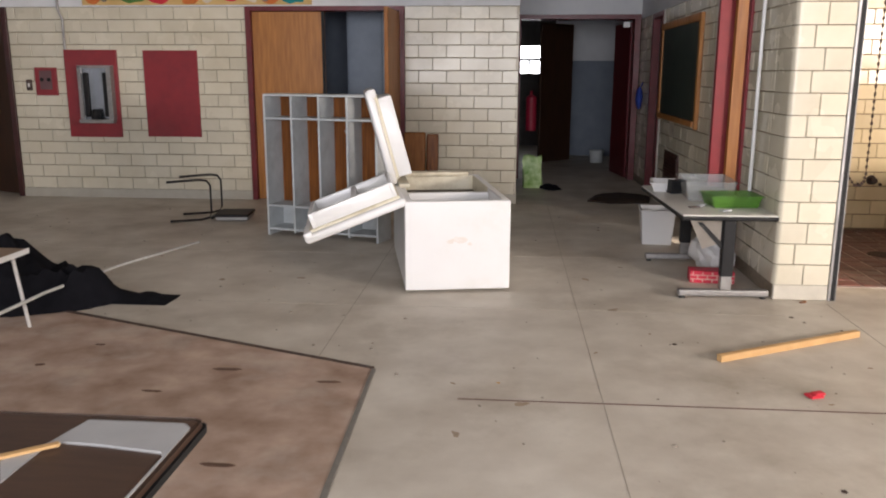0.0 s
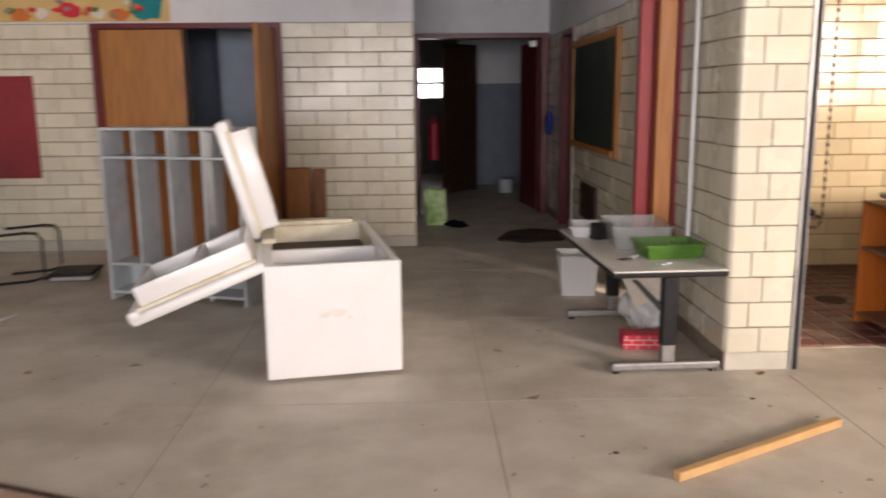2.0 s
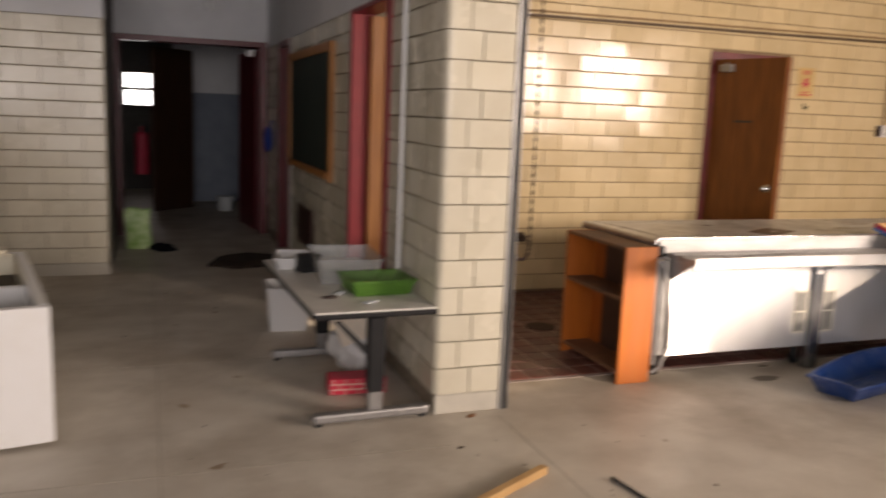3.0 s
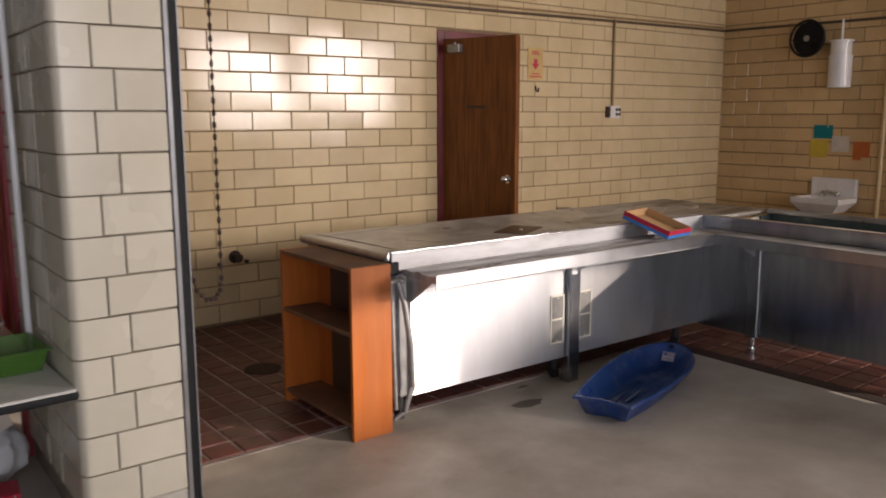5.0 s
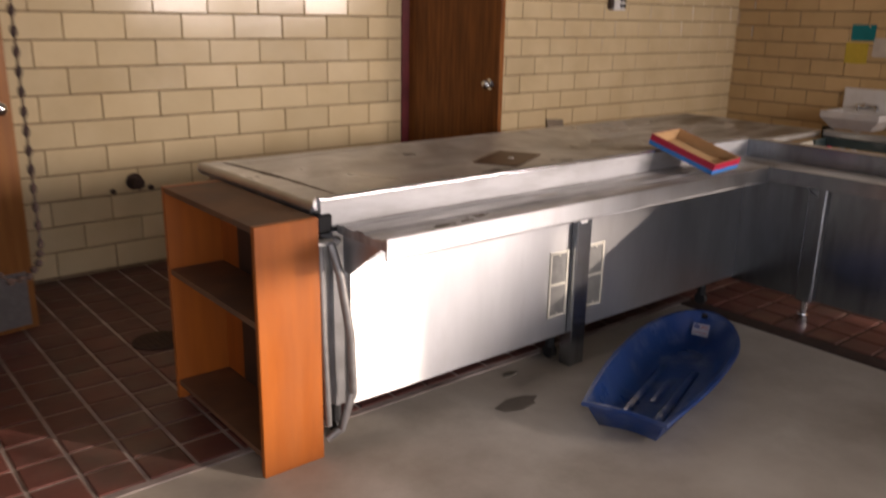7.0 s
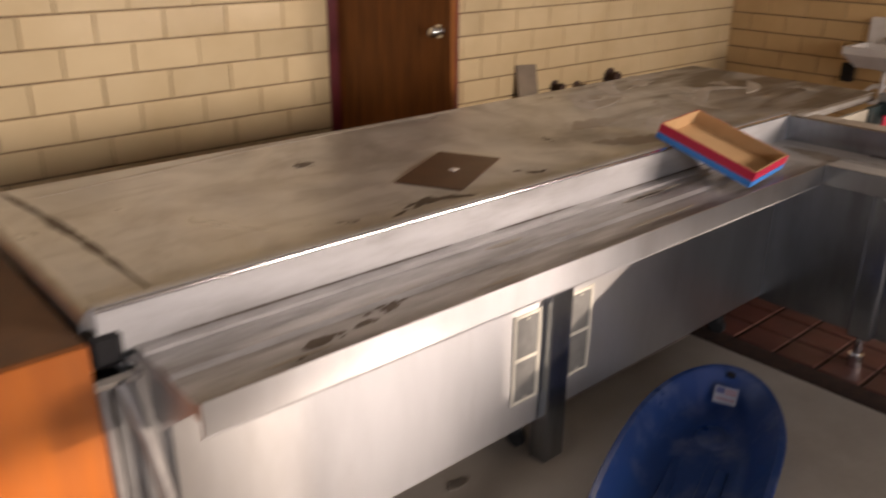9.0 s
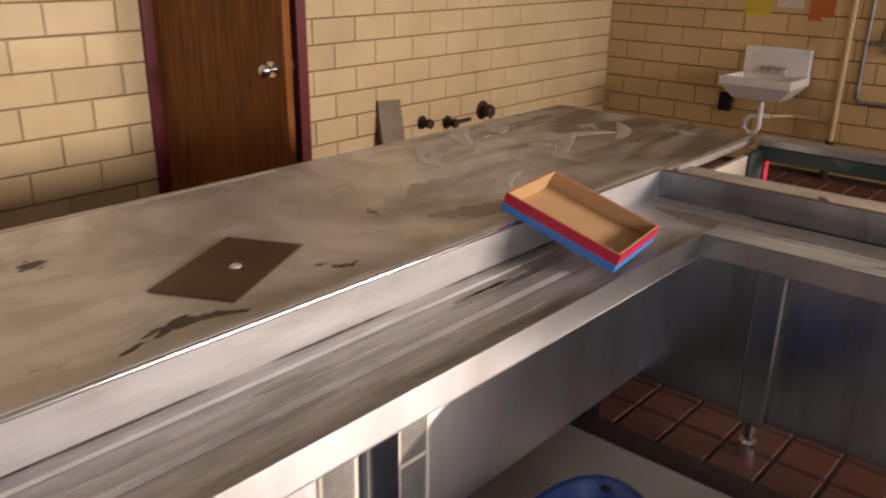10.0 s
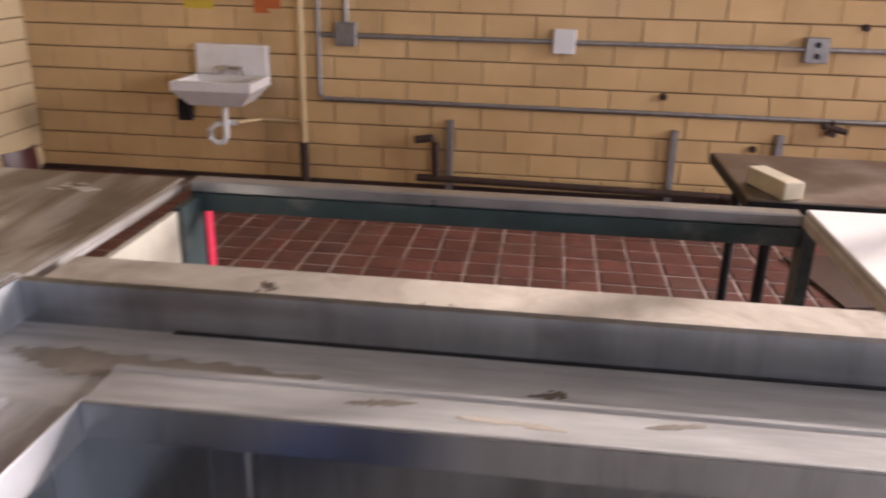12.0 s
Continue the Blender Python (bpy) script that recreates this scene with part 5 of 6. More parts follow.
Mesh().tube([(-2.30, 3.5, 0.165), (-2.32, 4.2, 0.15), (-2.31, 5.1, 0.10), (-2.22, 6.36, 0.010)], 0.010, 6).done("slat_body", mk("white_slat", (0.62, 0.62, 0.6), None, 20, 0.5), sl2)

# dirty plywood sheet and the marks on it
ps = thing("plywood_sheet", (-1.5, 2.9, 0), "large dirty brown plywood sheet lying on the floor", "plywood")
b = Mesh()
P = [(-0.244, 3.492), (-2.75, 4.475), (-3.9, 1.9), (-0.19, 0.9)]
b.loft([[(x, y, 0.0) for x, y in P], [(x, y, 0.007) for x, y in P]])
b.done("sheet", PLY, ps)
Mesh().prism([(-0.244, 3.492), (-0.236, 3.516), (-2.745, 4.500), (-2.75, 4.475)], "z", 0.0, 0.011).done("dark_far_edge", BROWNP, ps)
Mesh().prism([(-0.244, 3.492), (-0.225, 3.492), (-0.160, 0.9), (-0.19, 0.9)], "z", 0.0, 0.010).done("grey_side_edge", mk("dull_edge_strip", (0.20, 0.185, 0.165), None, 20, 0.7), ps)
RUSTY = mk("rust_stain", (0.13, 0.07, 0.045), (0.09, 0.05, 0.032), 30, 0.8)
for x, y, a, l, w in ((-0.95, 3.42, 0, 0.15, 0.03), (-1.2, 3.12, -4, 0.1, 0.02), (-0.42, 3.30, 2, 0.12, 0.022), (-0.65, 2.45, -3, 0.14, 0.03), (-1.9, 3.4, 8, 0.05, 0.03), (-1.75, 3.72, 0, 0.06, 0.02), (-0.9, 2.28, 35, 0.14, 0.008)):
    mm = Matrix.Translation((x, y, 0.007)) @ Matrix.Rotation(radians(a), 4, "Z")
    Mesh().loft([[tuple(mm @ Vector((l * c, w * s, z))) for c, s in ((-0.5, 0), (-0.3, 0.4), (0.3, 0.5), (0.5, 0.1), (0.3, -0.4), (-0.25, -0.5))] for z in (0.0, 0.003)]).done("rust_stain_patch", RUSTY, ps)

# folding table close to the start of the walk
ft = thing("folding_table", (-1.0, 1.0, 0), "brown folding table with pale worn border and black edge", "table")
Mesh().box(-1.9, 0.55, 0.712, -0.215, 1.285, 0.735, 0.02, 3).done("table_top", mk("brown_woodgrain", (0.075, 0.04, 0.026), (0.045, 0.024, 0.016), 8, 0.4, stretch=(1, 8, 1)), ft)
Mesh().prism([(-0.443, 1.244), (-0.242, 1.244), (-0.222, 1.224), (-0.222, 0.580), (-0.226, 0.580), (-0.226, 1.100), (-0.236, 1.116), (-0.371, 1.137), (-0.445, 1.142), (-0.466, 1.123), (-0.467, 1.041), (-0.466, 0.981), (-0.514, 1.055), (-0.468, 1.137)], "z", 0.735, 0.7385).done("pale_border", mk("pale_worn_laminate", (0.42, 0.42, 0.42), None, 6, 0.4), ft)
Mesh().box(-1.905, 0.545, 0.70, -0.208, 1.292, 0.725, 0.02, 3).done("edge_band", BLACK, ft)
for x in (-1.8, -0.35):
    for y in (0.65, 1.2):
        Mesh().tube([(x, y, 0), (x, y, 0.7)], 0.016, 8).done("leg", GALV, ft)
wr = thing("wooden_ruler", (-0.6, 1.05, 0.74), "pale wooden strip lying on the table", "strip")
Mesh(Matrix.Translation((-0.55, 1.04, 0.739)) @ Matrix.Rotation(radians(38), 4, "Z")).box(-0.22, -0.008, 0, 0.14, 0.008, 0.006, 0.001).done("strip_body", STICK, wr)

# low table by the pier with bins
lt = thing("low_table", (1.85, 5.6, 0), "low grey laminate table with black edge and pedestal legs", "table")
LM = Matrix.Translation((1.53, 4.965, 0)) @ Matrix.Rotation(radians(2), 4, "Z")
Mesh(LM).box(0, 0, 0.525, 0.60, 1.38, 0.552, 0.004).done("table_top", GREYTOP, lt)
Mesh(LM).box(-0.006, -0.006, 0.515, 0.606, 1.386, 0.545, 0.01, 2).done("edge_band", BLACK, lt)
for y in (0.02, 1.09):
    Mesh(LM).box(0.26, y - 0.03, 0.15, 0.34, y + 0.03, 0.52, 0.006).prism([(0.10, 0.50), (0.13, 0.50), (0.30, 0.33), (0.30, 0.28)], "y", y - 0.015, y + 0.015).done("pedestal", BLACK, lt)
    Mesh(LM).box(0.265, y - 0.025, 0.06, 0.335, y + 0.025, 0.16, 0.004).box(0.0, y - 0.03, 0.015, 0.58, y + 0.03, 0.06, 0.012, 2).done("foot", GALV, lt)
    Mesh(LM).rod((0.03, y, 0), (0.03, y, 0.016), 0.02).rod((0.55, y, 0), (0.55, y, 0.016), 0.02).done("glide", RUBBER, lt)


def tub(name, mat, M, l, w, h, label, wall=0.004, flare=0.02, cat="bin"):
    """An open tub with flared walls and a rolled rim."""
    e = thing(name, M.translation, label, cat)
    R = lambda o, z, t: [(sx * (l / 2 + o - t), sy * (w / 2 + o - t), z) for sx, sy in ((-1, -1), (1, -1), (1, 1), (-1, 1))]
    Mesh(M).loft([R(0, 0, 0), R(flare, h, 0), R(flare + 0.012, h, 0), R(flare + 0.012, h + 0.008, 0), R(flare, h + 0.008, wall), R(0, wall, wall)]).done("tub_shell", mat, e)
    return e


tub("clear_bin", CLEARPL, Matrix.Translation((1.85, 5.78, 0.552)) @ Matrix.Rotation(radians(86), 4, "Z"), 0.44, 0.30, 0.13, "cloudy clear plastic storage bin on a low table")
tub("green_basket", GREENPL, Matrix.Translation((1.93, 5.38, 0.552)) @ Matrix.Rotation(radians(4), 4, "Z"), 0.29, 0.23, 0.075, "green translucent plastic basket on a low table", cat="basket")
tub("white_container", WHITEPL, Matrix.Translation((1.62, 6.14, 0.552)) @ Matrix.Rotation(radians(80), 4, "Z"), 0.26, 0.15, 0.06, "white plastic container on a low table", cat="container")
bo = thing("black_object", (1.68, 5.93, 0.552), "small dark box standing on a low table", "box")
Mesh(Matrix.Translation((1.68, 5.95, 0.552)) @ Matrix.Rotation(radians(15), 4, "Z")).box(-0.06, -0.04, 0, 0.06, 0.04, 0.10, 0.006).box(-0.062, -0.042, 0, 0.062, 0.042, 0.02).done("box_body", BLACK, bo)
for i, (x, y, r) in enumerate(((1.66, 5.25, 10), (1.72, 5.33, 60), (1.83, 5.12, 30))):
    e = thing("paper_scrap", (x, y, 0.552), "small crumpled scrap on the low table", "litter", "scraps on the low table")
    Mesh(Matrix.Translation((x, y, 0.556)) @ Matrix.Rotation(radians(r), 4, "Z")).box(-0.035, -0.02, 0, 0.035, 0.02, 0.006).box(-0.01, -0.03, 0.004, 0.03, 0.0, 0.012).done("scrap", GREYPAINT if i else BROWNP, e)
tub("white_bin", WHITEPL, Matrix.Translation((1.70, 6.80, 0.0)) @ Matrix.Rotation(radians(85), 4, "Z"), 0.27, 0.24, 0.29, "white translucent plastic bin standing on the floor")
wb = thing("white_bag", (1.95, 5.75, 0), "crumpled white plastic bag under the low table", "bag")
b = Mesh(Matrix.Translation((1.93, 5.75, 0.15)))
bmesh.ops.create_icosphere(b.bm, subdivisions=4, radius=0.15)
for v in b.bm.verts:
    d = noise.fractal(v.co * 7, 0.8, 2.2, 4)
    v.co *= 1 + 0.35 * d
    v.co.z = max(v.co.z, -0.148)
b.done("bag_film", WHITEPL, wb, True)
wp = thing("white_carton", (1.85, 5.55, 0), "white printed carton sheet propped under the low table", "carton")
Mesh(Matrix.Translation((1.86, 5.52, 0.36)) @ Matrix.Rotation(radians(-20), 4, "Z") @ Matrix.Rotation(radians(-25), 4, "Y")).box(-0.12, -0.003, -0.11, 0.12, 0.003, 0.11).done("carton_sheet", PAPER["white"], wp)
rb = thing("red_brick_box", (1.85, 5.45, 0), "red cardboard play block printed with bricks", "box")
RM = Matrix.Translation((1.85, 5.44, 0.0)) @ Matrix.Rotation(radians(-5), 4, "Z")
Mesh(RM).box(-0.15, -0.07, 0, 0.15, 0.07, 0.085, 0.003).done("block_body", mk("red_card", (0.62, 0.025, 0.06), None, 15, 0.5), rb)
b = Mesh(RM)
for z in (0.028, 0.056):
    b.box(-0.151, -0.072, z - 0.002, 0.151, -0.0695, z + 0.002)
for r in range(3):
    for k in range(5):
        x = -0.13 + k * 0.065 + (0.032 if r % 2 else 0)
        if x < 0.15:
            b.box(x - 0.002, -0.072, r * 0.028 + 0.002, x + 0.002, -0.0695, r * 0.028 + 0.026)
b.done("printed_joint", PAPER["white"], rb)

# loose stick, wrapper, crumbs, floor joints
sk2 = thing("wooden_stick", (1.9, 4.0, 0), "pale square wooden stick lying on the floor", "stick")
p, q = Vector((1.50, 3.77, 0)), Vector((2.37, 4.25, 0))
Mesh(Matrix.Translation((p + q) / 2) @ Matrix.Rotation(math.atan2(q.y - p.y, q.x - p.x), 4, "Z")).box(-0.5, -0.019, 0, 0.5, 0.019, 0.036, 0.003).done("stick_body", STICK, sk2)
s3 = thing("dark_rod", (2.75, 3.75, 0), "short dark rod lying on the floor", "rod")
Mesh().tube([(2.62, 4.12, 0.008), (2.66, 3.85, 0.008), (2.64, 3.6, 0.008)], 0.008, 6).done("rod_body", RUBBER, s3)
e = thing("red_wrapper", (1.82, 3.34, 0), "small crumpled red wrapper on the floor", "litter")
Mesh(Matrix.Translation((1.82, 3.34, 0.0)) @ Matrix.Rotation(radians(20), 4, "Z")).box(-0.04, -0.03, 0, 0.03, 0.03, 0.012, 0.005).box(-0.01, -0.02, 0.008, 0.045, 0.02, 0.02, 0.005).done("wrapper_foil", PAPER["red"], e)
random.seed(4)
for i in range(30):
    x, y = random.uniform(-1.6, 3.2), random.uniform(2.2, 8.0)
    if (y > 4.8 and -0.4 < x < 0.6) or (1.4 < x < 2.6 and y > 4.8) or (x < -0.1 and y < 3.7):
        continue
    if x > 2.5 and y > 5.2:
        continue
    e = thing("floor_crumb", (x, y, 0), "tiny brown crumb of debris on the floor", "litter", "crumbs on the floor")
    r = random.uniform(0.005, 0.013)
    b = Mesh()
    b.loft([[(x + r * random.uniform(0.6, 1.5) * math.cos(k * 1.05), y + r * random.uniform(0.5, 1.0) * math.sin(k * 1.05), z) for k in range(6)] for z in (0.0, r * 0.4)])
    b.done("crumb", RUST if i % 3 else STICK, e)
fj = thing("floor_joint", (0, 3, 0), "dark reddish filled joints in the concrete floor", "joint", kind="structure")
b = Mesh()
b.box(0.2, 3.166, -0.001, 2.3, 3.176, 0.0015)
b.done("filled_joint", mk("red_joint", (0.13, 0.06, 0.05), None, 30, 0.8), fj)
b = Mesh()
for x in (-0.55, 0.85, 2.45):
    b.box(x - 0.0018, 0.5, -0.001, x + 0.0018, 4.9 if x > 2 else 8.7, 0.0011)
for y in (4.62, 6.1, 7.6):
    b.box(-3.5, y - 0.0018, -0.001, 2.1, y + 0.0018, 0.0012)
b.done("hairline_joint", mk("dark_joint", (0.36, 0.32, 0.26), None, 30, 0.9), fj)

random.seed(63)
BLOT = mk("brown_floor_blot", (0.36, 0.28, 0.20), (0.27, 0.20, 0.14), 18, 0.7, detail=9)
b = Mesh()
for _ in range(46):
    x, y, r, a = random.uniform(-2.6, 3.1), random.uniform(2.6, 8.2), random.choice((0.012, 0.02, 0.02, 0.035, 0.05)), random.uniform(0, 3.14)
    if (x < 0.0 and y < 4.6) or (-0.9 < x < 0.75 and 4.6 < y < 6.6) or (x > 1.4 and y > 4.6) or (x < -0.5 and y > 6.2):
        continue
    ring = [(r * random.uniform(0.45, 1.1) * math.cos(k * 0.5712), r * 0.5 * random.uniform(0.45, 1.1) * math.sin(k * 0.5712)) for k in range(11)]
    b.loft([[(x + u * math.cos(a) - v * math.sin(a), y + u * math.sin(a) + v * math.cos(a), z) for u, v in ring] for z in (-0.0005, 0.0009)])
tagged(b.done("floor_blots", BLOT), "small dried brown blots scattered on the concrete floor", "stain", kind="stuff")
e = thing("brown_scrap", (2.309, 4.928, 0), "small curled brown scrap on the floor by the pier", "litter")
Mesh(Matrix.Translation((2.309, 4.928, 0)) @ Matrix.Rotation(radians(25), 4, "Z")).box(-0.022, -0.012, 0, 0.022, 0.012, 0.006, 0.002).box(-0.004, -0.016, 0.004, 0.018, 0.004, 0.014, 0.003).done("scrap_body", mk("rust_brown_scrap", (0.22, 0.09, 0.03), None, 30, 0.8), e)

# ---- back wall's things ----
Y = BY - 0.012
dd = thing("double_door", (-1.6, BY, 0), "pale oak double door, one leaf open, in a maroon frame", "door", kind="structure")
Mesh().box(-2.50, Y - 0.02, 0, -2.44, Y + 0.2, 2.135, 0.003).box(-0.80, Y - 0.02, 0, -0.74, Y + 0.2, 2.135, 0.003).box(-2.44, Y - 0.02, 2.085, -0.80, Y + 0.2, 2.135, 0.003).done("door_frame", MAROON, dd)
Mesh().box(-2.435, Y + 0.03, 0.01, -1.63, Y + 0.07, 2.08, 0.002).done("door_leaf", OAKLIGHT, dd)
Mesh(Matrix.Translation((-0.81, Y - 0.0, 0)) @ Matrix.Rotation(radians(-91), 4, "Z")).box(0, -0.02, 0.01, 0.80, 0.02, 2.07, 0.002).done("door_leaf", OAK, dd)
Mesh().box(-1.66, Y + 0.02, 0.01, -1.625, Y + 0.025, 2.08).done("meeting_strip", BLACK, dd)
cb2 = thing("store_cabinet", (-1.0, 10.2, 0), "tall blue-grey metal cabinet in the store room", "cabinet")
Mesh().box(-1.62, 10.0, 0, -0.72, 10.5, 2.4, 0.008).box(-1.60, 9.985, 0.05, -1.18, 10.0, 2.35, 0.004).box(-1.165, 9.985, 0.05, -0.74, 10.0, 2.35, 0.004).done("cabinet_body", mk("blue_grey_metal", (0.33, 0.39, 0.47), (0.28, 0.335, 0.41), 6, 0.45), cb2)
fc = thing("drinking_fountain", (-4.3, BY, 1.2), "steel drinking fountain recess on a red wall panel", "fountain")
Mesh().box(-4.60, Y - 0.03, 0.70, -3.99, Y, 1.67, 0.003).done("red_panel", RED, fc)
Mesh().box(-4.44, Y - 0.11, 0.86, -4.04, Y - 0.03, 0.90, 0.004).box(-4.44, Y - 0.07, 0.9, -4.40, Y - 0.03, 1.49).box(-4.08, Y - 0.12, 0.9, -4.03, Y - 0.03, 1.49).box(-4.44, Y - 0.07, 1.47, -4.03, Y - 0.03, 1.50).done("steel_surround", GALV, fc)
Mesh().box(-4.40, Y - 0.036, 0.9, -4.08, Y - 0.031, 1.47).done("recess_back", STEELSHADE, fc)
Mesh().box(-4.39, Y - 0.06, 0.93, -4.33, Y - 0.037, 1.42, 0.01).box(-4.16, Y - 0.06, 0.93, -4.09, Y - 0.037, 1.42, 0.01).rod((-4.25, Y - 0.1, 0.9), (-4.25, Y - 0.06, 1.0), 0.05).done("dark_side", BLACK, fc)
conduit("fountain_conduit", [(-4.58, Y - 0.02, 1.67), (-4.58, Y - 0.02, 2.0), (-4.62, Y - 0.03, 2.12), (-4.62, Y - 0.03, 2.8)], 0.014, GALV, "thin conduit rising above the red panel")
# Plain red wall panel, purpose unknown.
rp = thing("plain_red_panel", (-3.4, BY, 1.2), "plain dark red wall panel", "panel")
Mesh().box(-3.685, Y - 0.02, 0.71, -3.065, Y, 1.665, 0.002).done("panel_board", RED, rp)
sp2 = thing("fire_alarm", (-4.83, BY, 1.3), "small dark red wall panel with a grey insert", "panel")
Mesh().box(-4.965, Y - 0.025, 1.165, -4.71, Y, 1.475, 0.003).done("panel_board", RED, sp2)
Mesh().box(-4.91, Y - 0.03, 1.23, -4.765, Y - 0.024, 1.44).done("panel_insert", mk("panel_grey", (0.14, 0.07, 0.075), None, 9, 0.5), sp2)
for a in range(2):
    Mesh().rod((-4.88 + a * 0.08, Y - 0.03, 1.34), (-4.88 + a * 0.08, Y - 0.036, 1.34), 0.022, 14).done("panel_dial", BLACK, sp2)
ls = thing("light_switch", (-5.05, BY, 1.28), "brown light switch plate", "switch")
Mesh().box(-5.085, Y - 0.012, 1.22, -5.015, Y, 1.34, 0.003).done("plate", BROWNP, ls)
Mesh().box(-5.06, Y - 0.022, 1.26, -5.04, Y - 0.011, 1.30).done("toggle", PORC, ls)
ld = thing("dark_door", (-5.8, BY, 0), "dark brown wooden door standing half open in shadow", "door", kind="structure")
Mesh().box(-5.30, Y - 0.02, 0, -5.24, Y + 0.2, 2.135, 0.003).box(-6.3, Y - 0.02, 0, -6.24, Y + 0.2, 2.135, 0.003).box(-6.24, Y - 0.02, 2.08, -5.30, Y + 0.2, 2.135, 0.003).done("door_frame", DARKRED, ld)
Mesh(Matrix.Translation((-5.31, Y + 0.1, 0)) @ Matrix.Rotation(radians(155), 4, "Z")).box(0, -0.02, 0.01, 0.9, 0.02, 2.06, 0.002).done("door_leaf", DARKWOOD, ld)
wd = thing("wood_crate", (-0.55, 8.5, 0), "two brown wooden boards standing against the tile wall", "boards")
Mesh(Matrix.Translation((-0.74, 8.56, 0)) @ Matrix.Rotation(radians(-6), 4, "X")).box(0, 0, 0, 0.24, 0.03, 0.80, 0.02, 3).done("board", OAK, wd)
Mesh(Matrix.Translation((-0.49, 8.58, 0)) @ Matrix.Rotation(radians(-6), 4, "X")).box(0, 0, 0, 0.13, 0.04, 0.78, 0.015, 3).done("board", DOORWOOD, wd)

# mural panel above the tile: plain painted shapes
mu = thing("mural_panel", (-3.0, BY, 2.6), "painted children's mural with tan ground, bushes and flowers", "mural")
Mesh().box(-4.33, Y - 0.03, 2.15, -1.75, Y - 0.001, 3.05, 0.003).done("mural_ground", mk("mural_tan", (0.62, 0.44, 0.19), (0.55, 0.37, 0.14), 5, 0.7), mu)
random.seed(11)


def blob(x, z, rx, rz, mat, nm, layer):
    k = 14
    pts = [(x + rx * (0.8 + 0.35 * random.random()) * math.cos(6.28318 * i / k), z + rz * (0.8 + 0.35 * random.random()) * math.sin(6.28318 * i / k)) for i in range(k)]
    pts = [(max(-4.32, min(-1.76, a)), max(2.155, min(3.04, c))) for a, c in pts]
    Mesh().prism(pts, "y", Y - 0.031 - 0.0015 * layer, Y - 0.0295).done(nm, mat, mu)


for i, (x, z, rx, rz, c) in enumerate(((-3.95, 2.30, 0.22, 0.12, "green"), (-3.75, 2.24, 0.15, 0.07, "green"), (-3.98, 2.55, 0.12, 0.1, "green"), (-1.95, 2.30, 0.16, 0.15, "teal"), (-2.9, 2.58, 0.35, 0.12, "grey"), (-2.68, 2.50, 0.07, 0.14, "grey"), (-3.12, 2.48, 0.06, 0.12, "grey"), (-3.45, 2.24, 0.13, 0.08, "red"), (-2.4, 2.22, 0.07, 0.05, "white"), (-2.65, 2.25, 0.1, 0.07, "red"), (-2.2, 2.21, 0.09, 0.05, "orange"), (-3.1, 2.20, 0.09, 0.05, "orange"), (-2.9, 2.22, 0.06, 0.05, "white"), (-4.2, 2.22, 0.09, 0.06, "orange"), (-3.62, 2.42, 0.06, 0.06, "red"), (-2.02, 2.58, 0.08, 0.08, "grey"), (-3.3, 2.42, 0.05, 0.05, "yellow"), (-2.45, 2.42, 0.06, 0.05, "yellow"))):
    blob(x, z, rx, rz, PAPER[c], "painted_" + {"green": "bush", "teal": "bush", "grey": "shape", "red": "flower", "white": "flower", "orange": "flower", "yellow": "flower"}[c], i + 1)
for i in range(26):
    blob(random.uniform(-4.25, -1.85), random.uniform(2.17, 2.33), 0.03, 0.022, PAPER[random.choice(("red", "white", "orange", "green", "grey"))], "painted_dab", 19 + i * 0.3)

# ---- hall's things ----
W = HWX - 0.012
cbd = thing("chalkboard", (W, 8.3, 1.4), "dark green chalkboard in an oak frame on tile", "chalkboard")
Mesh().box(W - 0.02, 7.45, 1.0, W - 0.002, 9.22, 1.90).done("slate", SLATE, cbd)
Mesh().box(W - 0.035, 7.38, 0.93, W - 0.001, 7.45, 1.97, 0.003).box(W - 0.035, 9.22, 0.93, W - 0.001, 9.28, 1.97, 0.003).box(W - 0.035, 7.45, 1.90, W - 0.001, 9.22, 1.97, 0.003).box(W - 0.05, 7.45, 0.95, W - 0.001, 9.22, 1.0, 0.003).done("frame", OAKLIGHT, cbd)
gv = thing("wall_grille", (W, 8.45, 0.45), "brown metal air grille low on the tile wall", "grille")
b = Mesh().box(W - 0.02, 8.1, 0.28, W - 0.001, 8.8, 0.62, 0.003)
for i in range(9):
    b.box(W - 0.028, 8.13, 0.31 + i * 0.033, W - 0.019, 8.77, 0.325 + i * 0.033)
b.done("louvres", mk("brown_grille_paint", (0.06, 0.02, 0.015), None, 20, 0.45), gv)
conduit("white_riser_pipe", [(W - 0.03, 5.55, 0.55), (W - 0.03, 5.55, HN)], 0.013, WHITE, "thin white vertical pipe on the tile wall")
d2 = thing("side_doorway", (HWX, 9.7, 0), "maroon door frame with a dark closed door", "door", kind="structure")
Mesh().box(HWX - 0.03, D2A + 0.002, 0, HWX + 0.12, D2A + 0.06, 2.13, 0.003).box(HWX - 0.03, D2B - 0.06, 0, HWX + 0.12, D2B - 0.002, 2.13, 0.003).box(HWX - 0.03, D2A + 0.06, 2.07, HWX + 0.12, D2B - 0.06, 2.13, 0.003).done("door_frame", MAROON, d2)
Mesh().box(HWX + 0.06, D2A + 0.06, 0.01, HWX + 0.10, D2B - 0.06, 2.07).done("door_leaf", DARKRED, d2)
tr = Mesh()
for y in (DY1 + 0.003, D2A - 0.055):
    tr.box(HWX - 0.022, y, 0, HWX - 0.001, y + 0.05, 2.13, 0.004)
tr.done("pale_corner_trim", mk("pale_trim", (0.62, 0.6, 0.55), None, 12, 0.4), d2)
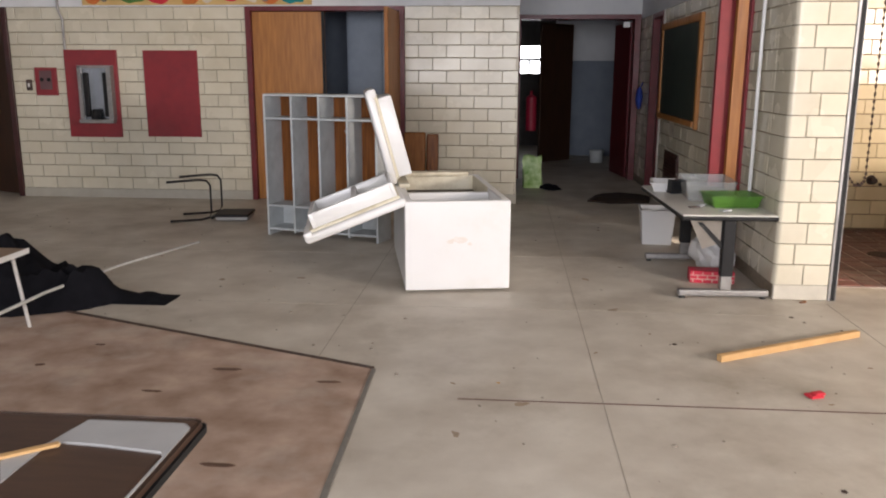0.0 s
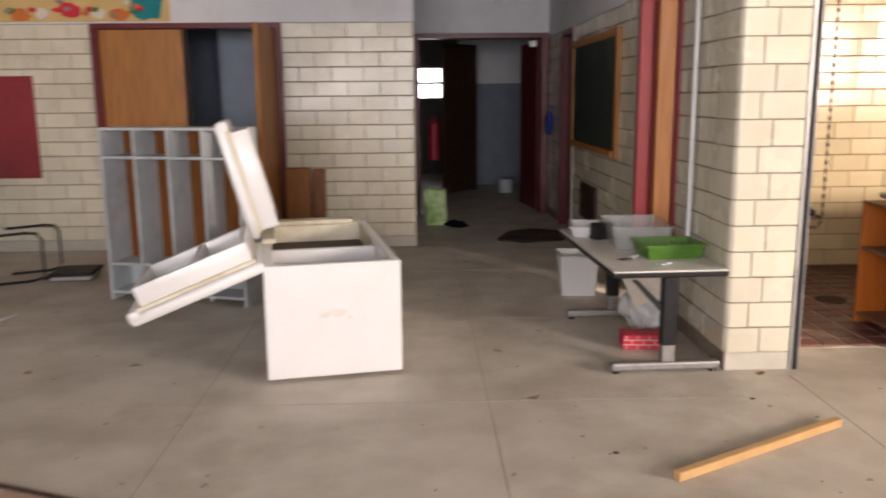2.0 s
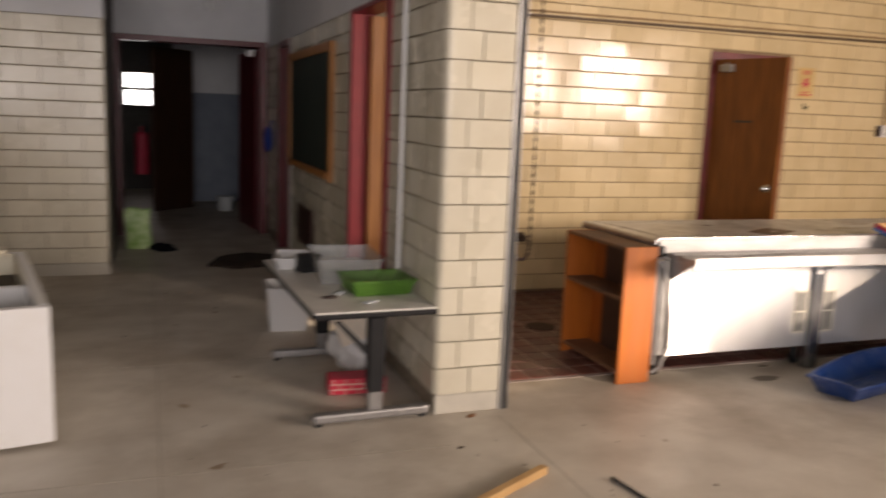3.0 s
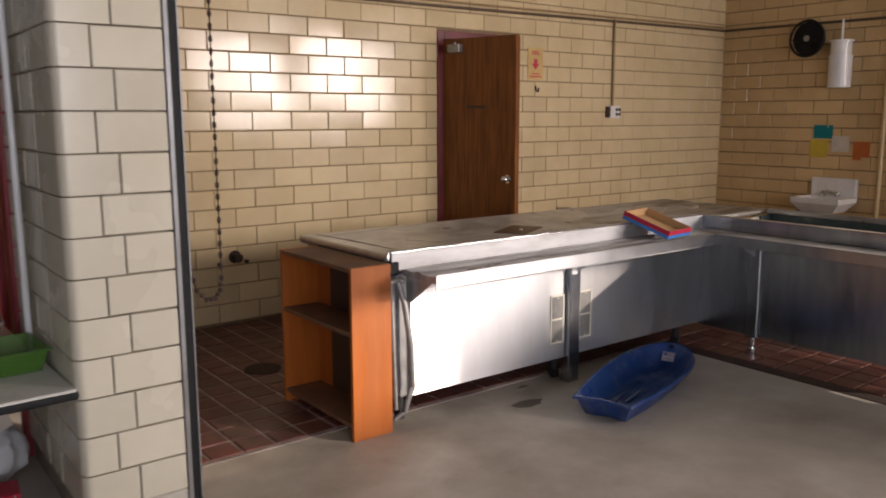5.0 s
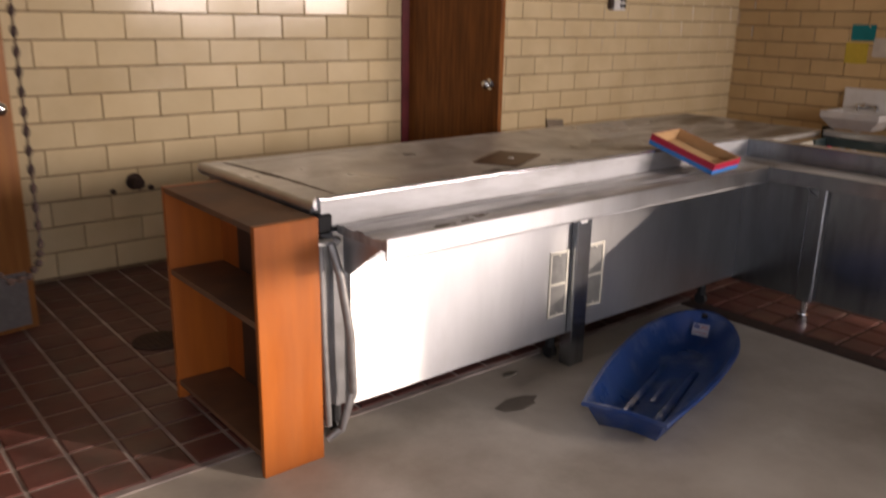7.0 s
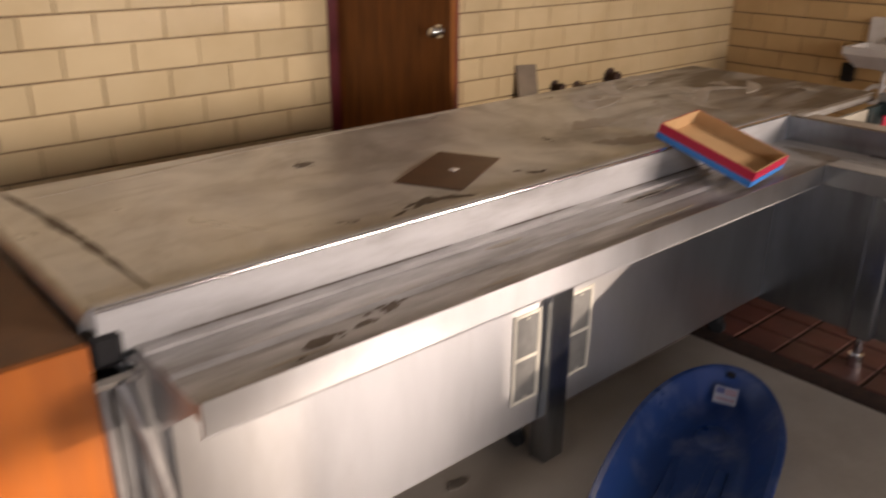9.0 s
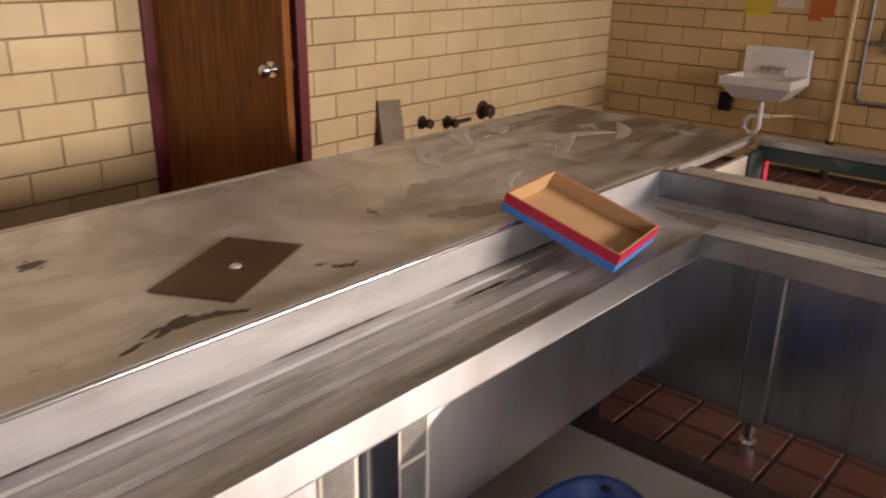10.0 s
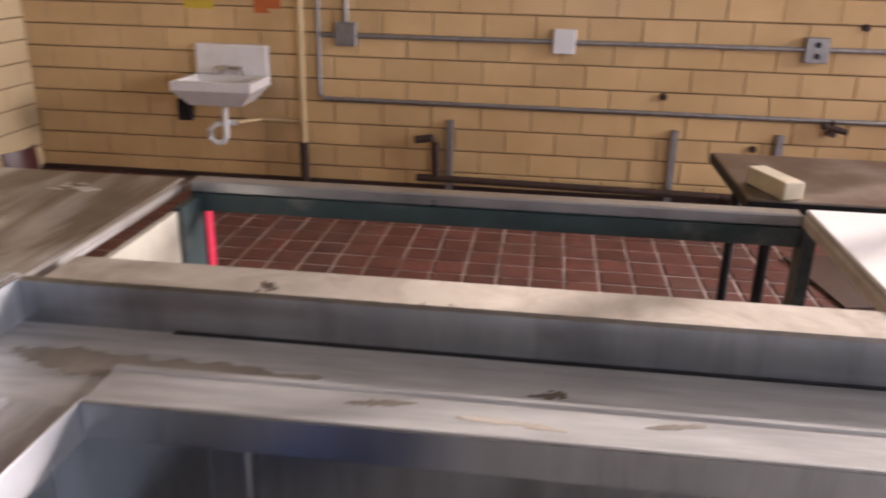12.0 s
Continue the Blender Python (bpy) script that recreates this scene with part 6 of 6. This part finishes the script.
ef = thing("end_doorway", (1.3, 11, 0), "wide maroon door frame across the corridor", "door", kind="structure")
Mesh().box(HX, 10.97, 0, HX + 0.05, 11.22, 2.19, 0.003).box(HWX - 0.1, 10.97, 0, HWX - 0.02, 11.22, 2.19, 0.003).box(HX + 0.05, 10.97, 2.13, HWX - 0.1, 11.22, 2.19, 0.003).done("door_frame", MAROON, ef)
Mesh(Matrix.Translation((HWX - 0.1, 11.2, 0)) @ Matrix.Rotation(radians(98), 4, "Z")).box(0, -0.02, 0.01, 0.78, 0.02, 2.1, 0.002).done("door_leaf", MAROON, ef)
Mesh(Matrix.Translation((0.89, 13.0, 0)) @ Matrix.Rotation(radians(45), 4, "Z")).box(0, -0.02, 0.01, 0.75, 0.02, 2.2, 0.002).done("door_leaf", DARKWOOD, ef)
ex = thing("alarm_horn", (1.93, 10.95, 2.05), "small pale alarm box at the doorway's top corner", "alarm")
Mesh().box(1.88, 10.90, 2.02, 1.97, 10.965, 2.09, 0.006).rod((1.925, 10.895, 2.055), (1.925, 10.90, 2.055), 0.026, 14).done("box_body", WHITE, ex)
gl = thing("ceiling_lamp", (1.47, 10.4, 2.5), "caged glass jar lamp hanging from a stem, unlit", "lamp")
Mesh().rod((1.44, 10.2, 2.60), (1.44, 10.2, HN), 0.012, 8).rod((1.44, 10.2, 2.55), (1.44, 10.2, 2.61), 0.045, 14).rod((1.44, 10.2, 2.60), (1.44, 10.2, 2.615), 0.09, 16, 0.03).done("stem_and_cap", GALV, gl, True)
Mesh().ball((1.44, 10.2, 2.48), 0.055, (1, 1, 1.4)).done("glass_jar", GLASSM, gl, True)
ob2 = thing("blue_bag", (W, 10.6, 1.1), "small blue bag hanging on the wall", "bag")
b = Mesh(Matrix.Translation((W - 0.05, 10.55, 1.12)))
b.ball((0, 0, 0), 0.09, (0.5, 0.9, 1.6)).rod((0, 0, 0.12), (0.04, 0, 0.2), 0.008, 6)
b.done("bag_body", PAPER["blue"], ob2, True)
mt = thing("floor_mat", (1.6, 9.1, 0), "dark brown crumpled mat on the corridor floor", "mat")
b = Mesh()
P = [(1.32, 9.0), (1.55, 8.85), (2.0, 8.95), (2.08, 9.35), (1.75, 9.55), (1.45, 9.4)]
b.loft([[(x, y, 0) for x, y in P], [(x, y, 0.02) for x, y in P], [(1.7 + (x - 1.7) * 0.7, 9.2 + (y - 9.2) * 0.7, 0.05) for x, y in P]])
b.done("mat_body", mk("brown_mat", (0.035, 0.02, 0.013), None, 20, 0.9), mt)
# The green lump fills in for a bright green patch of unknown origin.
for x, y, c, r, nm, lab in ((0.72, 10.1, "lime", 0.1, "green_lump", "boxy crumpled green and pale lump on the floor"), (0.95, 9.95, "black", 0.12, "black_bag", "flat black bag on the corridor floor")):
    e = thing(nm, (x, y, 0), lab, "bag")
    b = Mesh(Matrix.Translation((x, y, 0.0)))
    bmesh.ops.create_icosphere(b.bm, subdivisions=3, radius=r)
    for v in b.bm.verts:
        if c == "lime":
            top = max(abs(v.co.x), abs(v.co.z)) / r
            v.co = Vector((v.co.x / max(top, 0.3) * 1.15, v.co.y * 0.7, v.co.z / max(top, 0.3) * 1.15))
        v.co *= 1 + (0.22 if c == "lime" else 0.5) * noise.fractal(v.co * 9, 0.8, 2.2, 3)
        v.co.z = max(0, v.co.z * (1.9 if c == "lime" else 0.4) + (0.18 if c == "lime" else 0.02))
    b.done("bag_film", mk("lime_green_surface", (0.62, 0.78, 0.36), (0.20, 0.42, 0.06), 14, 0.4) if c == "lime" else CLOTH, e, True)
rdx = thing("red_extinguisher", (0.75, 12.6, 0.9), "red fire extinguisher on the far wall", "extinguisher")
Mesh().rod((0.75, 12.6, 0.55), (0.75, 12.6, 1.05), 0.08, 16).ball((0.75, 12.6, 1.05), 0.08, (1, 1, 0.6)).rod((0.75, 12.6, 1.08), (0.75, 12.6, 1.16), 0.02, 10).done("cylinder", CARDRED, rdx, True)
pl = thing("far_pail", (1.85, 13.2, 0), "small pale pail on the far floor", "pail")
Mesh().rod((1.85, 13.2, 0), (1.85, 13.2, 0.2), 0.1, 16, 0.12).done("pail_body", GREYPAINT, pl, True)
wn2 = thing("window_far", (0.83, 16.3, 1.8), "small bright far window with white frame", "window", kind="structure")
Mesh().box(0.44, 16.28, 1.66, 1.14, 16.33, 1.71).box(0.77, 16.28, 1.42, 0.81, 16.33, 1.66).box(0.44, 16.28, 1.42, 0.47, 16.33, 1.95).box(1.11, 16.28, 1.42, 1.14, 16.33, 1.95).done("window_frame", GALV, wn2)
Mesh().box(-0.5, 16.45, 1.0, 2.2, 16.46, 2.6).done("daylight_backdrop", SKYGLOW, wn2)

# grit and crumbs of plaster scattered over the open floor
random.seed(77)
grit = Mesh()
for _ in range(420):
    x, y, r = random.uniform(-4.5, 3.2), random.uniform(1.2, 8.4), random.choice((0.003, 0.004, 0.006, 0.006, 0.011))
    if (-0.9 < x < 0.75 and 4.6 < y < 6.6) or (x > 1.9 and y > 4.8):
        continue
    a = random.uniform(0, 3.14)
    grit.loft([[(x + r * q * math.cos(a + k * 1.2566) * random.uniform(0.7, 1.5), y + r * q * math.sin(a + k * 1.2566), z) for k in range(5)] for z, q in ((0.0, 1.0), (r * 0.6, 0.6))])
tagged(grit.done("floor_grit", mk("floor_grit", (0.16, 0.13, 0.10), (0.34, 0.30, 0.25), 3, 0.9)), "small dark grit and crumbs scattered on the floor", "debris", kind="stuff")

# ---- pieces: wall tiles, floor tiles ----
TL, TH = 0.305, 0.1355


def tile_mesh(name, l, h, d, mat, bev=0.004):
    """One glazed block: a flat face with eased edges, along x and z, facing -y."""
    v = [(-l / 2, 0, -h / 2), (l / 2, 0, -h / 2), (l / 2, 0, h / 2), (-l / 2, 0, h / 2)]
    v += [(x, -d + bev, z) for x, _, z in v]
    v += [(-l / 2 + bev, -d, -h / 2 + bev), (l / 2 - bev, -d, -h / 2 + bev), (l / 2 - bev, -d, h / 2 - bev), (-l / 2 + bev, -d, h / 2 - bev)]
    f = [(8, 9, 10, 11)]
    for a in (0, 4):
        for k in range(4):
            f.append((a + k, a + (k + 1) % 4, a + 4 + (k + 1) % 4, a + 4 + k))
    me = bpy.data.meshes.new(name)
    me.from_pydata(v, [], f)
    me.materials.append(mat)
    return me


SHARED = {}


def tiled(parent, origin, ux, width, z0, z1, mat, holes=(), phase=0.0, d=0.012, joint=0.007, vjoint=0.0045, near=None, cap=300, tl=TL, th=TH, name="tile"):
    """Lays half-bond courses on a wall: origin at the wall's left foot as seen from the room, ux the way along it."""
    ux = Vector(ux)
    uz = Vector((0, 0, 1))
    uy = uz.cross(ux)
    R = Matrix((ux, uy, uz)).transposed().to_4x4()
    near = near if near is not None else width / 2
    cells, z, row = [], z0, 0
    while z < z1 - 0.02:
        zt = min(z + th, z1)
        s = -tl + (phase + (tl / 2 if row % 2 else 0)) % tl
        while s < width:
            a, c = max(s, 0), min(s + tl, width)
            parts = [(a, c)]
            for ha, hb, za, zb in holes:
                if za < (z + zt) / 2 < zb:
                    nxt = []
                    for p, q in parts:
                        if hb <= p or ha >= q:
                            nxt.append((p, q))
                        else:
                            if ha > p:
                                nxt.append((p, ha))
                            if hb < q:
                                nxt.append((hb, q))
                    parts = nxt
            for p, q in parts:
                if q - p > 0.02:
                    cells.append((p, q, z, zt))
            s += tl
        z += th
        row += 1
    cells.sort(key=lambda t: abs((t[0] + t[1]) / 2 - near))
    verts, faces = [], []
    for i, (p, q, za, zb) in enumerate(cells):
        l, h = round(q - p - vjoint, 4), round(zb - za - joint, 3)
        key = (l, h, d, mat.name)
        if key not in SHARED:
            SHARED[key] = tile_mesh(name, l, h, d, mat)
        at = Vector(origin) + ux * (p + q) / 2 + uz * (za + zb) / 2
        M = Matrix.Translation(at) @ R
        if i < cap:
            o = new(name, SHARED[key])
            o.parent = parent
            o.matrix_parent_inverse = parent.matrix_basis.inverted()
            o.matrix_basis = M @ pose(0, random.uniform(-0.0008, 0.0008), 0, random.uniform(-0.8, 0.8), 0, random.uniform(-0.9, 0.9))
        else:
            k = len(verts)
            me = SHARED[key]
            verts += [tuple(M @ v.co) for v in me.vertices]
            faces += [tuple(k + n for n in pl.vertices) for pl in me.polygons]
    if verts:
        me = bpy.data.meshes.new("more_tiles")
        me.from_pydata(verts, [], faces)
        me.materials.append(mat)
        o = new("more_tiles", me)
        o.parent = parent
        o.matrix_parent_inverse = parent.matrix_basis.inverted()
        tagged(o, kind="stuff")


random.seed(7)
# kitchen's north wall
x0 = HWX + 0.34
tiled(nw, (x0, NY, 0), (1, 0, 0), EX - x0, 0.024, HN, TILE, ((KD0 - x0 - 0.045, KD1 - x0 + 0.045, 0, 2.10),), near=2.2, th=0.1318, tl=0.297, phase=0.252)
# east wall, seen from the west
tiled(ew, (EX, NY, 0), (0, -1, 0), NY - 0.6, -0.017, HN, TILETAN, (), near=2.6, th=0.1333, tl=0.295, phase=0.0285)
# the pier and the hall's east wall
pier = thing("wall_pier", (2.3, 5.0, 0), "cream glazed tile pier with rounded corner blocks", "pier", kind="structure")
Mesh().box(HWX + 0.012, CY + 0.012, 0.0, 2.475, CY + 0.03, HN).done("mortar_core", MORTARH, pier)
Mesh().box(HWX - 0.004, CY - 0.012, 0, 2.48, CY + 0.011, 0.10, 0.006).done("cement_base", mk("cement_base", (0.5, 0.47, 0.4), (0.42, 0.39, 0.33), 8, 0.7), pier)


rows = 24
for i in range(rows):
    z = 0.10 + i * TH
    if z + TH > HN:
        break
    w = 0.116 if i % 2 else 0.183
    sd = 0.308
    prof = [(w, 0.0)] + [(0.035 - 0.035 * math.sin(a * 0.2618), 0.035 - 0.035 * math.cos(a * 0.2618)) for a in range(7)] + [(0.0, sd), (0.02, sd), (0.03, 0.03), (w, 0.02)]
    Mesh(Matrix.Translation((HWX - 0.012, CY - 0.012, 0))).prism(prof, "z", z + 0.003, z + TH - 0.003).done("tile", TILEH, pier, True)
    Mesh().box(HWX - 0.012 + w + 0.006, CY - 0.012, z + 0.003, 2.478, CY + 0.012, z + TH - 0.003, 0.003).done("tile", TILEH, pier)
tiled(hw, (HWX, 11.0, 0), (0, -1, 0), 11.0 - (CY + 0.30), 0.10, TZ, TILEH, ((11 - DY1, 11 - DY0, 0, 2.13), (11 - D2B, 11 - D2A, 0, 2.13)), near=5.5, cap=250, phase=0.0)
# back wall
tiled(bw, (-5.24, BY, 0), (1, 0, 0), 2.74, 0.10, TZ, TILEH, (), near=2.0, cap=200, phase=0.1)
tiled(bw, (-0.74, BY, 0), (1, 0, 0), HX + 0.74, 0.10, TZ, TILEH, (), near=0.6, cap=90, phase=0.0)
Mesh().box(-5.24, BY - 0.012, 0, -2.5, BY, 0.10).box(-0.74, BY - 0.012, 0, HX, BY, 0.10).done("base_course", mk("cement_base_hall", (0.45, 0.43, 0.37), (0.4, 0.37, 0.31), 8, 0.7), bw)
# quarry tile floor of the kitchen
kf = thing("kitchen_floor", (5, 6, 0), "dark red quarry tile floor with pale dirty joints", "floor", kind="structure")
BORY, BORX, QS = 5.35, 5.66, 0.152
Mesh().box(HWX + 0.34, BORY, -0.002, EX, NY, 0.004).box(6.35, 0.5, -0.002, EX, BORY, 0.004).done("grout_bed", GROUT, kf)
# Darker bed along and beneath the open-well counter.
Mesh().box(BORX, 0.5, -0.002, 6.35, BORY, 0.004).done("dirty_grout_bed", RUST, kf)
cells = []
nx, ny = int((EX - HWX - 0.34) / QS), int((NY - 0.5) / QS)
for i in range(nx + 1):
    for j in range(ny + 1):
        cx, cy = EX - (i + 0.5) * QS, NY - (j + 0.5) * QS
        if cx < HWX + 0.40 or cy < 0.5:
            continue
        if cy - QS / 2 > BORY - 0.03 or cx - QS / 2 > BORX - 0.03:
            cells.append((cx, cy))
cells.sort(key=lambda c: min(math.hypot(c[0] - 2.9, c[1] - 6.0), 0.7 * math.hypot(c[0] - 7.6, c[1] - 4.6)))
s = QS - 0.014
v = [(-s / 2, -s / 2, -0.006), (s / 2, -s / 2, -0.006), (s / 2, s / 2, -0.006), (-s / 2, s / 2, -0.006)]
e = s / 2 - 0.004
v += [(x, y, 0.002) for x, y, _ in v] + [(-e, -e, 0.005), (e, -e, 0.005), (e, e, 0.005), (-e, e, 0.005)]
f = [(8, 9, 10, 11)] + [(a + k, a + (k + 1) % 4, a + 4 + (k + 1) % 4, a + 4 + k) for a in (0, 4) for k in range(4)]
qm = bpy.data.meshes.new("quarry_tile")
qm.from_pydata(v, [], f)
qm.materials.append(QUARRY)
V, F = [], []
for i, (x, y) in enumerate(cells):
    M = pose(x, y, 0.004 + random.uniform(-0.001, 0.001), random.uniform(-0.4, 0.4), random.uniform(-0.4, 0.4), 0)
    if i < 300:
        o = new("tile", qm)
        o.parent = kf
        o.matrix_parent_inverse = kf.matrix_basis.inverted()
        o.matrix_basis = M
    else:
        k = len(V)
        V += [tuple(M @ q.co) for q in qm.vertices]
        F += [tuple(k + n for n in pl.vertices) for pl in qm.polygons]
me = bpy.data.meshes.new("more_tiles")
me.from_pydata(V, [], F)
me.materials.append(QUARRY)
o = new("more_tiles", me)
o.parent = kf
o.matrix_parent_inverse = kf.matrix_basis.inverted()
tagged(o, kind="stuff")
